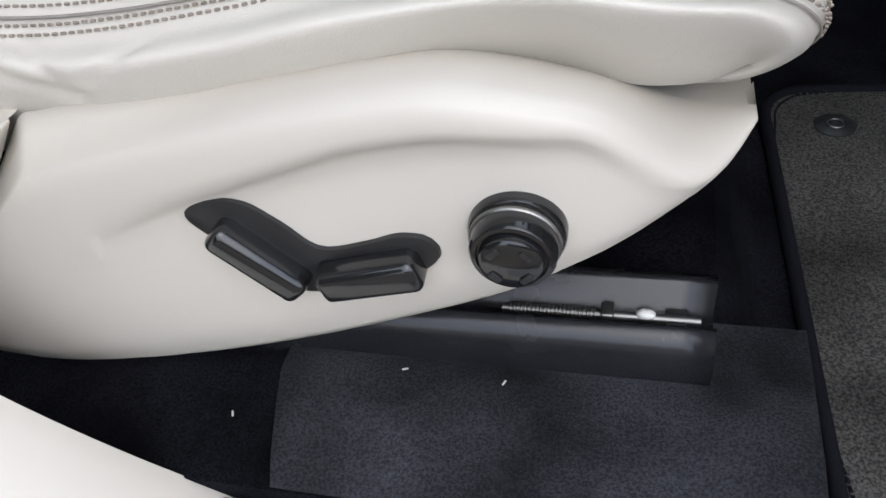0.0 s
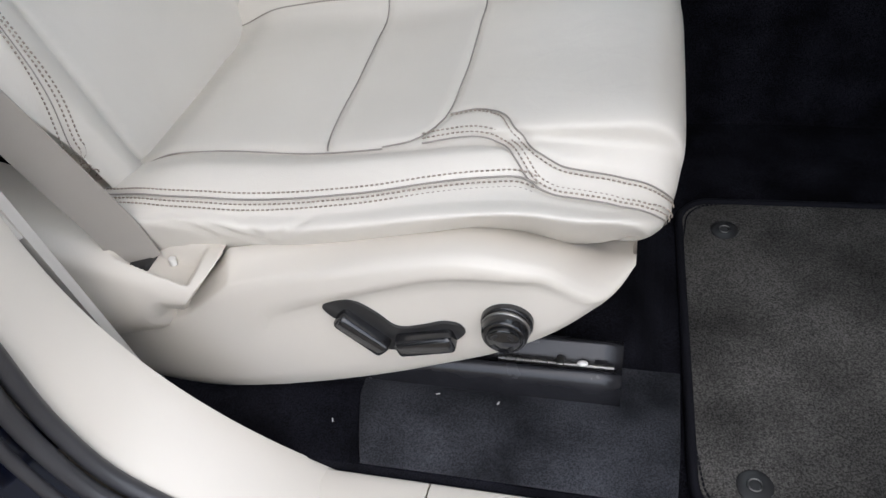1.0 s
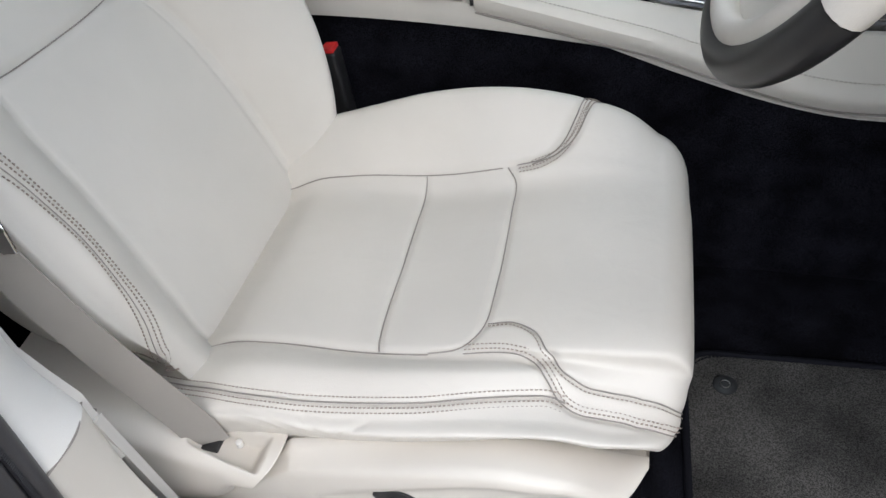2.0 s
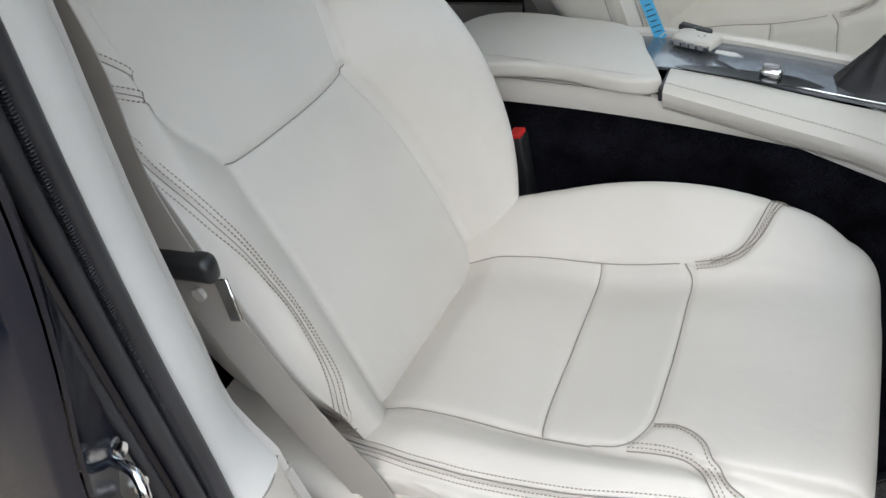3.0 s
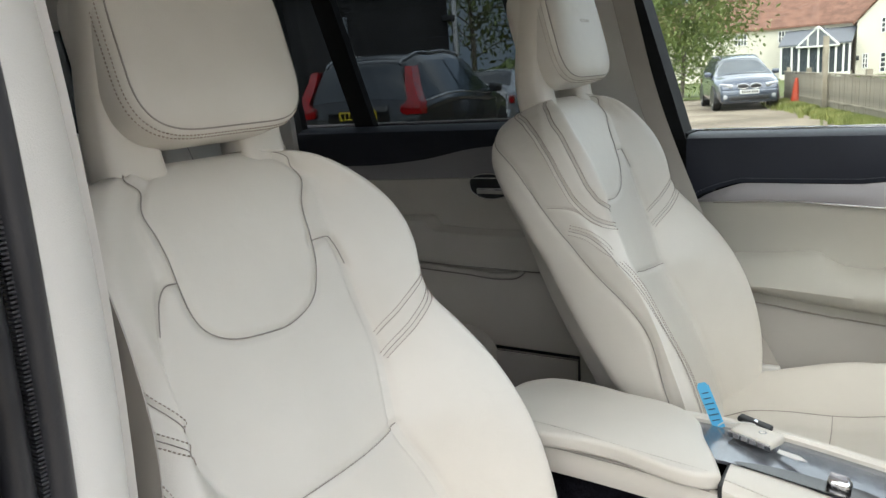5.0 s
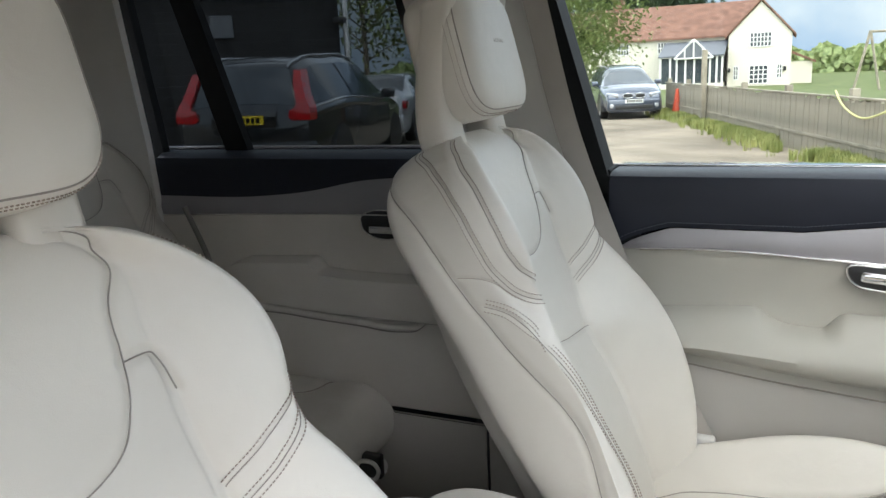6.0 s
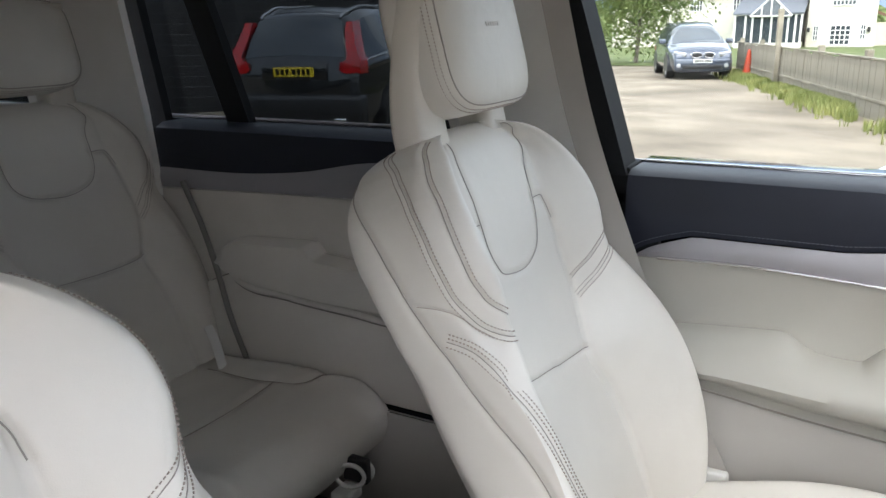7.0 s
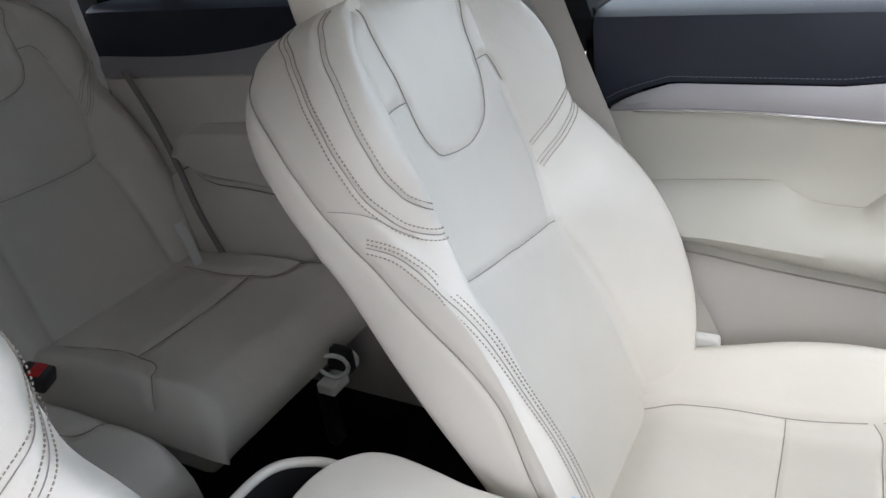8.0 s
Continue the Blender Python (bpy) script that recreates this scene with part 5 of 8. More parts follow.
P = np.array([[(x, y, zp(x) + h) for y, h in ((0.512, -0.012), (0.512, 0.002), (0.516, 0.006), (0.525, 0.006), (0.530, 0.0), (0.530, -0.03))] for x in np.linspace(0.14, 0.95, 40)])
thick_sheet("far_rim", P, 0.004, LEATHER, console, "cream rim along the trim panel")
tubes("chrome_line", [[(x, 0.4035, zp(x) - 0.001) for x in np.linspace(0.26, 0.95, 40)]], 0.0014, CHROME, console)
slot = [(0.262, 0.404), (0.44, 0.404), (0.46, 0.412), (0.44, 0.424), (0.36, 0.422), (0.30, 0.414)]
bm = prism([tuple(p) for p in spline(slot, 40, closed=True)], "z", 0.0, 0.0012, 0.0)
for v in bm.verts:
    v.co.z += zp(v.co.x)
part("slot", bm, GLOSS_BLACK, console, "gloss black cutout beside the trim panel")
start = part("start_knob", moved(bevel_box((-0.016, -0.010, 0.0), (0.016, 0.010, 0.016), 0.007, 4), Matrix.Translation((0.388, 0.418, zp(0.388) - 0.002)) @ Matrix.Rotation(radians(8), 4, "Y")), CHROME, console, "knurled chrome start knob")
part("knob_cap", moved(bevel_box((-0.012, -0.0065, 0.0), (0.012, 0.0065, 0.0015), 0.003, 3), Matrix.Translation((0.388, 0.418, zp(0.388) + 0.0138)) @ Matrix.Rotation(radians(8), 4, "Y")), SILVER_TRIM, start)
# gear lever with its black gaiter
P = []
for t in np.linspace(0, 1, 14):
    a = np.linspace(0, 2 * np.pi, 40, endpoint=False)
    r = 1 - 0.62 * t**0.7
    fold = 1 + 0.09 * np.sin(a * 7 + 4 * t) * np.sin(np.pi * t)
    P.append(np.stack([0.530 + 0.075 * r * fold * np.cos(a) + 0.02 * t, 0.455 + 0.043 * r * fold * np.sin(a), np.full(40, zp(0.53) - 0.002 + 0.075 * t)], 1))
sheet("gaiter", np.array(P), material("black leather gaiter", (0.02, 0.02, 0.022), 0.42, vary=0.2, bump=0.3, grain=600, voronoi=True), console, "creased black leather gear gaiter", True)
part("gear_knob", moved(lathe([(0.012, 0.0), (0.013, 0.02), (0.020, 0.035), (0.024, 0.055), (0.020, 0.075), (0.010, 0.082)], "z", 28), Matrix.Translation((0.55, 0.455, zp(0.53) + 0.068))), CHROME, console, "chrome and black gear knob")
# rear end of the console
arc = spline([(-0.105, 0.352), (-0.16, 0.356), (-0.205, 0.385), (-0.216, 0.436), (-0.205, 0.486), (-0.16, 0.514), (-0.105, 0.518)], 40)
P = np.array([[(x, y, z) for z in (0.05, 0.2, 0.35, 0.446)] for x, y in arc])
thick_sheet("rear_end", P, 0.006, SATIN_BLACK, console, "black rear end of the console")
tubes("pocket_rim", [[(x, y, 0.448) for x, y in arc]], 0.0065, LEATHER, console, "cream rim of the rear pocket", 10)
part("pocket_floor", prism([tuple(p) for p in arc * 0.96 + np.array([-0.006, 0.0175])], "z", 0.36, 0.37), CARPET, console, "black pocket floor")

# ---------------------------------------------------------------- keys on the console
zk = zp(0.26) + 0.0005
fob = thing("key_fob", "cream leather key fob with chrome edge lying on the console", "car key")
m = Matrix.Translation((0.272, 0.478, zk)) @ Matrix.Rotation(radians(-24), 4, "Z")
part("fob_body", moved(bevel_box((-0.034, -0.020, 0.001), (0.034, 0.020, 0.016), 0.005, 3), m), LEATHER, fob, "cream leather fob shell")
part("fob_edge", moved(bevel_box((-0.035, -0.0215, 0.003), (0.035, -0.0185, 0.013), 0.0012, 2), m), CHROME, fob, "chrome edge strip with buttons")
for k in range(4):
    part("fob_button", moved(bevel_box((-0.026 + 0.014 * k, -0.0226, 0.0045), (-0.016 + 0.014 * k, -0.0212, 0.0115), 0.0005, 1), m), SILVER_TRIM, fob)
tubes("fob_emblem", [[tuple(m @ Vector((0.008 + 0.005 * math.cos(t), 0.002 + 0.005 * math.sin(t), 0.0163))) for t in np.linspace(0, 2 * math.pi, 24)]], 0.0009, CHROME, fob)
spare = thing("sport_key", "small black key tag lying beside the key fob", "car key")
part("tag_body", moved(bevel_box((-0.026, -0.008, 0.0), (0.026, 0.008, 0.009), 0.003, 3), Matrix.Translation((0.262, 0.517, zk + 0.006)) @ Matrix.Rotation(radians(-14), 4, "Z") @ Matrix.Rotation(radians(8), 4, "Y")), SATIN_BLACK, spare)
part("tag_mark", moved(bevel_box((-0.002, -0.003, 0.0085), (0.004, 0.003, 0.0095), 0.0004, 1), Matrix.Translation((0.262, 0.517, zk + 0.006)) @ Matrix.Rotation(radians(-14), 4, "Z") @ Matrix.Rotation(radians(8), 4, "Y")), CHROME, spare)
blade = thing("emergency_key", "flat bright emergency key blade on the console", "car key")
part("blade_body", prism([(0.305, 0.462), (0.335, 0.452), (0.346, 0.440), (0.330, 0.440), (0.304, 0.452)], "z", zk, zk + 0.0018, 0.0004, 1), WHITE_PLASTIC, blade)
tag = thing("key_tag", "blue paper key tag with dark handwriting standing against the lid", "key tag")
tm = Matrix.Translation((0.212, 0.505, 0.450)) @ Matrix.Rotation(radians(-12), 4, "Z") @ Matrix.Rotation(radians(-24), 4, "Y")
o = [(-0.0105, 0.0), (0.0105, 0.0), (0.0105, 0.068), (0.006, 0.075), (-0.006, 0.075), (-0.0105, 0.068)]
part("tag_card", moved(prism(o, "y", -0.0005, 0.0005), tm), BLUE_TAG, tag)
for k in range(6):
    wdt = (0.007, 0.0085, 0.006, 0.008, 0.0065, 0.0055)[k]
    part("writing_bar", moved(bevel_box((-wdt, -0.0009, 0.012 + 0.009 * k), (wdt, -0.0004, 0.0138 + 0.009 * k), 0.0), tm), INK, tag)
tubes("tag_string", [spline([tuple(tm @ Vector((0, -0.001, 0.004))), (0.222, 0.500, zk + 0.012), (0.236, 0.492, zk + 0.016), (0.250, 0.497, zk + 0.018), (0.266, 0.500, zk + 0.015), (0.262, 0.488, zk + 0.012), (0.244, 0.486, zk + 0.008)], 60)], 0.0011, WHITE_PLASTIC, tag, "white string")

# ---------------------------------------------------------------- steering wheel
wheel = thing("steering_wheel", "cream and black leather steering wheel with chrome trimmed spokes", "steering wheel")
wa = radians(27)
WU, WF = np.array([math.sin(wa), 0, math.cos(wa)]), np.array([-math.cos(wa), 0, math.sin(wa)])
WC = np.array([0.556, -0.012, 0.560]) + 0.182 * WU
def rim_point(a, r, lift=0.0):
    return WC + r * (math.cos(a) * np.array([0, 1.0, 0]) + math.sin(a) * WU) + lift * WF
for a0, a1, mat, lab in ((200, 340, SATIN_BLACK, "black leather lower rim"), (-20, 200, LEATHER, "cream leather upper rim")):
    tubes("rim", [[rim_point(radians(a), 0.180) for a in np.linspace(a0, a1, 90)]], 0.0185, mat, wheel, lab, 16)
tubes("rim_face", [[rim_point(radians(a), 0.161, 0.010) for a in np.linspace(196, 344, 90)]], 0.0125, LEATHER, wheel, "cream leather face of the lower rim", 16)
P = np.array([[rim_point(radians(a), r, 0.012 - 0.020 * math.sin(math.pi * (r - 0.05) / 0.13)) for r in np.linspace(0.05, 0.160, 9)] for a in np.linspace(228, 312, 24)])
thick_sheet("lower_spoke", P, 0.012, LEATHER, wheel, "broad cream lower spoke")
hub = moved(bevel_box((-0.022, -0.075, -0.065), (0.022, 0.075, 0.055), 0.02, 4), Matrix.Translation(Vector(WC - 0.01 * WF)) @ Matrix.Rotation(wa, 4, "Y"))
part("hub_pad", hub, LEATHER, wheel, "cream leather hub pad")
for a, r0, r1, w in ((radians(200), 0.06, 0.168, 0.045), (radians(-20), 0.06, 0.168, 0.045)):
    d = rim_point(a, 1.0) - WC
    side = np.cross(WF, d)
    P = np.array([[WC + d * r + side * w * f * (1.15 - 0.3 * math.sin(math.pi * (r - r0) / (r1 - r0))) + WF * (0.010 - 0.010 * abs(f) * 2 - 0.012 * (r - r0) / (r1 - r0)) for f in np.linspace(-0.5, 0.5, 9)] for r in np.linspace(r0, r1, 10)])
    sp = thick_sheet("spoke", P, 0.014, LEATHER, wheel, "cream leather spoke")
tubes("spoke_trim", [spline([rim_point(radians(262), 0.10, 0.016), rim_point(radians(225), 0.085, 0.014), rim_point(radians(205), 0.10, 0.012)], 30)], 0.006, CHROME, wheel, "chrome spoke trim", 10)
row = np.array([rim_point(radians(a), 0.166, 0.009) for a in np.linspace(205, 260, 60)])
stitch_rows("rim_stitching", [(row, np.tile(WF, (60, 1)))], THREAD_PALE, wheel, 0.006, 0.005, 0.0009)
tubes("column", [[tuple(WC - 0.02 * WF), tuple(WC - 0.30 * WF), tuple(WC - 0.76 * WF)]], 0.04, SATIN_BLACK, wheel, "dark steering column shroud", 20)


# ---------------------------------------------------------------- doors on the far side
CY = 0.404


def wall_strip(name, xs, rows, mat, parent, label="", thick=0.006):
    """A door panel piece: rows of (z of x, y) from bottom to top."""
    P = np.array([[(x, (y(x) if callable(y) else y), (z(x) if callable(z) else z)) for z, y in rows] for x in xs])
    return thick_sheet(name, P, thick, mat, parent, label)


def front_door():
    d = thing("front_door", "closed passenger door with navy top, grey metal trim and cream panel", "car door")
    xs = np.linspace(-0.014, 1.12, 60)
    wall_strip("navy_top", xs, [(lambda x: 0.688 + 0.048 * min(1, max(0, (x + 0.004) / 0.11)) ** 0.6 + 0.028 * min(1, max(0, (x - 0.35) / 0.25)), 1.186), (0.775, 1.176), (0.820, 1.176), (0.838, 1.182), (0.846, 1.20), (0.846, 1.288)], NAVY, d, "navy stitched vinyl window ledge")
    stitch = np.array([(x, 1.1795, 0.010 + 0.688 + 0.048 * min(1, max(0, (x + 0.004) / 0.11)) ** 0.6 + 0.028 * min(1, max(0, (x - 0.35) / 0.25))) for x in np.linspace(0.004, 1.1, 120)])
    stitch_rows("ledge_stitching", [(stitch, np.tile([0, -1.0, 0], (120, 1)))], THREAD_NAVY, d, 0.007, 0.0045, 0.0006)
    x2 = np.linspace(0.012, 1.12, 60)
    top = lambda x: 0.692 + 0.043 * min(1, max(0, (x - 0.010) / 0.10)) ** 0.7 + 0.028 * min(1, max(0, (x - 0.35) / 0.25))
    zc = lambda x: float(key(x, (0, 0.2, 0.45, 0.8, 1.12), (0.689, 0.695, 0.684, 0.66, 0.64)))
    wall_strip("metal_trim", x2, [(zc, 1.176), (lambda x: zc(x) + 0.5 * (top(x) - zc(x)), 1.172), (top, 1.181)], SILVER_TRIM, d, "grey metal trim blade")
    tubes("chrome_strip", [[(x, 1.1735, zc(x)) for x in x2[2:]]], 0.0028, CHROME, d, "thin chrome strip", 8)
    # Card, armrest and ledge wear the darkened cream in place of shade.
    wall_strip("door_card", np.linspace(0.005, 1.12, 50), [(0.505, 1.165), (0.56, 1.184), (0.62, 1.188), (lambda x: zc(x) - 0.002, 1.178)], DIMMED_VINYL, d, "cream leather door card")
    # armrest with a scooped pull
    xa = np.r_[np.linspace(0.04, 0.46, 140), np.linspace(0.48, 1.12, 30)]
    def ztop(x):
        return float(np.mean([np.interp(x + o, (0.0, 0.05, 0.12, 0.205, 0.268, 0.280, 0.292, 0.308, 0.33, 0.36, 0.402, 0.408, 0.418, 0.426, 0.45, 1.12), (0.550, 0.562, 0.570, 0.577, 0.582, 0.579, 0.567, 0.556, 0.551, 0.548, 0.548, 0.552, 0.572, 0.579, 0.580, 0.57)) for o in np.linspace(-0.012, 0.012, 7)]))
    def zlow(x):
        return float(key(x, (0.0, 0.168, 0.278, 0.434, 1.12), (0.519, 0.502, 0.488, 0.474, 0.43)))
    def shoulder(x):
        return float(key(x, (0.0, 0.2, 0.45, 1.12), (0.538, 0.546, 0.541, 0.53)))
    P = np.array([[(x, 1.188, ztop(x) - 0.004), (x, 1.166, ztop(x)), (x, 1.146, shoulder(x) + 0.72 * (ztop(x) - shoulder(x))), (x, 1.124, shoulder(x) + 0.22 * (ztop(x) - shoulder(x)) - 0.002), (x, 1.106, shoulder(x) - 0.012), (x, 1.095, shoulder(x) - 0.028), (x, 1.092, 0.45 * shoulder(x) + 0.55 * zlow(x)), (x, 1.097, zlow(x) + 0.012), (x, 1.110, zlow(x) + 0.001), (x, 1.165, zlow(x) - 0.006)] for x in xa])
    thick_sheet("armrest", P, 0.006, DIMMED_VINYL, d, "padded cream armrest with a scooped pull")
    # Dark tubes draw the shade behind and under the armrest and its ledge.
    tubes("armrest_back_shade", [[(x, 1.179, ztop(x) + 0.0015) for x in xa]], 0.0026, SEAM_SHADE, d, "dark line drawn as shade behind the armrest")
    tubes("armrest_shade", [[(x, 1.120, zlow(x) - 0.0020) for x in xa]], 0.0034, SEAM_SHADE, d)
    wall_strip("lower_step", xa, [(lambda x: zlow(x) - 0.032, 1.128), (lambda x: zlow(x) - 0.020, 1.126), (lambda x: zlow(x) - 0.006, 1.122)], DIMMED_VINYL, d, "cream lower ledge")
    tubes("step_shade", [[(x, 1.1275, zlow(x) - 0.033) for x in xa]], 0.0018, SEAM_SHADE, d)
    wall_strip("door_pocket", np.linspace(0.0, 1.12, 40), [(-0.05, 1.165), (0.1, 1.150), (0.28, 1.136), (lambda x: zlow(x) - 0.034, 1.131)], GREY_PLASTIC, d, "grey moulded lower door panel")
    # release handle in its dark bowl
    bowl = spline([(0.428, 0.672), (0.432, 0.655), (0.446, 0.641), (0.475, 0.634), (0.53, 0.634), (0.56, 0.645), (0.565, 0.664), (0.54, 0.676), (0.48, 0.678)], 50, closed=True)
    part("handle_bowl", prism([tuple(p) for p in bowl], "y", 1.174, 1.180, 0.001), SATIN_BLACK, d, "dark handle bowl")
    tubes("bowl_rim", [np.array([(p[0], 1.174, p[1]) for p in np.vstack([bowl, bowl[:1]])])], 0.0028, CHROME, d, "chrome bowl rim", 8)
    part("release_handle", moved(bevel_box((-0.05, -0.008, -0.010), (0.05, 0.006, 0.010), 0.006, 3), Matrix.Translation((0.50, 1.166, 0.656)) @ Matrix.Rotation(radians(5), 4, "Y")), CHROME, d, "chrome release handle")
    # window frame and glass, leaning inwards to the roof
    lean = lambda z: 1.300 - 0.16 * max(0, z - 0.846)
    P = np.array([[(xf, lean(z), z) for xf in (-0.11 - 0.24 * (z - 0.84), -0.024 - 0.26 * (z - 0.84), -0.030 - 0.26 * (z - 0.84))] for z in np.linspace(0.835, 1.40, 16)])
    P[..., 1] -= np.array([0.10, 0.11, 0.030])[None]
    thick_sheet("window_frame", P, 0.008, FRAME_BLACK, d, "black rear window frame")
    part("frame_corner", bevel_box((-0.10, 1.196, 0.78), (-0.016, 1.285, 0.850), 0.004), FRAME_BLACK, d, "black lower corner of the window frame")
    P = np.array([[(x, 1.216, z) for x in (-0.034, 0.045)] for z in np.linspace(-0.05, 0.80, 8)])
    thick_sheet("edge_seal", P, 0.02, FRAME_BLACK, d, "black door edge seal")
    P = np.array([[(x - 0.24 * (z - 0.846), lean(z), z) for x in np.linspace(-0.05, 1.15, 8)] for z in np.linspace(0.83, 1.41, 6)])
    g = thick_sheet("window_glass", P, 0.004, CLEAR_GLASS, d, "clear door window")
    g.visible_shadow = False
    tubes("glass_seal", [[(-0.03, 1.290, 0.847), (1.15, 1.290, 0.847)]], 0.0035, CHROME, d, "bright waist seal", 8)
    # outer skin below the glass
    P = np.array([[(x, 1.36 + 0.012 * math.sin(3 * z), z) for x in np.linspace(-0.02, 1.15, 4)] for z in np.linspace(-0.3, 0.845, 8)])
    thick_sheet("outer_skin", P, 0.003, PAINT, d)
    part("waist_cap", bevel_box((-0.02, 1.300, 0.828), (1.15, 1.368, 0.846), 0.004), PAINT, d)
    return d


front_door()


def rear_door(g, label):
    """g: 1 far side, -1 driver's side."""
    Y = lambda y: CY + g * (y - CY)
    d = thing("rear_door", label, "car door", "rear doors")
    xs = np.linspace(-1.22, -0.28, 50)
    wall_strip("navy_top", xs, [(lambda x: float(key(x, (-1.22, -0.9, -0.75, -0.6, -0.28), (0.770, 0.775, 0.790, 0.818, 0.830))), Y(1.176)), (0.85, Y(1.170)), (0.872, Y(1.176)), (0.884, Y(1.20)), (0.884, Y(1.288))], NAVY, d, "navy vinyl window ledge")
    zc = lambda x: float(key(x, (-1.22, -0.6, -0.28), (0.721, 0.741, 0.742)))
    wall_strip("metal_trim", xs, [(zc, Y(1.170)), (lambda x: 0.5 * (zc(x) + float(key(x, (-1.22, -0.9, -0.75, -0.6, -0.28), (0.772, 0.777, 0.792, 0.820, 0.832)))), Y(1.166)), (lambda x: float(key(x, (-1.22, -0.9, -0.75, -0.6, -0.28), (0.772, 0.777, 0.792, 0.820, 0.832))), Y(1.174))], SILVER_TRIM, d, "grey metal trim blade")
    tubes("chrome_strip", [[(x, Y(1.167), zc(x)) for x in xs]], 0.0022, CHROME, d, "thin chrome strip", 8)
    low = lambda x: float(key(x, (-1.22, -1.05, -0.96, -0.90, -0.7, -0.5, -0.28), (0.40, 0.50, 0.525, 0.512, 0.500, 0.490, 0.490)))
    wall_strip("door_card", np.linspace(-1.22, -0.28, 60), [(low, Y(1.178)), (0.60, Y(1.180)), (0.66, Y(1.180)), (lambda x: zc(x) - 0.002, Y(1.172))], LEATHER, d, "cream door card")
    xa = np.linspace(-1.01, -0.36, 80)
    def ztop(x):
        return float(np.interp(x, (-1.01, -0.995, -0.975, -0.94, -0.74, -0.728, -0.716, -0.704, -0.62, -0.52, -0.36), (0.560, 0.580, 0.602, 0.616, 0.628, 0.624, 0.606, 0.600, 0.595, 0.594, 0.598)))
    def zl(x):
        return float(key(x, (-1.01, -1.0, -0.96, -0.8, -0.484, -0.36), (0.556, 0.545, 0.527, 0.506, 0.498, 0.497)))
    P = np.array([[(x, Y(1.182), ztop(x)), (x, Y(1.150), ztop(x)), (x, Y(1.128), ztop(x) - 0.006), (x, Y(1.120), 0.5 * (ztop(x) + zl(x))), (x, Y(1.130), zl(x) + 0.006), (x, Y(1.178), zl(x))] for x in xa])
    thick_sheet("armrest", P, 0.005, LEATHER, d, "cream moulded armrest")
    # Dark tubes stand in for shade along the armrest; another follows under the ledge.
    tubes("armrest_shade", [[(x, Y(1.150), zl(x) - 0.004) for x in xa], [(x, Y(1.172), ztop(x) + 0.002) for x in xa]], 0.0034, SEAM_SHADE, d)
    roll = spline([(-1.005, Y(1.158), 0.540), (-0.965, Y(1.150), 0.513), (-0.80, Y(1.148), 0.491), (-0.62, Y(1.148), 0.481), (-0.50, Y(1.148), 0.476), (-0.455, Y(1.150), 0.484), (-0.44, Y(1.156), 0.497)], 60)
    tubes("ledge_roll", [roll], 0.0085, LEATHER, d, "rolled cream ledge", 12)
    tubes("ledge_shade", [roll + np.array([0, -0.001 * g, -0.0105])], 0.0022, SEAM_SHADE, d)
    tubes("door_edge_seal", [spline([(-1.125, Y(1.156), 0.745), (-1.07, Y(1.154), 0.63), (-1.021, Y(1.140), 0.531), (-0.975, Y(1.124), 0.42), (-0.933, Y(1.124), 0.308)], 30)], 0.0075, GREY_SEAL, d, "grey door edge seal", 10)
    wall_strip("lower_panel", np.linspace(-1.22, -0.28, 40), [(0.27, Y(1.150)), (0.36, Y(1.140)), (0.44, Y(1.146)), (lambda x: low(x) - 0.002, Y(1.168))], LEATHER, d, "cream lower door panel")
    wall_strip("door_pocket", np.linspace(-1.0, -0.28, 30), [(-0.03, Y(1.140)), (0.02, Y(1.118)), (0.20, Y(1.112)), (0.266, Y(1.120))], GREY_PLASTIC, d, "grey moulded door pocket")
    tubes("pocket_crease", [[(x, Y(1.128), 0.268) for x in np.linspace(-0.95, -0.28, 20)]], 0.002, SEAM_SHADE, d)
    bowl = spline([(-0.60, 0.728), (-0.595, 0.705), (-0.575, 0.692), (-0.50, 0.690), (-0.47, 0.705), (-0.475, 0.728)], 40, closed=True)
    part("handle_bowl", prism([tuple(p) for p in bowl], "y", Y(1.166), Y(1.174), 0.001), SATIN_BLACK, d, "dark handle bowl")
    tubes("bowl_rim", [np.array([(p[0], Y(1.166), p[1]) for p in np.vstack([bowl, bowl[:1]])])], 0.0022, CHROME, d, "chrome bowl rim", 8)
    part("release_handle", moved(bevel_box((-0.045, -0.007, -0.009), (0.045, 0.007, 0.009), 0.005, 3), Matrix.Translation((-0.53, Y(1.160), 0.708))), CHROME, d, "chrome release handle")
    lean = lambda z: Y(1.300 - 0.16 * max(0, z - 0.884))
    def pane(name, x0, x1, s0, s1, label):
        P = np.array([[(x0 + s0 * (z - 0.884) + (x1 + s1 * (z - 0.884) - x0 - s0 * (z - 0.884)) * f, lean(z), z) for f in np.linspace(0, 1, 4)] for z in np.linspace(0.87, 1.41, 5)])
        q = thick_sheet(name, P, 0.004, PRIVACY_GLASS, d, label)
        q.visible_shadow = False
    pane("window_glass", -1.03, -0.40, -0.22, -0.20, "dark tinted door window")
    pane("quarter_glass", -1.32, -1.03, -0.0, -0.22, "dark tinted quarter window")
    def bar(x, s, w, name):
        P = np.array([[(x + s * (z - 0.884) + dx, lean(z) - g * 0.02, z) for dx in (-w / 2, w / 2)] for z in np.linspace(0.80, 1.41, 8)])
        thick_sheet(name, P, 0.025, FRAME_BLACK, d, "black window divider")
    bar(-1.015, -0.20, 0.072, "divider_bar")
    bar(-0.385, -0.20, 0.06, "front_bar")
    bar(-1.315, -0.0, 0.09, "rear_bar")
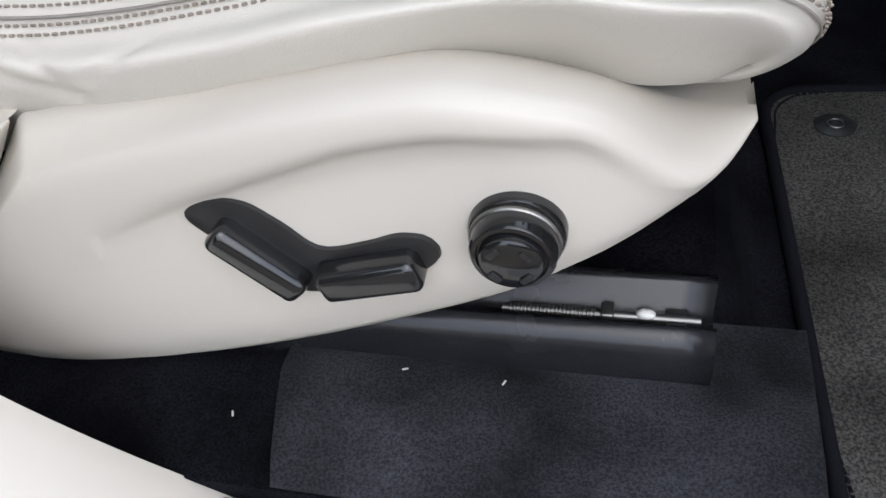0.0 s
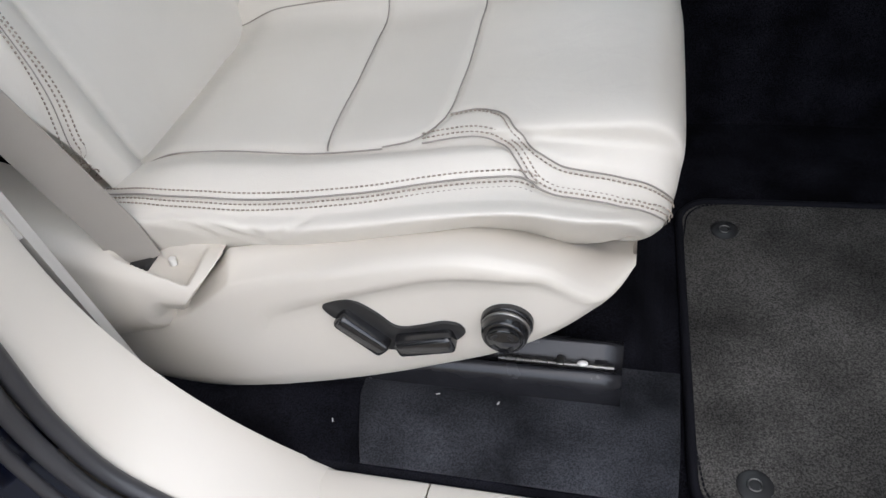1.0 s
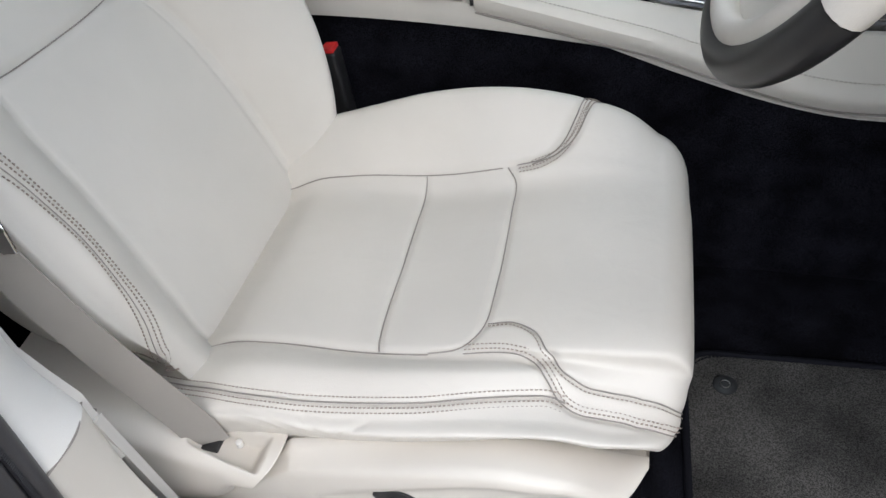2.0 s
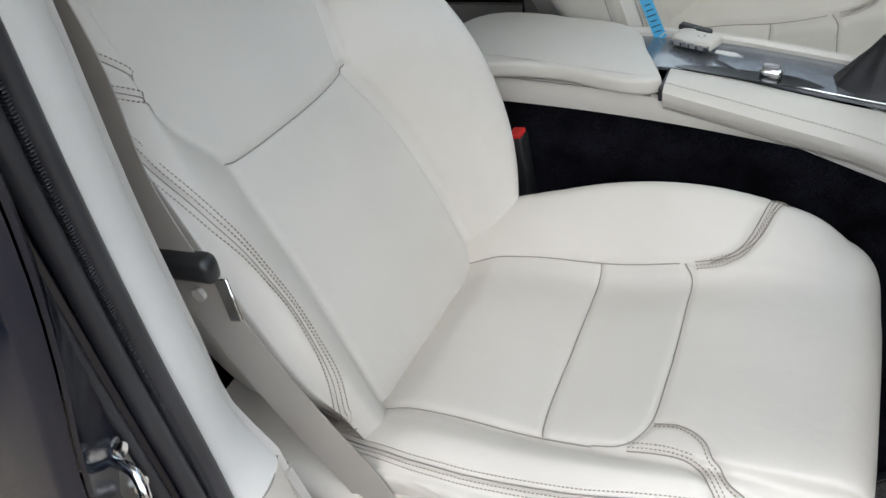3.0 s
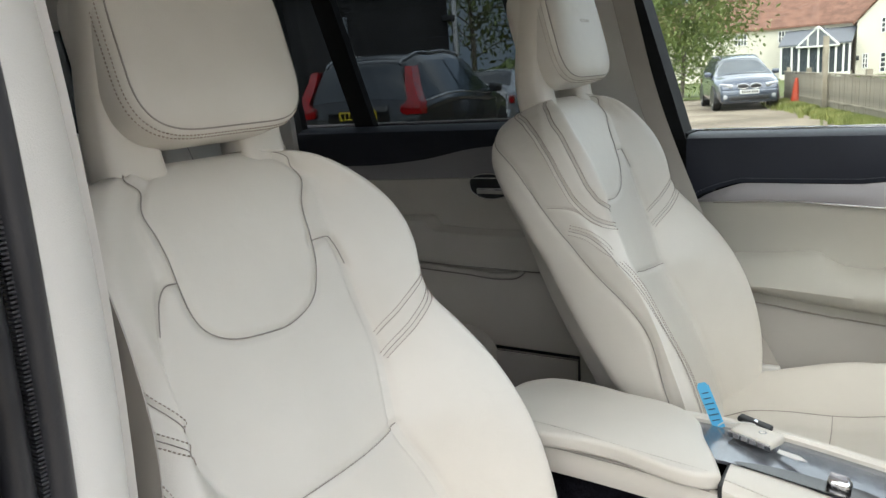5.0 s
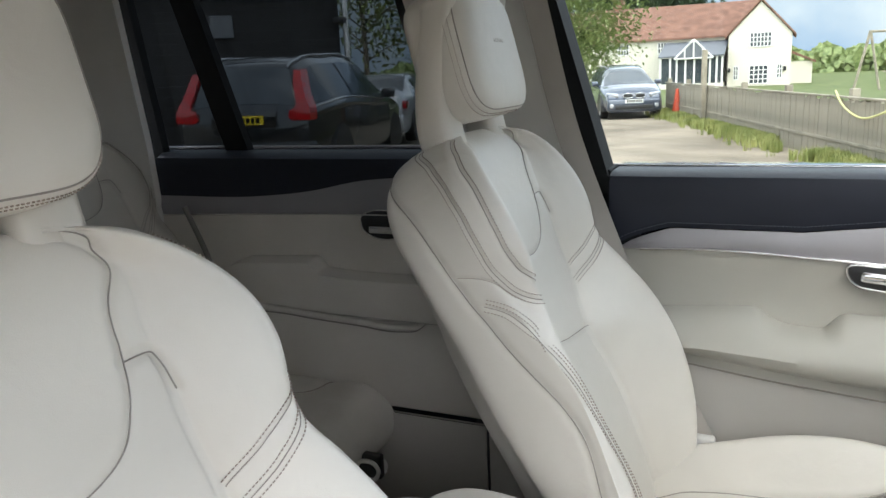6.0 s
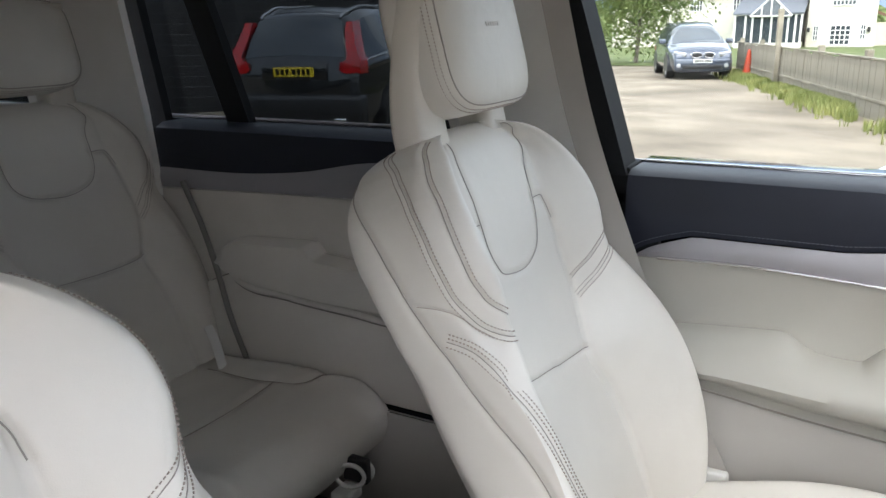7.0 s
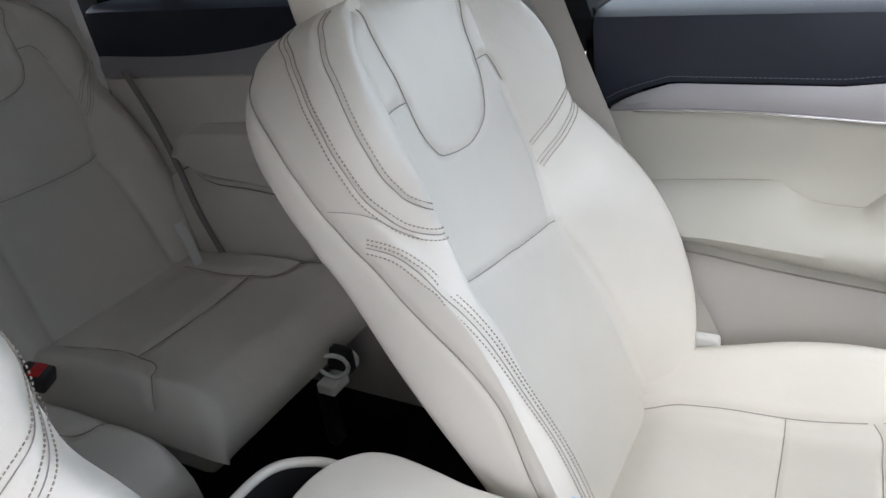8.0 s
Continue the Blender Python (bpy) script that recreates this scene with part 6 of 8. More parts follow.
    tubes("waist_seal", [[(-1.3, Y(1.288), 0.888), (-0.38, Y(1.288), 0.888)]], 0.005, SILVER_TRIM, d, "bright waist seal", 8)
    if g > 0:
        P = np.array([[(x, 1.36, z) for x in np.linspace(-1.9, -0.10, 4)] for z in np.linspace(-0.3, 0.875, 8)])
        thick_sheet("outer_skin", P, 0.003, PAINT, d)
        part("waist_cap", bevel_box((-1.9, 1.300, 0.862), (-0.10, 1.368, 0.880), 0.004), PAINT, d)
    return d


rear_door(1, "closed rear passenger door with tinted window and cream panel")
rear_door(-1, "closed rear door behind the driver with tinted window")

# far pillar between the doors
pp = thing("pillar_trim", "cream pillar trim between the passenger side doors", "pillar trim")
P = np.array([[(x0 + (x1 - x0) * f - 0.24 * max(0, z - 0.6), 1.172 - 0.11 * max(0, z - 0.84) - b, z) for f, b in zip((0, 0.04, 0.2, 0.5, 0.8, 0.96, 1.0), (-0.03, 0.0, 0.010, 0.014, 0.010, 0.0, -0.03))] for z in np.linspace(-0.05, 1.41, 40) for x0, x1 in ((-0.30, -0.010),)])
thick_sheet("pillar_cover", P, 0.006, PILLAR_CLOTH, pp, "pale woven pillar cover")
P = np.array([[(-0.33 - 0.22 * max(0, z - 0.6) + dx, 1.19 - 0.1 * max(0, z - 0.84), z) for dx in (0.0, 0.03)] for z in np.linspace(-0.05, 1.41, 20)])
thick_sheet("pillar_seal", P, 0.01, RUBBER, pp, "black rubber seal")

# rear quarter walls, ceiling and ends of the cabin
for g, n in ((1, "wall_far"), (-1, "wall_near")):
    y = CY + g * (1.17 - CY)
    P = np.array([[(x, y - g * 0.14 * max(0, z - 0.85), z) for x in np.linspace(-2.3, -1.215, 6)] for z in np.linspace(-0.1, 0.92, 8)])
    tagged(thick_sheet(n, P, 0.02, GREY_HEADLINER), "plain pale rear quarter lining", "wall", kind="structure")
    P = np.array([[(x, y - g * 0.14 * max(0, z - 0.85), z) for x in np.linspace(-1.66, -1.215, 4)] for z in np.linspace(0.92, 1.41, 5)])
    tagged(thick_sheet(n, P, 0.02, GREY_HEADLINER), "plain pale rear pillar lining", "wall", kind="structure")
    P = np.array([[(x, y - g * 0.14 * max(0, z - 0.85), z) for x in np.linspace(-2.28, -1.66, 4)] for z in np.linspace(0.92, 1.36, 5)])
    tagged(thick_sheet("window_1" if g > 0 else "window_2", P, 0.004, PRIVACY_GLASS), "dark tinted rearmost side window", "window", kind="structure").visible_shadow = False
def roof(x, y):
    return (x, y, 1.42 - 0.05 * ((y - CY) / 0.75) ** 2 - 0.20 * max(0, x - 0.1) - 0.05 * max(0, -1.0 - x))


# dashboard, windscreen and front pillars close the cabin ahead of the seats
dash = thing("dashboard", "dark navy dashboard with a cream lower half", "dashboard")
P = np.array([[(x, y, z) for x, z in ((1.29, 0.90), (1.10, 0.925), (0.92, 0.915), (0.84, 0.88), (0.825, 0.82), (0.85, 0.74))] for y in np.linspace(-0.40, 1.20, 24)])
thick_sheet("dash_top", P, 0.012, NAVY, dash, "navy padded dashboard top")
P = np.array([[(x, y, z) for x, z in ((0.85, 0.735), (0.835, 0.66), (0.86, 0.56), (0.95, 0.50), (1.28, 0.47))] for y in np.linspace(-0.40, 1.20, 24)])
thick_sheet("dash_front", P, 0.012, DIMMED_VINYL, dash, "cream lower dashboard")
P = np.array([[(0.44 + 0.92 * f, -0.36 + 1.53 * g, 1.345 - 0.42 * f - 0.05 * ((g - 0.5) * 2) ** 2 * (1 - f)) for f in np.linspace(0, 1, 8)] for g in np.linspace(0, 1, 12)])
screen = thing("windscreen", "clear raked windscreen over the dashboard", "windscreen")
g = thick_sheet("screen_glass", P, 0.005, CLEAR_GLASS, screen)
g.visible_shadow = False
for y0, y1 in ((-0.36, -0.44), (1.17, 1.25)):
    post = thing("front_pillar", "pale woven front pillar trim", "pillar trim", "front pillars")
    tubes("pillar_cover", [spline([(0.40, y0, 1.335), (0.92, 0.5 * (y0 + y1), 1.12), (1.36, y1, 0.90)], 24)], 0.042, PILLAR_CLOTH, post, "", 12)
bonnet = thing("bonnet", "dark blue painted bonnet", "bonnet")
P = np.array([[(x, y, 0.90 - 0.10 * (x - 1.36) ** 2 - 0.05 * ((y - CY) / 0.8) ** 2) for y in np.linspace(-0.42, 1.23, 14)] for x in np.linspace(1.37, 2.35, 12)])
thick_sheet("bonnet_skin", P, 0.004, PAINT, bonnet)
P = np.array([[(x, y, z) for z in np.linspace(-0.2, 0.84, 6)] for x, y in ((1.37, -0.46), (2.2, -0.45), (2.36, -0.30), (2.40, 0.404), (2.36, 1.11), (2.2, 1.26), (1.37, 1.27))])
thick_sheet("front_wing", P, 0.004, PAINT, bonnet)


# headliner
P = np.array([[roof(x, y) for y in np.linspace(-0.40, 1.21, 14)] for x in np.linspace(-2.3, 0.50, 24)])
tagged(thick_sheet("ceiling", P, 0.03, GREY_HEADLINER), "pale woven headliner", "ceiling", kind="structure")
P = P + np.array([0, 0, 0.045])
tagged(thick_sheet("roof_skin", P, 0.004, PAINT), "dark blue painted car roof", "roof", kind="structure")
tagged(part("wall_rear", bevel_box((-2.34, -0.40, -0.1), (-2.28, 1.21, 0.90), 0.01), GREY_HEADLINER), "plain rear wall of the cabin", "wall", kind="structure")
tagged(part("window_3", bevel_box((-2.312, -0.36, 0.90), (-2.308, 1.17, 1.36), 0.0), PRIVACY_GLASS), "dark tinted tailgate window", "window", kind="structure").visible_shadow = False
tagged(part("wall_front", bevel_box((1.30, -0.42, -0.1), (1.36, 1.25, 0.90), 0.01), SATIN_BLACK), "plain dark bulkhead", "wall", kind="structure")


# painted outer skins round the rear of the car
tail = thing("tailgate", "dark blue metallic painted tailgate with its side quarters", "tailgate")
for g, x1 in ((1, -1.90), (-1, -1.0)):
    P = np.array([[(x, CY + g * (0.956 - 0.05 * max(0.0, z - 0.5) - 0.12 * max(0.0, -2.15 - x)), z) for x in np.linspace(-2.36, x1, 12)] for z in np.linspace(-0.3, 0.875, 10)])
    thick_sheet("rear_quarter", P, 0.003, PAINT, tail)
P = np.array([[(-2.36 - 0.03 * math.sin(math.pi * (z + 0.3) / 1.2), y, z) for y in np.linspace(CY - 0.93, CY + 0.93, 12)] for z in np.linspace(-0.3, 0.89, 10)])
thick_sheet("tailgate_skin", P, 0.003, PAINT, tail)


# ---------------------------------------------------------------- rear seats
def rear_cushion(seat, half, z0, x0=-1.06, x1=-0.50):
    """Rear seat squab: k across (-1 to 1), x along, with a rolled front."""
    L = x1 - x0
    def sec(x, k):
        f = (x - x0) / L
        a = np.clip((f - 0.80) / 0.20, 0, 1) * np.pi / 2
        q = 1 - np.cos(a) ** 0.8
        xr = np.where(f > 0.80, x1 - 0.20 * L + 0.20 * L * np.sin(a), x) - 0.035 * q**2
        e = np.abs(k)
        side = np.where(e > 0.80, 1 - np.sqrt(np.clip(1 - ((e - 0.80) / 0.2) ** 2, 0, 1)), 0)
        z = z0 + 0.018 * np.clip((e - 0.55) / 0.3, 0, 1) ** 2 * (e < 2) + 0.012 * np.sin(np.pi * np.clip(f, 0, 1)) - 0.025 * (1 - f) - 0.12 * side
        w = half * (1 - 0.10 * np.clip((f - 0.8) / 0.2, 0, 1) ** 2)
        y = k * w
        return np.stack([xr, y + 0 * x, z - (z - (z0 - 0.13)) * q * 0.95], -1)
    xs = np.r_[np.linspace(x0, x1 - 0.20 * L, 80), np.linspace(x1 - 0.20 * L, x1, 36)[1:]]
    ks = np.linspace(-1, 1, 110)
    S = Surface(xs, sec, ks)
    P = S.P.copy()
    P += S.N * np.array([[0.0022 * noise.noise(Vector((p[0] * 22, p[1] * 12, z0 * 9))) for p in row] for row in P])[..., None]
    lines = [S.line([(x0 + 0.47 * L, -0.62), (x0 + 0.49 * L, 0.0), (x0 + 0.47 * L, 0.62)], 90)]
    for g in (-1, 1):
        lines.append(S.line([(x0 + 0.04, g * 0.66), (x0 + 0.47 * L, g * 0.62), (x0 + 0.62 * L, g * 0.72), (x0 + 0.70 * L, g * 0.97)], 120))
    P = carve(P, [l[0] for l in lines], 0.0075, 0.013)
    ob = sheet("squab", P, LEATHER, seat, "cream leather squab with soft creases")
    for l in lines:
        tubes("seam", [l[0] - l[1] * 0.0066], 0.0011, THREAD, seat)
    bm = bevel_box((x0 + 0.02, -half + 0.015, z0 - 0.17), (x1 - 0.07, half - 0.015, z0 - 0.03), 0.02)
    part("squab_base", bm, GREY_PLASTIC, seat, "dark underside of the squab")


def rear_seat(label, cy, half, z0, full=True):
    seat = thing("bench_seat", label, "car seat", "rear seats")
    rear_cushion(seat, half, z0)
    for ob in seat.children:
        ob.location.y = 0
    if full:
        before = set(seat.children)
        seat_back(seat, 0.0, 0.30)
        headrest(seat)
        for ob in set(seat.children) - before:
            ob.location = (-1.052 + 0.0175, 0, 0.06 - 0.047)
    else:
        part("backrest", moved(bevel_box((-0.12, -half + 0.005, 0), (0.0, half - 0.005, 0.62), 0.035, 4), Matrix.Translation((-1.05, 0, z0 - 0.04)) @ Matrix.Rotation(-RECLINE, 4, "Y")), LEATHER, seat, "plain cream middle backrest")
    seat.location.y = cy
    return seat


rear_seat("shaded cream leather rear seat beside the far door", 0.898, 0.262, 0.315)
rear_seat("shaded cream leather rear seat behind the driver", -0.06, 0.262, 0.315)
rear_seat("narrow cream leather middle rear seat", 0.404, 0.190, 0.30, False)

buckle = thing("rear_buckle", "black rear seat belt buckle with red button", "belt buckle")
part("buckle_body", moved(bevel_box((-0.028, -0.024, 0.0), (0.028, 0.024, 0.035), 0.006, 3), Matrix.Translation((-0.905, 0.592, 0.318)) @ Matrix.Rotation(radians(25), 4, "Z") @ Matrix.Rotation(radians(18), 4, "Y")), SATIN_BLACK, buckle)
part("buckle_button", moved(bevel_box((-0.008, -0.019, 0.030), (0.014, 0.019, 0.038), 0.002, 2), Matrix.Translation((-0.905, 0.592, 0.318)) @ Matrix.Rotation(radians(25), 4, "Z") @ Matrix.Rotation(radians(18), 4, "Y")), RED, buckle, "red release button")
clip = thing("seat_latch", "off-white plastic latch bracket under the rear squab", "latch")
loop = np.array([(-0.510 + 0.030 * math.cos(t), 0.955 + 0.010 * math.cos(t), 0.200 + 0.026 * math.sin(t)) for t in np.linspace(0, 2 * math.pi, 40)])
tubes("latch_frame", [loop, loop + np.array([0.004, 0.026, 0.0])], 0.0050, WHITE_PLASTIC, clip, "off-white plastic loop", 10)
part("latch_block", bevel_box((-0.535, 0.965, 0.180), (-0.475, 0.985, 0.236), 0.004), SATIN_BLACK, clip, "black latch block")
part("latch_foot", bevel_box((-0.545, 0.928, 0.140), (-0.500, 0.985, 0.166), 0.006), WHITE_PLASTIC, clip)
part("latch_strut", bevel_box((-0.56, 0.940, -0.01), (-0.535, 0.975, 0.135), 0.004), SATIN_BLACK, clip)
rbelt = thing("rear_seat_belt", "pale end of the rear seat belt tucked beside the outer squab", "seat belt")
ribbon("webbing", [(-0.972, 1.078, 0.300), (-0.99, 1.086, 0.330), (-1.01, 1.094, 0.365), (-1.03, 1.098, 0.395)], 0.022, (0.5, 0.85, 0.1), WHITE_PLASTIC, rbelt)



# ---------------------------------------------------------------- outside
GRAVEL = material("pale sandy gravel drive", (0.27, 0.222, 0.165), 0.95, vary=0.24, scale=0.7, bump=1.0, grain=38, second=(0.38, 0.32, 0.24), patch=0.36, spec=0.2)
GRASS = material("rough green grass", (0.09, 0.125, 0.04), 0.9, vary=0.25, scale=1.2, bump=0.6, grain=40, second=(0.17, 0.19, 0.07), spec=0.2)
BLADES = material("grass blades", (0.20, 0.26, 0.05), 0.7, vary=0.3, scale=2.0, second=(0.38, 0.38, 0.13))
FENCE_WOOD = material("weathered grey fence timber", (0.27, 0.235, 0.175), 0.85, vary=0.25, scale=3.0, bump=0.4, grain=80, second=(0.38, 0.335, 0.255))
BARN_WOOD = material("black stained weatherboard", (0.012, 0.012, 0.013), 0.6, vary=0.3, scale=4.0, bump=0.3, grain=60, second=(0.03, 0.03, 0.032))
RENDER_WALL = material("cream painted render", (0.66, 0.62, 0.52), 0.85, vary=0.05, scale=0.8, bump=0.15, grain=30)
ROOF_TILE = material("red clay roof tiles", (0.17, 0.085, 0.058), 0.85, vary=0.2, scale=1.5, bump=0.5, grain=25, second=(0.24, 0.125, 0.085))
SLATE = material("grey slate", (0.13, 0.14, 0.155), 0.6, vary=0.15, scale=3, bump=0.3, grain=30)
WHITE_PAINT = material("white window paint", (0.74, 0.73, 0.70), 0.5, vary=0.03)
DARK_PANE = material("dark window pane", (0.05, 0.06, 0.07), 0.08, vary=0.2, scale=2, spec=0.6)
LEAF = material("fresh green leaves", (0.15, 0.22, 0.06), 0.6, vary=0.3, scale=1.5, second=(0.32, 0.38, 0.15))
LEAF_DARK = material("dark conifer foliage", (0.025, 0.05, 0.022), 0.7, vary=0.3, scale=1.0, second=(0.05, 0.085, 0.035))
BARK = material("grey tree bark", (0.16, 0.14, 0.11), 0.9, vary=0.25, scale=5, bump=0.6, grain=40)
TYRE = material("black tyre rubber", (0.015, 0.015, 0.015), 0.8, vary=0.2, scale=9)
ALLOY = material("silver alloy wheel", (0.50, 0.50, 0.51), 0.3, metal=0.8, vary=0.05)
PAINT_GREY_BLUE = material("blue grey metallic car paint", (0.065, 0.08, 0.11), 0.25, metal=0.4, vary=0.05, scale=2, coat=1.0)
PAINT_CHARCOAL = material("charcoal metallic car paint", (0.022, 0.023, 0.025), 0.25, metal=0.4, vary=0.05, scale=2, coat=1.0)
PAINT_WHITE = material("white car paint", (0.66, 0.67, 0.69), 0.25, vary=0.03, scale=2, coat=1.0)
PAINT_SILVER = material("silver car paint", (0.40, 0.41, 0.43), 0.28, metal=0.4, vary=0.03, scale=2, coat=1.0)
LAMP_RED = material("red tail lamp lens", (0.42, 0.012, 0.015), 0.15, vary=0.2, scale=20, coat=0.6)
LAMP_CLEAR = material("clear headlamp lens", (0.55, 0.57, 0.6), 0.1, metal=0.5, vary=0.2, scale=20, coat=0.8)
PLATE_YELLOW = material("yellow number plate", (0.62, 0.47, 0.02), 0.45, vary=0.03)
PLATE_WHITE = material("white number plate", (0.68, 0.68, 0.64), 0.45, vary=0.03)
CONE_RED = material("faded orange-red plastic", (0.55, 0.07, 0.025), 0.5, vary=0.1)
ROPE = material("pale yellow hose", (0.62, 0.58, 0.25), 0.5, vary=0.05)

GZ = -0.5
# one ground sheet to the horizon, falling a little beyond the fence
u = np.sign(np.linspace(-1, 1, 160)) * np.abs(np.linspace(-1, 1, 160)) ** 3
gx, gy = np.meshgrid(u * 900, u * 900 + 15, indexing="ij")
gz = GZ - 0.9 * np.clip((gy - 26) / 40, 0, 1) ** 2 * (3 - 2 * np.clip((gy - 26) / 40, 0, 1))
gz += np.array([[0.03 * noise.noise(Vector((a * 0.3, b * 0.3, 0))) for a, b in zip(r, q)] for r, q in zip(gx, gy)]) * (np.hypot(gx, gy) > 4)
gz += 0.29 * np.exp(-((gx + 6.2) ** 2 + (gy - 10) ** 2) / 26)
ground = sheet("ground", np.stack([gx, gy, gz], -1), GRAVEL)
tagged(ground, "pale sandy gravel drive and yard", "ground", kind="structure")


def ground_z(x, y):
    t = min(1, max(0, (y - 26) / 40))
    return GZ - 0.9 * t * t * (3 - 2 * t) + 0.29 * math.exp(-((x + 6.2) ** 2 + (y - 10) ** 2) / 26)


FENCE_A, FENCE_B = np.array([-3.35, 25.6]), np.array([2.75, 7.2])
fd = (FENCE_B - FENCE_A) / np.linalg.norm(FENCE_B - FENCE_A)
fn = np.array([-fd[1], fd[0]])
# lawn and rough grass beyond the fence
xs = np.linspace(0, 1, 30)
P = []
for t in np.linspace(0, 1, 30):
    base = FENCE_A + (FENCE_B - FENCE_A) * (1.35 * t - 0.02) + fn * 0.35
    P.append([(base[0] + fn[0] * d, base[1] + fn[1] * d, ground_z(base[0] + fn[0] * d, base[1] + fn[1] * d) + 0.02 + 0.0006 * d) for d in np.r_[np.linspace(0, 8, 10), np.linspace(12, 160, 16)]])
lawn = sheet("lawn", np.array(P), GRASS)
tagged(lawn, "green lawn behind the fence", "lawn", kind="structure")
P = np.array([[(x, y, ground_z(x, y) + 0.03) for y in np.r_[np.linspace(30, 70, 12), np.linspace(90, 400, 8)]] for x in np.linspace(-160, 12, 30)])
tagged(sheet("meadow", P, GRASS), "green grass round the distant house", "lawn", kind="structure")


def tufts(name, spots, height, mat, label, category):
    vs, fs, n = [], [], 0
    for x, y, z in spots:
        for k in range(7):
            a, h = random.uniform(0, math.tau), height * random.uniform(0.5, 1.3)
            w, l = random.uniform(0.006, 0.012), random.uniform(0.1, 0.5) * h
            dx, dy = math.cos(a), math.sin(a)
            ox, oy = x + random.uniform(-0.06, 0.06), y + random.uniform(-0.06, 0.06)
            vs += [(ox - dy * w, oy + dx * w, z), (ox + dy * w, oy - dx * w, z), (ox + dx * l * 0.4 + dy * w * 0.7, oy + dy * l * 0.4 - dx * w * 0.7, z + h * 0.6), (ox + dx * l * 0.4 - dy * w * 0.7, oy + dy * l * 0.4 + dx * w * 0.7, z + h * 0.6), (ox + dx * l, oy + dy * l, z + h)]
            fs += [(n, n + 1, n + 2, n + 3), (n + 3, n + 2, n + 4)]
            n += 5
    return tagged(link(name, vs, fs, mat, smooth=False), label, category, kind="stuff")


spots = []
for k in range(9500):
    t, d = random.random() * 1.05, -abs(random.gauss(0, 0.28)) + 0.15
    q = FENCE_A + (FENCE_B - FENCE_A) * t + fn * d
    if noise.noise(Vector((q[0] * 0.8, q[1] * 0.8, 5))) > -0.25:
        spots.append((q[0], q[1], ground_z(*q)))
tufts("grass_verge", spots, 0.17, BLADES, "ragged green grass along the fence foot", "grass")


def wood_fence():
    f = thing("wood_fence", "weathered close-board timber fence with posts and rails", "fence")
    L = float(np.linalg.norm(FENCE_B - FENCE_A))
    ang = math.atan2(fd[1], fd[0])
    place = lambda s, d=0.0, z=0.0: Matrix.Translation((*(FENCE_A + fd * s + fn * d), GZ + z)) @ Matrix.Rotation(ang, 4, "Z")
    boards = [bevel_box((-0.062, -0.010, 0), (0.062, 0.010, h), 0.004, 1) for h in (0.93, 0.95, 0.97)]
    meshes = []
    for k, bm in enumerate(boards):
        ob = part("board", bm, FENCE_WOOD, f, smooth=False)
        meshes.append(ob.data)
        ob.matrix_local = place(0.07 + 0.13 * k)
    s, k = 0.07 + 0.39, 0
    while s < L:
        ob = new("board", meshes[random.randrange(3)])
        ob.parent = f
        ob.matrix_local = place(s, random.uniform(-0.006, 0.006), random.uniform(-0.02, 0.01)) @ Matrix.Rotation(random.uniform(-0.015, 0.015), 4, "Y")
        s += 0.13
    for z, d in ((0.30, 0), (0.84, 0.066)):
        bm = bevel_box((0, -0.034 + d, z), (L, -0.012 + d, z + 0.05), 0.006, 1)
        part("rail", moved(bm, place(0)), FENCE_WOOD, f, smooth=False)
    s = 0.0
    tall = 0
    while s < L + 0.1:
        h, d = (1.85, -0.16) if abs(s - 5.6) < 0.1 else (1.09, 0.055)
        part("post", moved(bevel_box((-0.06, d, 0), (0.06, d + 0.12, h), 0.012, 1), place(s)), FENCE_WOOD, f, smooth=False)
        s += 2.8
    part("capping", moved(bevel_box((0, -0.035, 0.955), (L, 0.03, 0.985), 0.006, 1), place(0)), FENCE_WOOD, f, smooth=False)


wood_fence()
hose = thing("garden_hose", "pale yellow hose draped over the fence", "hose")
hp = FENCE_A + fd * 13.6
tubes("hose_run", [spline([(hp[0], hp[1] - 0.02, GZ + 1.05), (*(hp + fd * 0.5 - fn * 0.08), GZ + 0.86), (*(hp + fd * 1.1 - fn * 0.08), GZ + 0.72), (*(hp + fd * 1.7 - fn * 0.08), GZ + 0.80), (*(hp + fd * 2.3), GZ + 1.04)], 60)], 0.016, ROPE, hose, "", 8)


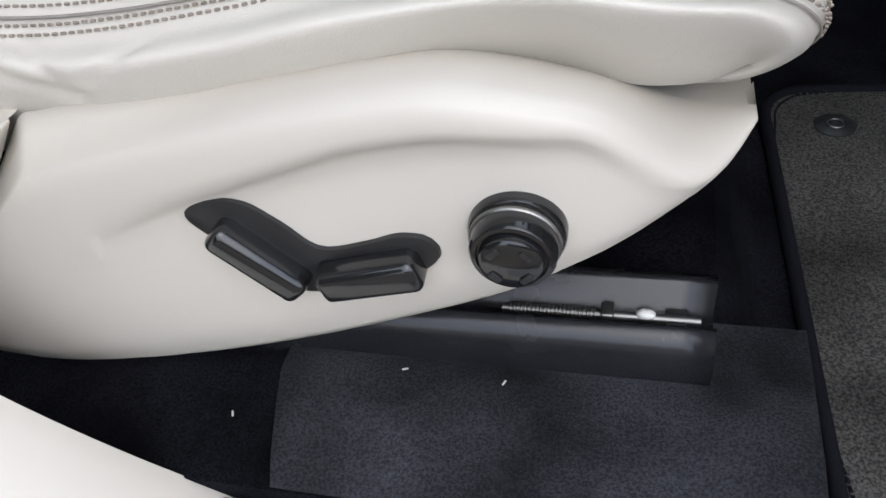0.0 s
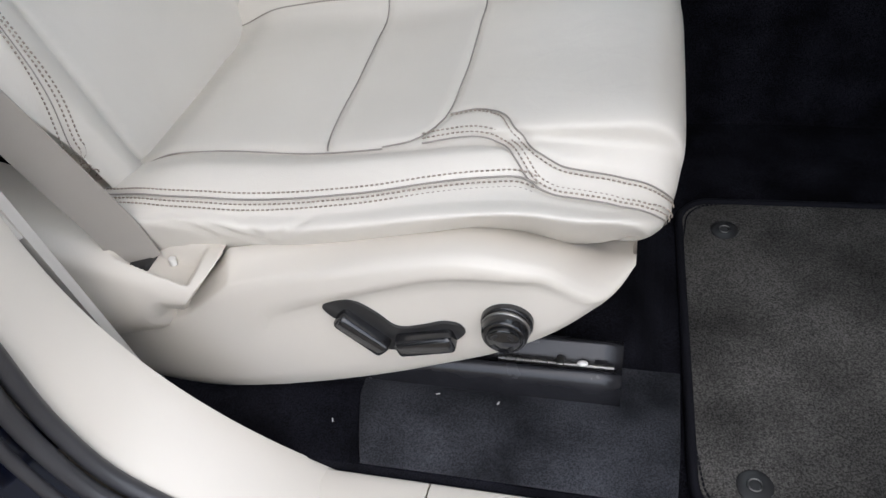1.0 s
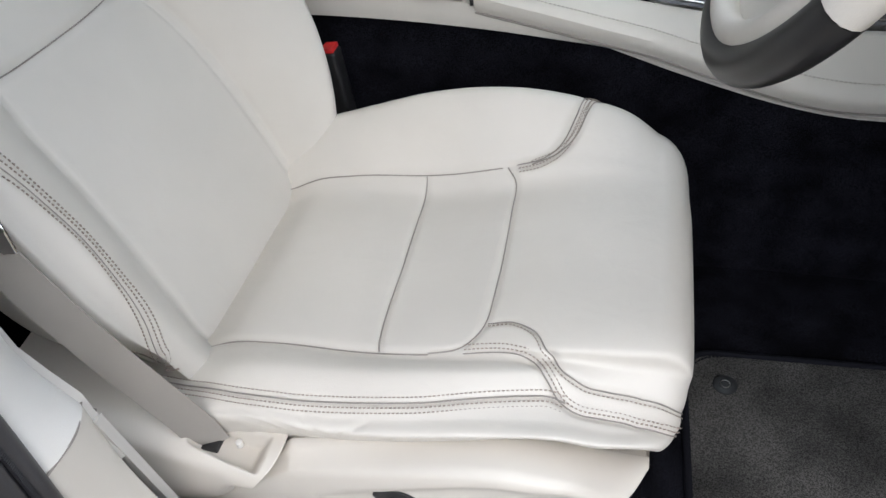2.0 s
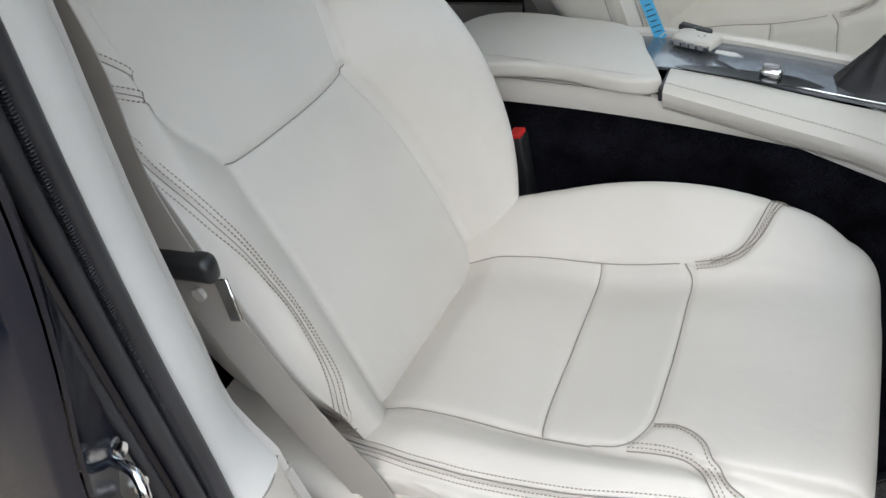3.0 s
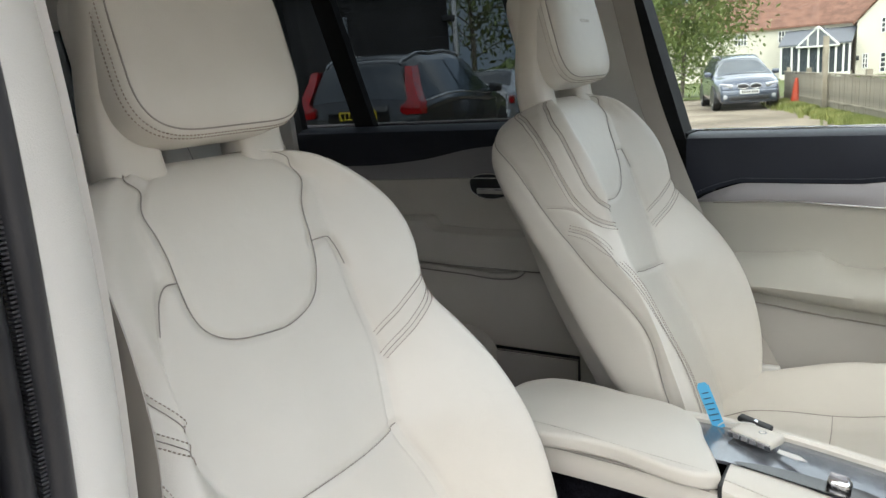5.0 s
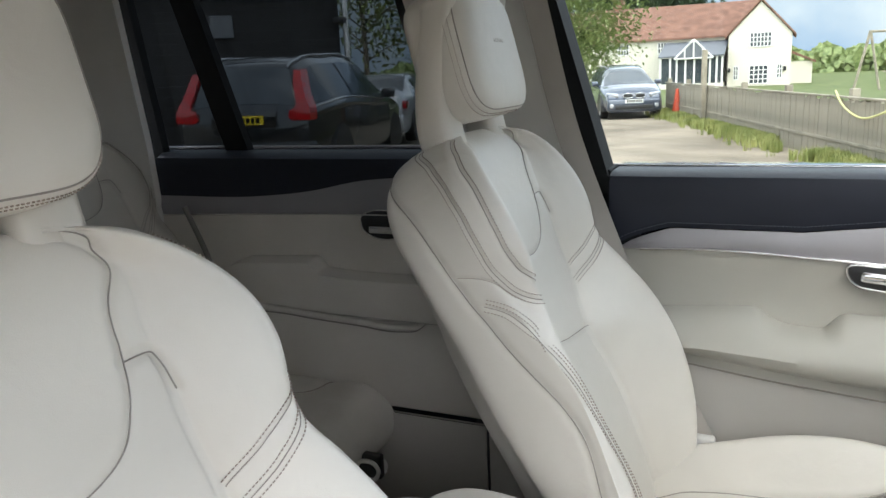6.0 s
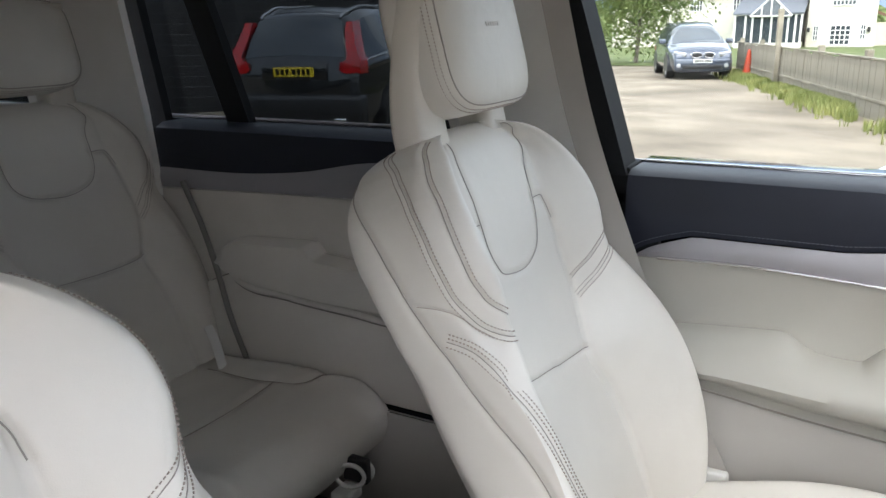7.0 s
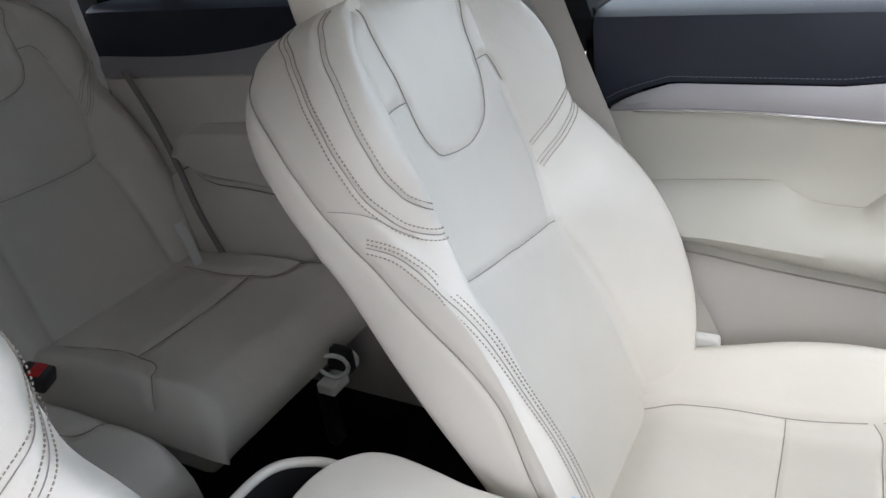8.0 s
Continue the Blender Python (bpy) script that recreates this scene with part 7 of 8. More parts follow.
def road_car(name, label, L, W, H, paint, m, roof, belt, fronts, plate, tail=True):
    """A parked car, x forwards, on its wheels. roof and belt: key curves of height along its length; fronts: x of windscreen foot and top, rear window top and foot."""
    c = thing(name, label, "car", "parked cars")
    c.matrix_world = m
    rear, nose = -L / 2, L / 2
    xr, zr = roof
    xb, zb = belt
    def sec(x, k):
        f = np.clip(np.abs(x) / (L / 2), 0, 1)
        ww = W / 2 * (1 - 0.16 * f**5)
        r, b = key(x, xr, zr), key(x, xb, zb)
        gh = np.clip((r - b) / 0.45, 0, 1)
        wr = ww * (0.94 - 0.24 * gh)
        end = np.clip((f - 0.94) / 0.06, 0, 1)
        half = [(0 * x, r), (0.55 * wr, r - 0.012), (0.94 * wr, r - 0.03 - 0.05 * gh), (ww * 0.975, b), (ww, b - 0.13), (ww * 1.0, 0.50), (ww * 0.985, 0.36), (ww * 0.90, 0.22)]
        ctrl = np.stack([np.stack([u + 0 * x for u in h], -1) for h in half])
        p = catmull(ctrl, np.abs(k))
        z = p[..., 1] - end**2 * np.clip(p[..., 1] - 0.55, 0, None) * 0.25
        return np.stack([x + 0 * k, p[..., 0] * np.sign(k), z], -1)
    xs = np.linspace(rear, nose, 90)
    ks = np.linspace(-7, 7, 71)
    P = sec(np.repeat(xs[:, None], 71, 1), np.repeat(ks[None], 90, 0))
    n = 71
    faces = [tuple(q) for q in grid_faces(90, 71)] + [tuple(range(n)), tuple(range(89 * n + n - 1, 89 * n - 1, -1))]
    link("body", P.reshape(-1, 3), faces, paint, c, "painted body shell")
    def patch(pname, x0, x1, k0, k1, mat, out=0.006, lab="", nx=16, nk=12):
        q = sec(np.repeat(np.linspace(x0, x1, nx)[:, None], nk, 1), np.repeat(np.linspace(k0, k1, nk)[None], nx, 0))
        nn = normals(q)
        flip = np.sign((nn * (q - np.array([0, 0, 0.5]))).sum(2, keepdims=True))
        return thick_sheet(pname, q + nn * flip * out, 0.003, mat, c, lab)
    wf, wt, bt, bf = fronts
    patch("windscreen", wt, wf, -2.1, 2.1, DARK_PANE, 0.008, "dark windscreen")
    patch("rear_window", bf, bt, -1.9, 1.9, DARK_PANE, 0.008, "dark rear window")
    mid = 0.5 * (wf + bf)
    for g in (-1, 1):
        for a, b in ((bt - 0.05, mid - 0.35), (mid - 0.29, mid + 0.42), (mid + 0.48, wt + 0.25)):
            if b > a:
                patch("side_window", a, b, g * 2.12, g * 2.9, DARK_PANE, 0.006, "dark side window", 10, 6)
        tubes("window_trim", [sec(np.linspace(bt - 0.2, wt + 0.35, 40), np.full(40, g * 2.98)) + np.array([0, g * 0.008, 0])], 0.012, CHROME, c, "bright window trim")
        part("door_mirror", moved(bevel_box((-0.06, -0.10, -0.07), (0.06, 0.10, 0.07), 0.03, 3), Matrix.Translation((wt + 0.38, g * (W / 2 + 0.06), key(wt, xb, zb) + 0.07))), paint, c, "door mirror")
        tubes("roof_rail", [sec(np.linspace(bt, wt - 0.1, 30), np.full(30, g * 1.75)) + np.array([0, 0, 0.025])], 0.015, ALLOY, c, "silver roof rail", 8)
        for x in (-L * 0.305, L * 0.305):
            w = part("wheel", lathe([(0.335, -0.11), (0.345, -0.09), (0.345, 0.09), (0.335, 0.11), (0.24, 0.115)], "y", 36, (x, g * (W / 2 - 0.125), 0.345)), TYRE, c, "black tyre")
            part("rim", lathe([(0.235, 0.02), (0.235, 0.118 if g > 0 else 0.02), (0.21, 0.112), (0.05, 0.10), (0.03, 0.112)], "y", 30, (x, g * (W / 2 - 0.125) if g > 0 else g * (W / 2 - 0.125) - 0.132, 0.345)), ALLOY, w, "silver alloy rim")
            arch = [(x + 0.40 * math.cos(t), g * (W / 2 + 0.003), 0.345 + 0.40 * math.sin(t)) for t in np.linspace(0, math.pi, 30)]
            part("wheel_arch", prism([(p[0], p[2]) for p in arch] + [(x - 0.40, 0.22), (x + 0.40, 0.22)], "y", g * (W / 2 - 0.24), g * (W / 2 + 0.002)), SATIN_BLACK, c, "dark wheel arch")
    # both ends
    part("front_bumper", bevel_box((nose - 0.16, -W * 0.43, 0.24), (nose + 0.05, W * 0.43, 0.60), 0.07, 4), paint, c, "front bumper")
    part("lower_grille", bevel_box((nose + 0.03, -W * 0.30, 0.30), (nose + 0.062, W * 0.30, 0.42), 0.015, 2), SATIN_BLACK, c, "black lower grille")
    for g in (-1, 1):
        part("kidney_grille", bevel_box((nose - 0.02, g * 0.17 - 0.145, 0.62), (nose + 0.045, g * 0.17 + 0.145, 0.75), 0.03, 3), SATIN_BLACK, c, "dark grille opening")
        tubes("grille_rim", [spline([(nose + 0.046, g * 0.17 + 0.15 * math.cos(t), 0.685 + 0.07 * math.sin(t)) for t in np.linspace(0, 6.0, 9)], 40, closed=True)], 0.010, CHROME, c, "chrome grille rim")
        part("headlamp", moved(bevel_box((-0.13, -0.19, -0.055), (0.04, 0.19, 0.055), 0.03, 3), Matrix.Translation((nose - 0.06, g * W * 0.345, 0.715)) @ Matrix.Rotation(g * 0.45, 4, "Z") @ Matrix.Rotation(g * 0.12, 4, "X")), LAMP_CLEAR, c, "clear headlamp")
        part("fog_lamp", lathe([(0.06, nose + 0.02), (0.06, nose + 0.058), (0.03, nose + 0.062)], "x", 20, (0, g * W * 0.36, 0.40)), LAMP_CLEAR, c, "round fog lamp")
    part("front_plate", bevel_box((nose + 0.048, -0.26, 0.47), (nose + 0.07, 0.26, 0.58), 0.004, 1), PLATE_WHITE, c, "white number plate with plain bars")
    for k in range(7):
        y = -0.19 + 0.062 * k + (0.02 if k > 3 else 0)
        part("plate_bar", bevel_box((nose + 0.069, y - 0.02, 0.492), (nose + 0.072, y + 0.02, 0.558), 0), GLOSS_BLACK, c)
    part("rear_bumper", bevel_box((rear - 0.06, -W * 0.45, 0.25), (rear + 0.18, W * 0.45, 0.62), 0.07, 4), paint if not tail else SATIN_BLACK, c, "rear bumper")
    part("tailgate_plinth", bevel_box((rear - 0.022, -0.42, 0.78), (rear + 0.05, 0.42, 0.98), 0.02, 2), paint, c, "number plate recess")
    part("rear_plate", bevel_box((rear - 0.034, -0.26, 0.82), (rear - 0.018, 0.26, 0.93), 0.004, 1), plate, c, "number plate with plain bars")
    for k in range(7):
        y = -0.19 + 0.062 * k + (0.02 if k > 3 else 0)
        part("plate_bar", bevel_box((rear - 0.037, y - 0.02, 0.843), (rear - 0.034, y + 0.02, 0.907), 0), GLOSS_BLACK, c)
    for g in (-1, 1):
        if tail:
            zz = np.array([0.86, 0.90, 0.98, 1.01, 1.05, 1.15, 1.25, 1.35, 1.44])
            xe = np.interp(zz, zr[:4], xr[:4])
            wo = W / 2 * np.interp(zz, (0.86, 1.0, 1.10, 1.25, 1.44), (0.86, 0.855, 0.80, 0.745, 0.69))
            wi = wo - np.array([0.20, 0.24, 0.22, 0.15, 0.11, 0.095, 0.085, 0.075, 0.05])
            bm = bmesh.new()
            rings = [[bm.verts.new(p) for p in ((x - 0.022, g * b, z), (x - 0.030, g * (a + 0.03), z), (x + 0.005, g * (a + 0.035), z), (x + 0.17, g * (a + 0.05), z), (x + 0.17, g * b, z))] for x, a, b, z in zip(xe, wo, wi, zz)]
            for lo, hi in zip(rings, rings[1:]):
                for q in range(5):
                    bm.faces.new((lo[q], lo[(q + 1) % 5], hi[(q + 1) % 5], hi[q]))
            bm.faces.new(rings[0])
            bm.faces.new(rings[-1])
        else:
            bm = prism([(g * W * 0.47, 0.72), (g * W * 0.28, 0.76), (g * W * 0.28, 0.86), (g * W * 0.47, 0.88)], "x", rear - 0.02, rear + 0.20, 0.012)
            for v in bm.verts:
                v.co.x += 0.10
        part("tail_lamp", bm, LAMP_RED, c, "tall red tail lamp" if tail else "red tail lamp")
        part("exhaust", bevel_box((rear - 0.075, g * W * 0.30 - 0.08, 0.30), (rear - 0.03, g * W * 0.30 + 0.08, 0.345), 0.015, 2), CHROME, c, "chrome exhaust trim")
    return c


def heading(x, y, deg, z=GZ):
    return Matrix.Translation((x, y, z)) @ Matrix.Rotation(radians(deg), 4, "Z")


SUV_ROOF = ((-2.35, -2.31, -2.12, -1.85, -1.0, 0.0, 0.5, 1.25, 2.0, 2.35), (0.98, 1.10, 1.46, 1.57, 1.64, 1.64, 1.56, 1.10, 1.00, 0.86))
SUV_BELT = ((-2.35, -1.5, 0.5, 1.3, 2.35), (0.98, 1.06, 1.00, 0.96, 0.80))
road_car("suv", "charcoal estate SUV with tall red tail lamps by the black barn", 4.69, 1.90, 1.66, PAINT_CHARCOAL, heading(-6.20, 9.40, 104, -0.26), SUV_ROOF, SUV_BELT, (1.25, 0.42, -2.09, -2.30), PLATE_YELLOW)
MPV_ROOF = ((-2.17, -2.05, -1.75, -0.9, 0.0, 0.45, 1.35, 2.0, 2.17), (0.95, 1.15, 1.46, 1.55, 1.54, 1.46, 1.02, 0.86, 0.74))
MPV_BELT = ((-2.17, -1.0, 0.5, 1.35, 2.17), (0.96, 1.00, 0.96, 0.90, 0.70))
road_car("hatchback", "blue grey compact car parked on the gravel drive", 4.34, 1.80, 1.55, PAINT_GREY_BLUE, heading(-4.62, 24.9, -70), MPV_ROOF, MPV_BELT, (1.35, 0.40, -1.72, -2.03), PLATE_YELLOW, False)
SALOON_ROOF = ((-2.3, -2.2, -1.75, -1.0, 0.0, 0.4, 1.1, 2.0, 2.3), (0.80, 1.02, 1.10, 1.40, 1.42, 1.36, 0.98, 0.84, 0.68))
SALOON_BELT = ((-2.3, -1.5, 0.5, 1.1, 2.3), (0.90, 0.98, 0.92, 0.88, 0.66))
road_car("saloon", "silver saloon car parked ahead of the SUV", 4.6, 1.80, 1.42, PAINT_SILVER, heading(-8.2, 15.8, 104, -0.33), SALOON_ROOF, SALOON_BELT, (1.1, 0.35, -0.98, -1.72), PLATE_YELLOW, False)
road_car("saloon", "white saloon car parked beside the passenger door", 4.6, 1.80, 1.42, PAINT_WHITE, heading(2.75, 4.35, 178), SALOON_ROOF, SALOON_BELT, (1.1, 0.35, -0.98, -1.72), PLATE_YELLOW, False)

cone = thing("traffic_cone", "faded red traffic cone by the fence", "cone")
part("cone_body", lathe([(0.17, 0.03), (0.15, 0.10), (0.11, 0.35), (0.08, 0.58), (0.04, 0.80), (0.03, 0.82)], "z", 24, (-2.75, 23.6, GZ)), CONE_RED, cone)
part("cone_base", moved(bevel_box((-0.22, -0.22, 0), (0.22, 0.22, 0.035), 0.01), Matrix.Translation((-2.75, 23.6, GZ))), CONE_RED, cone)


# black weatherboarded barn behind the cars
def barn():
    b = thing("barn", "black weatherboarded barn with a pitched roof", "barn")
    ax = np.array([0.80, 0.60])
    ax = ax / np.linalg.norm(ax)
    ang = math.atan2(ax[1], ax[0])
    m = Matrix.Translation((-7.52, 12.53, GZ)) @ Matrix.Rotation(ang, 4, "Z")
    part("wall", moved(bevel_box((-9.0, 0.0, 0.0), (0.0, 5.0, 3.3), 0.0), m), BARN_WOOD, b)
    board = part("weatherboard", bevel_box((-9.02, -0.035, 0.0), (0.02, 0.0, 0.205), 0.006, 1), BARN_WOOD, b, smooth=False)
    board.matrix_local = m @ Matrix.Translation((0, -0.002, 0.05)) @ Matrix.Rotation(0.10, 4, "X")
    for k in range(1, 17):
        o2 = new("weatherboard", board.data)
        o2.parent = b
        o2.matrix_local = m @ Matrix.Translation((0, -0.002, 0.05 + 0.185 * k)) @ Matrix.Rotation(0.10, 4, "X")
    part("roof", moved(prism([(-0.3, 3.2), (2.5, 5.6), (5.3, 3.2), (5.3, 3.35), (2.5, 5.78), (-0.3, 3.35)], "x", -9.2, 0.25), m), SLATE, b, "dark slate roof")
    part("gable", moved(prism([(0.0, 3.25), (2.5, 5.55), (5.0, 3.25)], "x", -0.12, 0.0), m), BARN_WOOD, b)
    part("wall_lamp", moved(bevel_box((-2.3, -0.12, 2.35), (-1.9, -0.03, 2.75), 0.02), m), SLATE, b, "grey box on the wall")


barn()
pole = thing("drain_pole", "grey steel pole with a security lamp", "pole")
tubes("pole_tube", [[(-7.28, 12.42, GZ), (-7.28, 12.42, 4.2)]], 0.055, ALLOY, pole, "", 14)
part("pole_lamp", moved(bevel_box((-0.12, -0.08, -0.06), (0.12, 0.08, 0.06), 0.02), Matrix.Translation((-7.36, 12.35, 2.1))), SATIN_BLACK, pole, "black lamp head")


def tree(name, label, x, y, h, r, leaves, mat, trunk_r=0.14, low=0.25, seed=1, narrow=1.0, size=0.16):
    rnd = random.Random(seed)
    t = thing(name, label, "tree", "trees")
    z0 = ground_z(x, y)
    paths = [(spline([(x, y, z0), (x + 0.1, y, z0 + h * 0.3), (x - 0.05, y + 0.1, z0 + h * 0.6), (x, y, z0 + h * 0.92)], 16), trunk_r)]
    clumps = []
    for k in range(26):
        f = low + (0.95 - low) * k / 25
        a = k * 2.4 + rnd.uniform(-0.4, 0.4)
        reach = r * (1 - 0.55 * abs(f - 0.5) * 1.6) * rnd.uniform(0.65, 1.05)
        b = np.array([x, y, z0 + h * f * 0.9])
        tip = b + np.array([math.cos(a) * reach, math.sin(a) * reach, h * 0.12 * rnd.uniform(0.2, 1.4)])
        paths.append((spline([b, (b + tip) / 2 + np.array([0, 0, h * 0.03]), tip], 8), trunk_r * 0.25))
        clumps += [tip, (b + tip) / 2 + rnd.uniform(-0.2, 0.2), 0.25 * b + 0.75 * tip]
    vs, fs, n = [], [], 0
    for p, rr in paths:
        v, f = tube_data(p, rr, 7)
        s = np.linspace(1, 0.35, len(p)).repeat(7)[:, None]
        v = p.repeat(7, 0) + (v - p.repeat(7, 0)) * s
        vs.append(v)
        fs.append(f + n)
        n += len(v)
    link("trunk", np.vstack(vs), np.vstack(fs), BARK, t, "trunk with limbs")
    lv, lf, n = [], [], 0
    for k in range(leaves):
        c = clumps[rnd.randrange(len(clumps))]
        s = r * 0.24
        p = np.array([rnd.gauss(c[0], s), rnd.gauss(c[1], s), rnd.gauss(c[2], s * 0.8)])
        u = np.array([rnd.gauss(0, 1), rnd.gauss(0, 1), rnd.gauss(0, 1)])
        u /= np.linalg.norm(u)
        w = np.cross(u, [0.3, 0.5, 0.8])
        q = size * rnd.uniform(0.6, 1.3)
        lv += [p - u * q, p + w * q * 0.5, p + u * q, p - w * q * 0.5]
        lf.append((n, n + 1, n + 2, n + 3))
        n += 4
    tagged(link("crown", lv, lf, mat, t, "crown of small leaves", smooth=False), kind="stuff")


tree("birch_tree", "light green young tree beside the drive", -8.6, 33.5, 6.2, 2.5, 13000, LEAF, 0.10, 0.15, 3, size=0.12)
tree("birch_tree", "light green tree by the drive", -14.5, 38, 7.0, 2.8, 9000, LEAF, 0.12, 0.15, 4, size=0.13)
tree("birch_tree", "thin pale tree beyond the yard", -13.5, 24.0, 7.5, 2.6, 2600, LEAF, 0.12, 0.3, 6)
tree("pine_tree", "tall dark tree behind the house", -14.5, 106, 15, 6.0, 6000, LEAF_DARK, 0.4, 0.2, 8, size=0.45)
tree("pine_tree", "tall dark tree behind the house", -22, 110, 14, 5.5, 5000, LEAF_DARK, 0.4, 0.2, 9, size=0.45)
# far hedges and woods
vs, fs, n = [], [], 0
rnd = random.Random(5)
for k in range(26000):
    t = rnd.random()
    x = -150 + 330 * t
    y = 150 + 14 * math.sin(t * 9) + rnd.gauss(0, 2)
    top = 4.0 + 3.5 * noise.noise(Vector((x * 0.06, 0, 2))) + 1.5 * noise.noise(Vector((x * 0.3, 0, 4)))
    z = -1.6 + rnd.random() ** 0.7 * max(1.0, top)
    q = rnd.uniform(0.4, 0.9)
    a = rnd.uniform(0, math.tau)
    vs += [(x - q * math.cos(a), y, z - q * math.sin(a)), (x + q * math.sin(a), y - 0.3, z - q * math.cos(a)), (x + q * math.cos(a), y, z + q * math.sin(a)), (x - q * math.sin(a), y + 0.3, z + q * math.cos(a))]
    fs.append((n, n + 1, n + 2, n + 3))
    n += 4
tagged(link("hedge", vs, fs, LEAF, smooth=False), "distant green hedge and woods", "hedge", kind="stuff")


SKY_CARD = bpy.data.materials.new("pale blue clouded sky")
SKY_CARD.use_nodes = True
sn, sl = SKY_CARD.node_tree.nodes, SKY_CARD.node_tree.links
glow, puff, tone, spot = sn.new("ShaderNodeEmission"), sn.new("ShaderNodeTexNoise"), sn.new("ShaderNodeValToRGB"), sn.new("ShaderNodeTexCoord")
sn.remove(sn["Principled BSDF"])
puff.inputs["Scale"].default_value, puff.inputs["Detail"].default_value = 0.012, 6
tone.color_ramp.elements[0].color, tone.color_ramp.elements[0].position = (0.155, 0.205, 0.275, 1), 0.40
tone.color_ramp.elements[1].color, tone.color_ramp.elements[1].position = (0.30, 0.32, 0.335, 1), 0.62
sl.new(spot.outputs["Object"], puff.inputs["Vector"])
sl.new(puff.outputs["Fac"], tone.inputs["Fac"])
sl.new(tone.outputs["Color"], glow.inputs["Color"])
sl.new(glow.outputs[0], sn["Material Output"].inputs["Surface"])
P = np.array([[(460 * math.sin(a), 460 * math.cos(a), z) for z in (-12, 20, 60, 110)] for a in np.linspace(-1.0, 0.5, 40)])
tagged(sheet("backdrop", P, SKY_CARD), "pale blue sky with soft white cloud", "backdrop", kind="structure")


# Unseen hedge, added to darken the door paint's reflection and low side light.
vs, fs, n = [], [], 0
rnd = random.Random(11)
for k in range(16000):
    x, d = rnd.uniform(-26, 12), rnd.gauss(0, 0.30)
    y = -2.9 if x < -1.0 else -9.5
    z = GZ + rnd.random() ** 0.8 * (2.1 + 0.5 * noise.noise(Vector((x * 0.5, 0, 7))))
    q, a = rnd.uniform(0.10, 0.24), rnd.uniform(0, math.tau)
    vs += [(x - q * math.cos(a), y + d, z - q * math.sin(a)), (x + q * math.sin(a), y + d + 0.1, z - q * math.cos(a)), (x + q * math.cos(a), y + d, z + q * math.sin(a)), (x - q * math.sin(a), y + d - 0.1, z + q * math.cos(a))]
    fs.append((n, n + 1, n + 2, n + 3))
    n += 4
tagged(link("hedge", vs, fs, LEAF_DARK, smooth=False), "dark hedge added out of view to darken reflections", "hedge", kind="stuff")


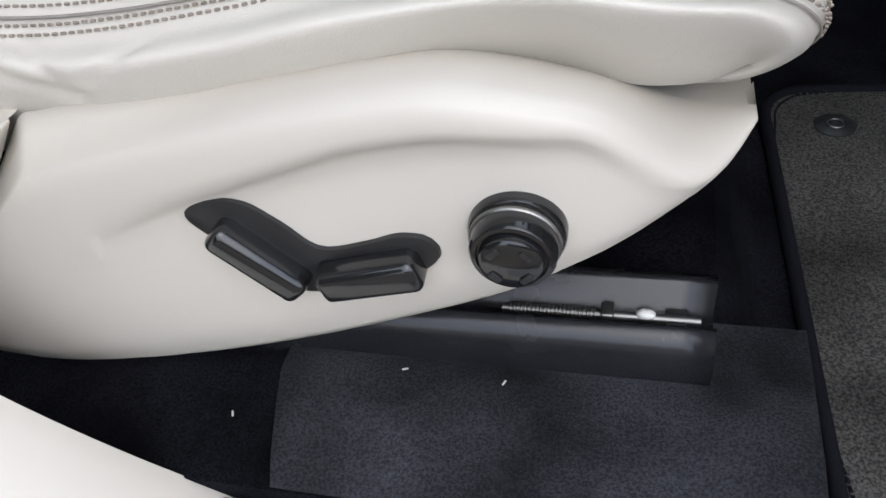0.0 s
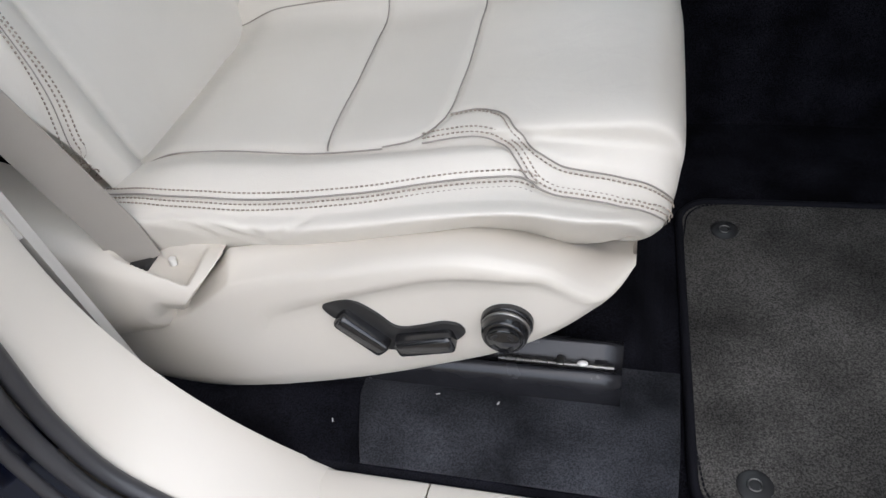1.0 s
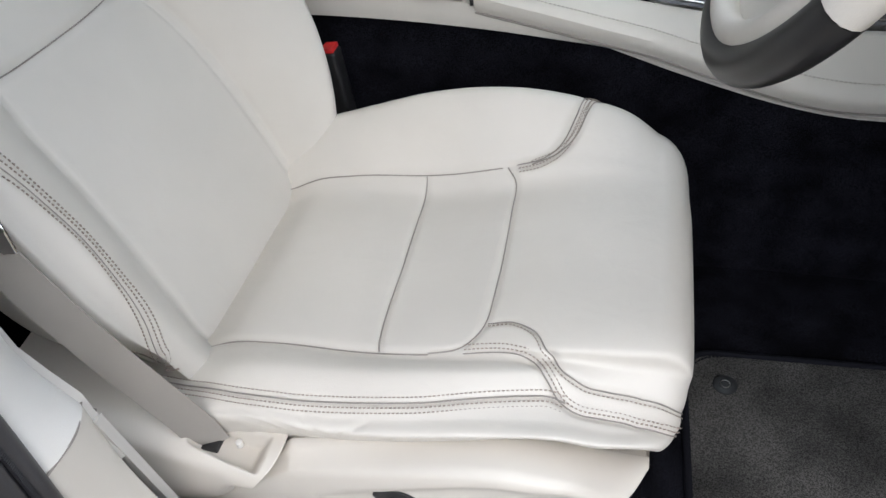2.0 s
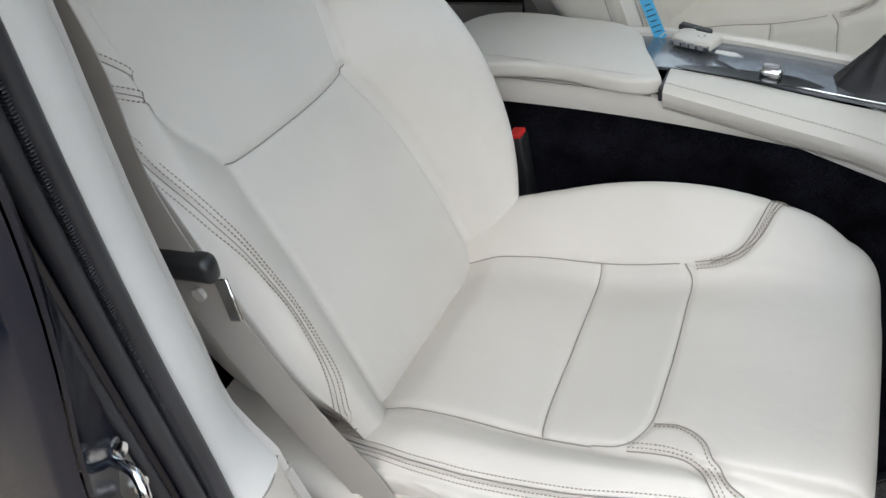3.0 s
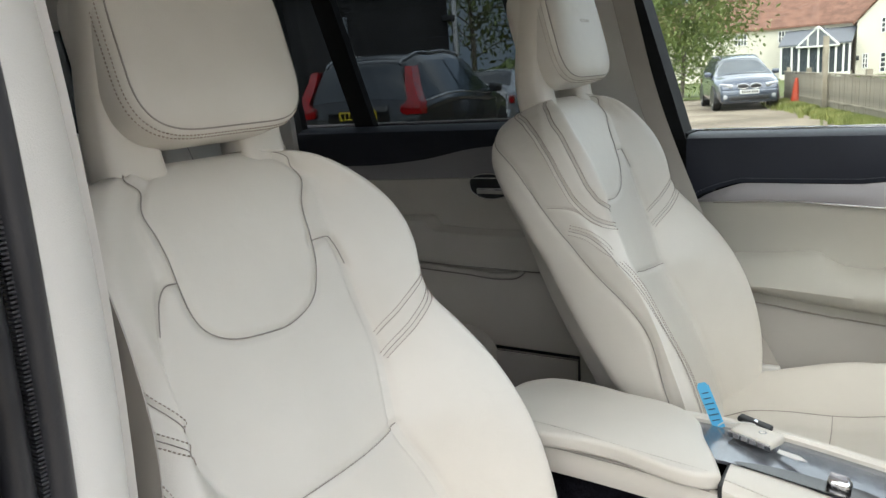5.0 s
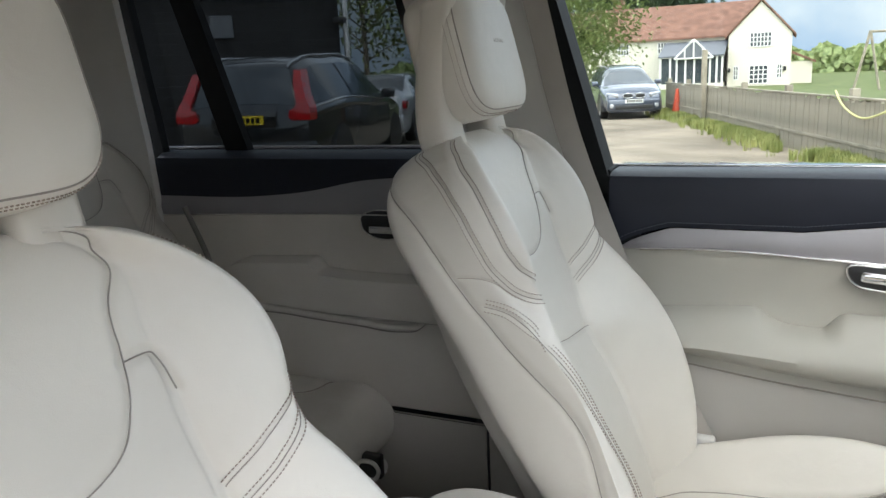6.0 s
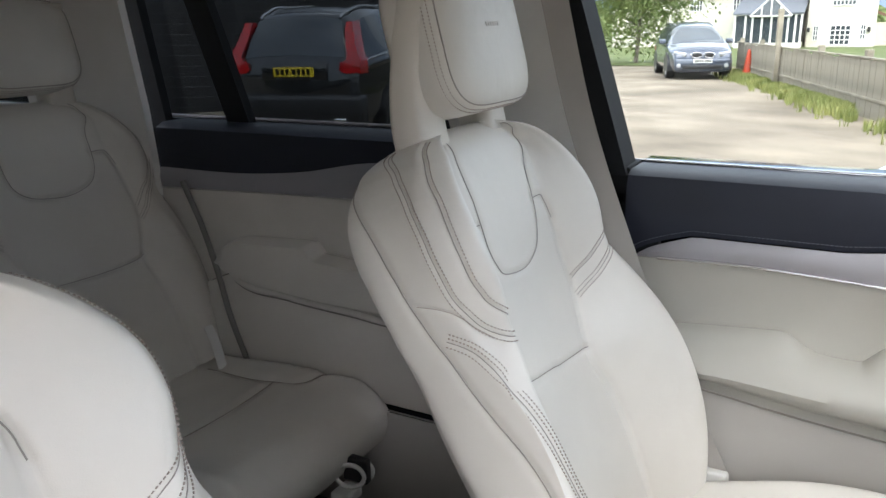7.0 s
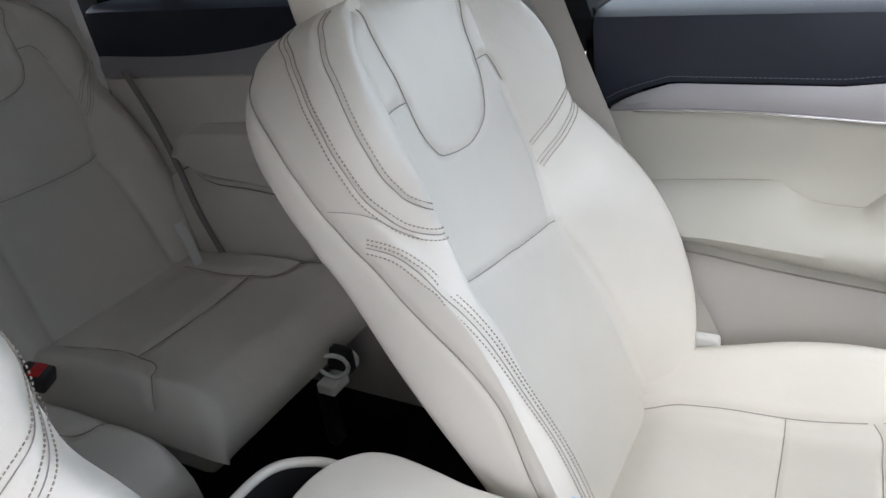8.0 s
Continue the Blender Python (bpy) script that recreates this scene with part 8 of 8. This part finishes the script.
def house():
    h = thing("house", "cream rendered house with red tiled roofs and a glazed porch", "house")
    y0, zb = 79.5, -1.75
    part("gable_wall", prism([(-5.30, zb), (0.20, zb), (0.20, 3.35), (-2.55, 6.3), (-5.30, 3.35)], "y", y0, y0 + 12.0), RENDER_WALL, h, "cream gable wing", False)
    for g in (-1, 1):
        a, b = ((-5.65, 3.05), (-2.55, 6.42)) if g < 0 else ((0.55, 3.05), (-2.55, 6.42))
        part("gable_roof", prism([a, b, (b[0], b[1] + 0.2), (a[0], a[1] + 0.2)], "y", y0 - 0.25, y0 + 12.2), ROOF_TILE, h, "red tiled roof slope", False)
    part("long_wall", bevel_box((-24.0, y0 + 2.2, zb), (-5.2, y0 + 8.6, 3.45), 0.0), RENDER_WALL, h, "cream long wing", False)
    part("long_roof", prism([(y0 + 1.75, 3.3), (y0 + 5.4, 6.6), (y0 + 9.0, 3.3), (y0 + 9.0, 3.5), (y0 + 5.4, 6.82), (y0 + 1.75, 3.5)], "x", -24.4, -2.5), ROOF_TILE, h, "long red tiled roof", False)
    ch = part("chimney", bevel_box((-17.2, y0 + 4.8, 5.6), (-16.2, y0 + 5.8, 8.0), 0.03), ROOF_TILE, h, "brick chimney")
    def window(x0, x1, z0, z1, y, nx, nz):
        w = part("window", bevel_box((x0, y - 0.06, z0), (x1, y + 0.05, z1), 0.0), DARK_PANE, h, "dark window pane with white bars", False)
        for k in range(nx + 1):
            xx = x0 + (x1 - x0) * k / nx
            part("bar", bevel_box((xx - 0.045, y - 0.10, z0 - 0.04), (xx + 0.045, y - 0.03, z1 + 0.04), 0.0), WHITE_PAINT, w, smooth=False)
        for k in range(nz + 1):
            zz = z0 + (z1 - z0) * k / nz
            part("bar", bevel_box((x0 - 0.04, y - 0.105, zz - 0.04), (x1 + 0.04, y - 0.028, zz + 0.04), 0.0), WHITE_PAINT, w, smooth=False)
    window(-3.40, -1.55, 2.25, 3.50, y0, 6, 3)
    window(-3.35, -1.75, -1.15, 0.50, y0, 4, 4)
    window(-4.75, -4.35, -0.75, 0.50, y0, 2, 3)
    window(-0.95, -0.55, -0.70, 0.55, y0, 2, 3)
    for x in (-15.6, -11.6, -8.6):
        window(x - 0.55, x + 0.55, 2.05, 3.10, y0 + 2.2, 4, 2)
    window(-15.4, -14.4, -0.8, 0.4, y0 + 2.2, 4, 2)
    for x in (-0.3, -5.15):
        part("wall_lantern", bevel_box((x - 0.12, y0 - 0.25, -0.05), (x + 0.12, y0, 0.35), 0.02), SATIN_BLACK, h, "black wall lantern")
    tubes("downpipe", [[(-5.32, y0 + 2.1, 3.3), (-5.32, y0 + 2.1, zb)]], 0.06, SATIN_BLACK, h)
    # glazed porch
    part("porch_roof", prism([(y0 - 2.6, 1.55), (y0 + 2.2, 2.95), (y0 + 2.2, 3.05), (y0 - 2.6, 1.70)], "x", -11.4, -5.45), SLATE, h, "slate porch roof", False)
    part("porch_base", bevel_box((-11.2, y0 - 2.4, zb), (-5.6, y0 + 2.2, -0.9), 0.0), RENDER_WALL, h, "low porch wall", False)
    part("porch_glass", bevel_box((-11.15, y0 - 2.3, -0.9), (-5.65, y0 + 2.1, 1.5), 0.0), DARK_PANE, h, "porch glazing", False)
    for x in (-11.2, -10.3, -9.7, -8.9, -8.1, -7.3, -6.7, -6.1, -5.62):
        part("porch_post", bevel_box((x - 0.08, y0 - 2.45, -1.2), (x + 0.08, y0 - 2.25, 1.6), 0.0), WHITE_PAINT, h, smooth=False)
    part("porch_gable_glass", prism([(-9.6, 1.5), (-6.7, 1.5), (-8.15, 3.0)], "y", y0 - 2.72, y0 - 0.2), SLATE, h, "glazed porch gable", False)
    for a, b in (((-9.9, 1.42), (-8.15, 3.12)), ((-6.4, 1.42), (-8.15, 3.12)), ((-9.9, 1.42), (-6.4, 1.42)), ((-8.15, 1.42), (-8.15, 3.1)), ((-8.95, 1.42), (-8.95, 2.3)), ((-7.35, 1.42), (-7.35, 2.3))):
        tubes("porch_rafter", [[(a[0], y0 - 2.8, a[1]), (b[0], y0 - 2.8, b[1])]], 0.085, WHITE_PAINT, h, "", 4)
    part("annex_wall", bevel_box((0.2, y0 + 4, zb), (2.1, y0 + 9, 0.7), 0.0), RENDER_WALL, h, "low side annex", False)
    part("annex_roof", prism([(0.1, 1.55), (2.4, 0.55), (2.4, 0.75), (0.1, 1.8)], "y", y0 + 3.7, y0 + 9.2), ROOF_TILE, h, "red annex roof", False)


house()

# timber play frame on the lawn
play = thing("play_frame", "grey timber swing frame with a small tower on the lawn", "play frame")
for a, b in (((4.2, 60, -1.4), (5.0, 60, 2.6)), ((5.8, 60, -1.4), (5.0, 60, 2.6)), ((11.5, 60, -1.4), (11.3, 60, 2.5)), ((5.0, 60, 2.55), (11.3, 60, 2.45)), ((11.3, 60, 2.4), (14, 60, 2.4))):
    tubes("timber", [[a, b]], 0.09, FENCE_WOOD, play, "", 8)
part("tower_roof", prism([(10.6, 2.5), (14.5, 2.5), (12.5, 4.2)], "y", 59, 61.5), FENCE_WOOD, play, "boarded tower roof", False)
part("tower_floor", bevel_box((10.9, 59, 0.6), (14.2, 61.5, 0.9), 0.02), FENCE_WOOD, play)
for x in (11.0, 14.0):
    tubes("tower_post", [[(x, 59.2, -1.4), (x, 59.2, 2.5)]], 0.09, FENCE_WOOD, play, "", 8)
tubes("swing_rope", [[(7.0, 60, 2.5), (7.0, 60, -0.6)]], 0.025, SATIN_BLACK, play)
tubes("swing_rope", [[(8.0, 60, 2.5), (8.0, 60, -0.6)]], 0.025, SATIN_BLACK, play)
part("swing_seat", bevel_box((6.9, 59.8, -0.7), (8.1, 60.2, -0.55), 0.03), SATIN_BLACK, play)
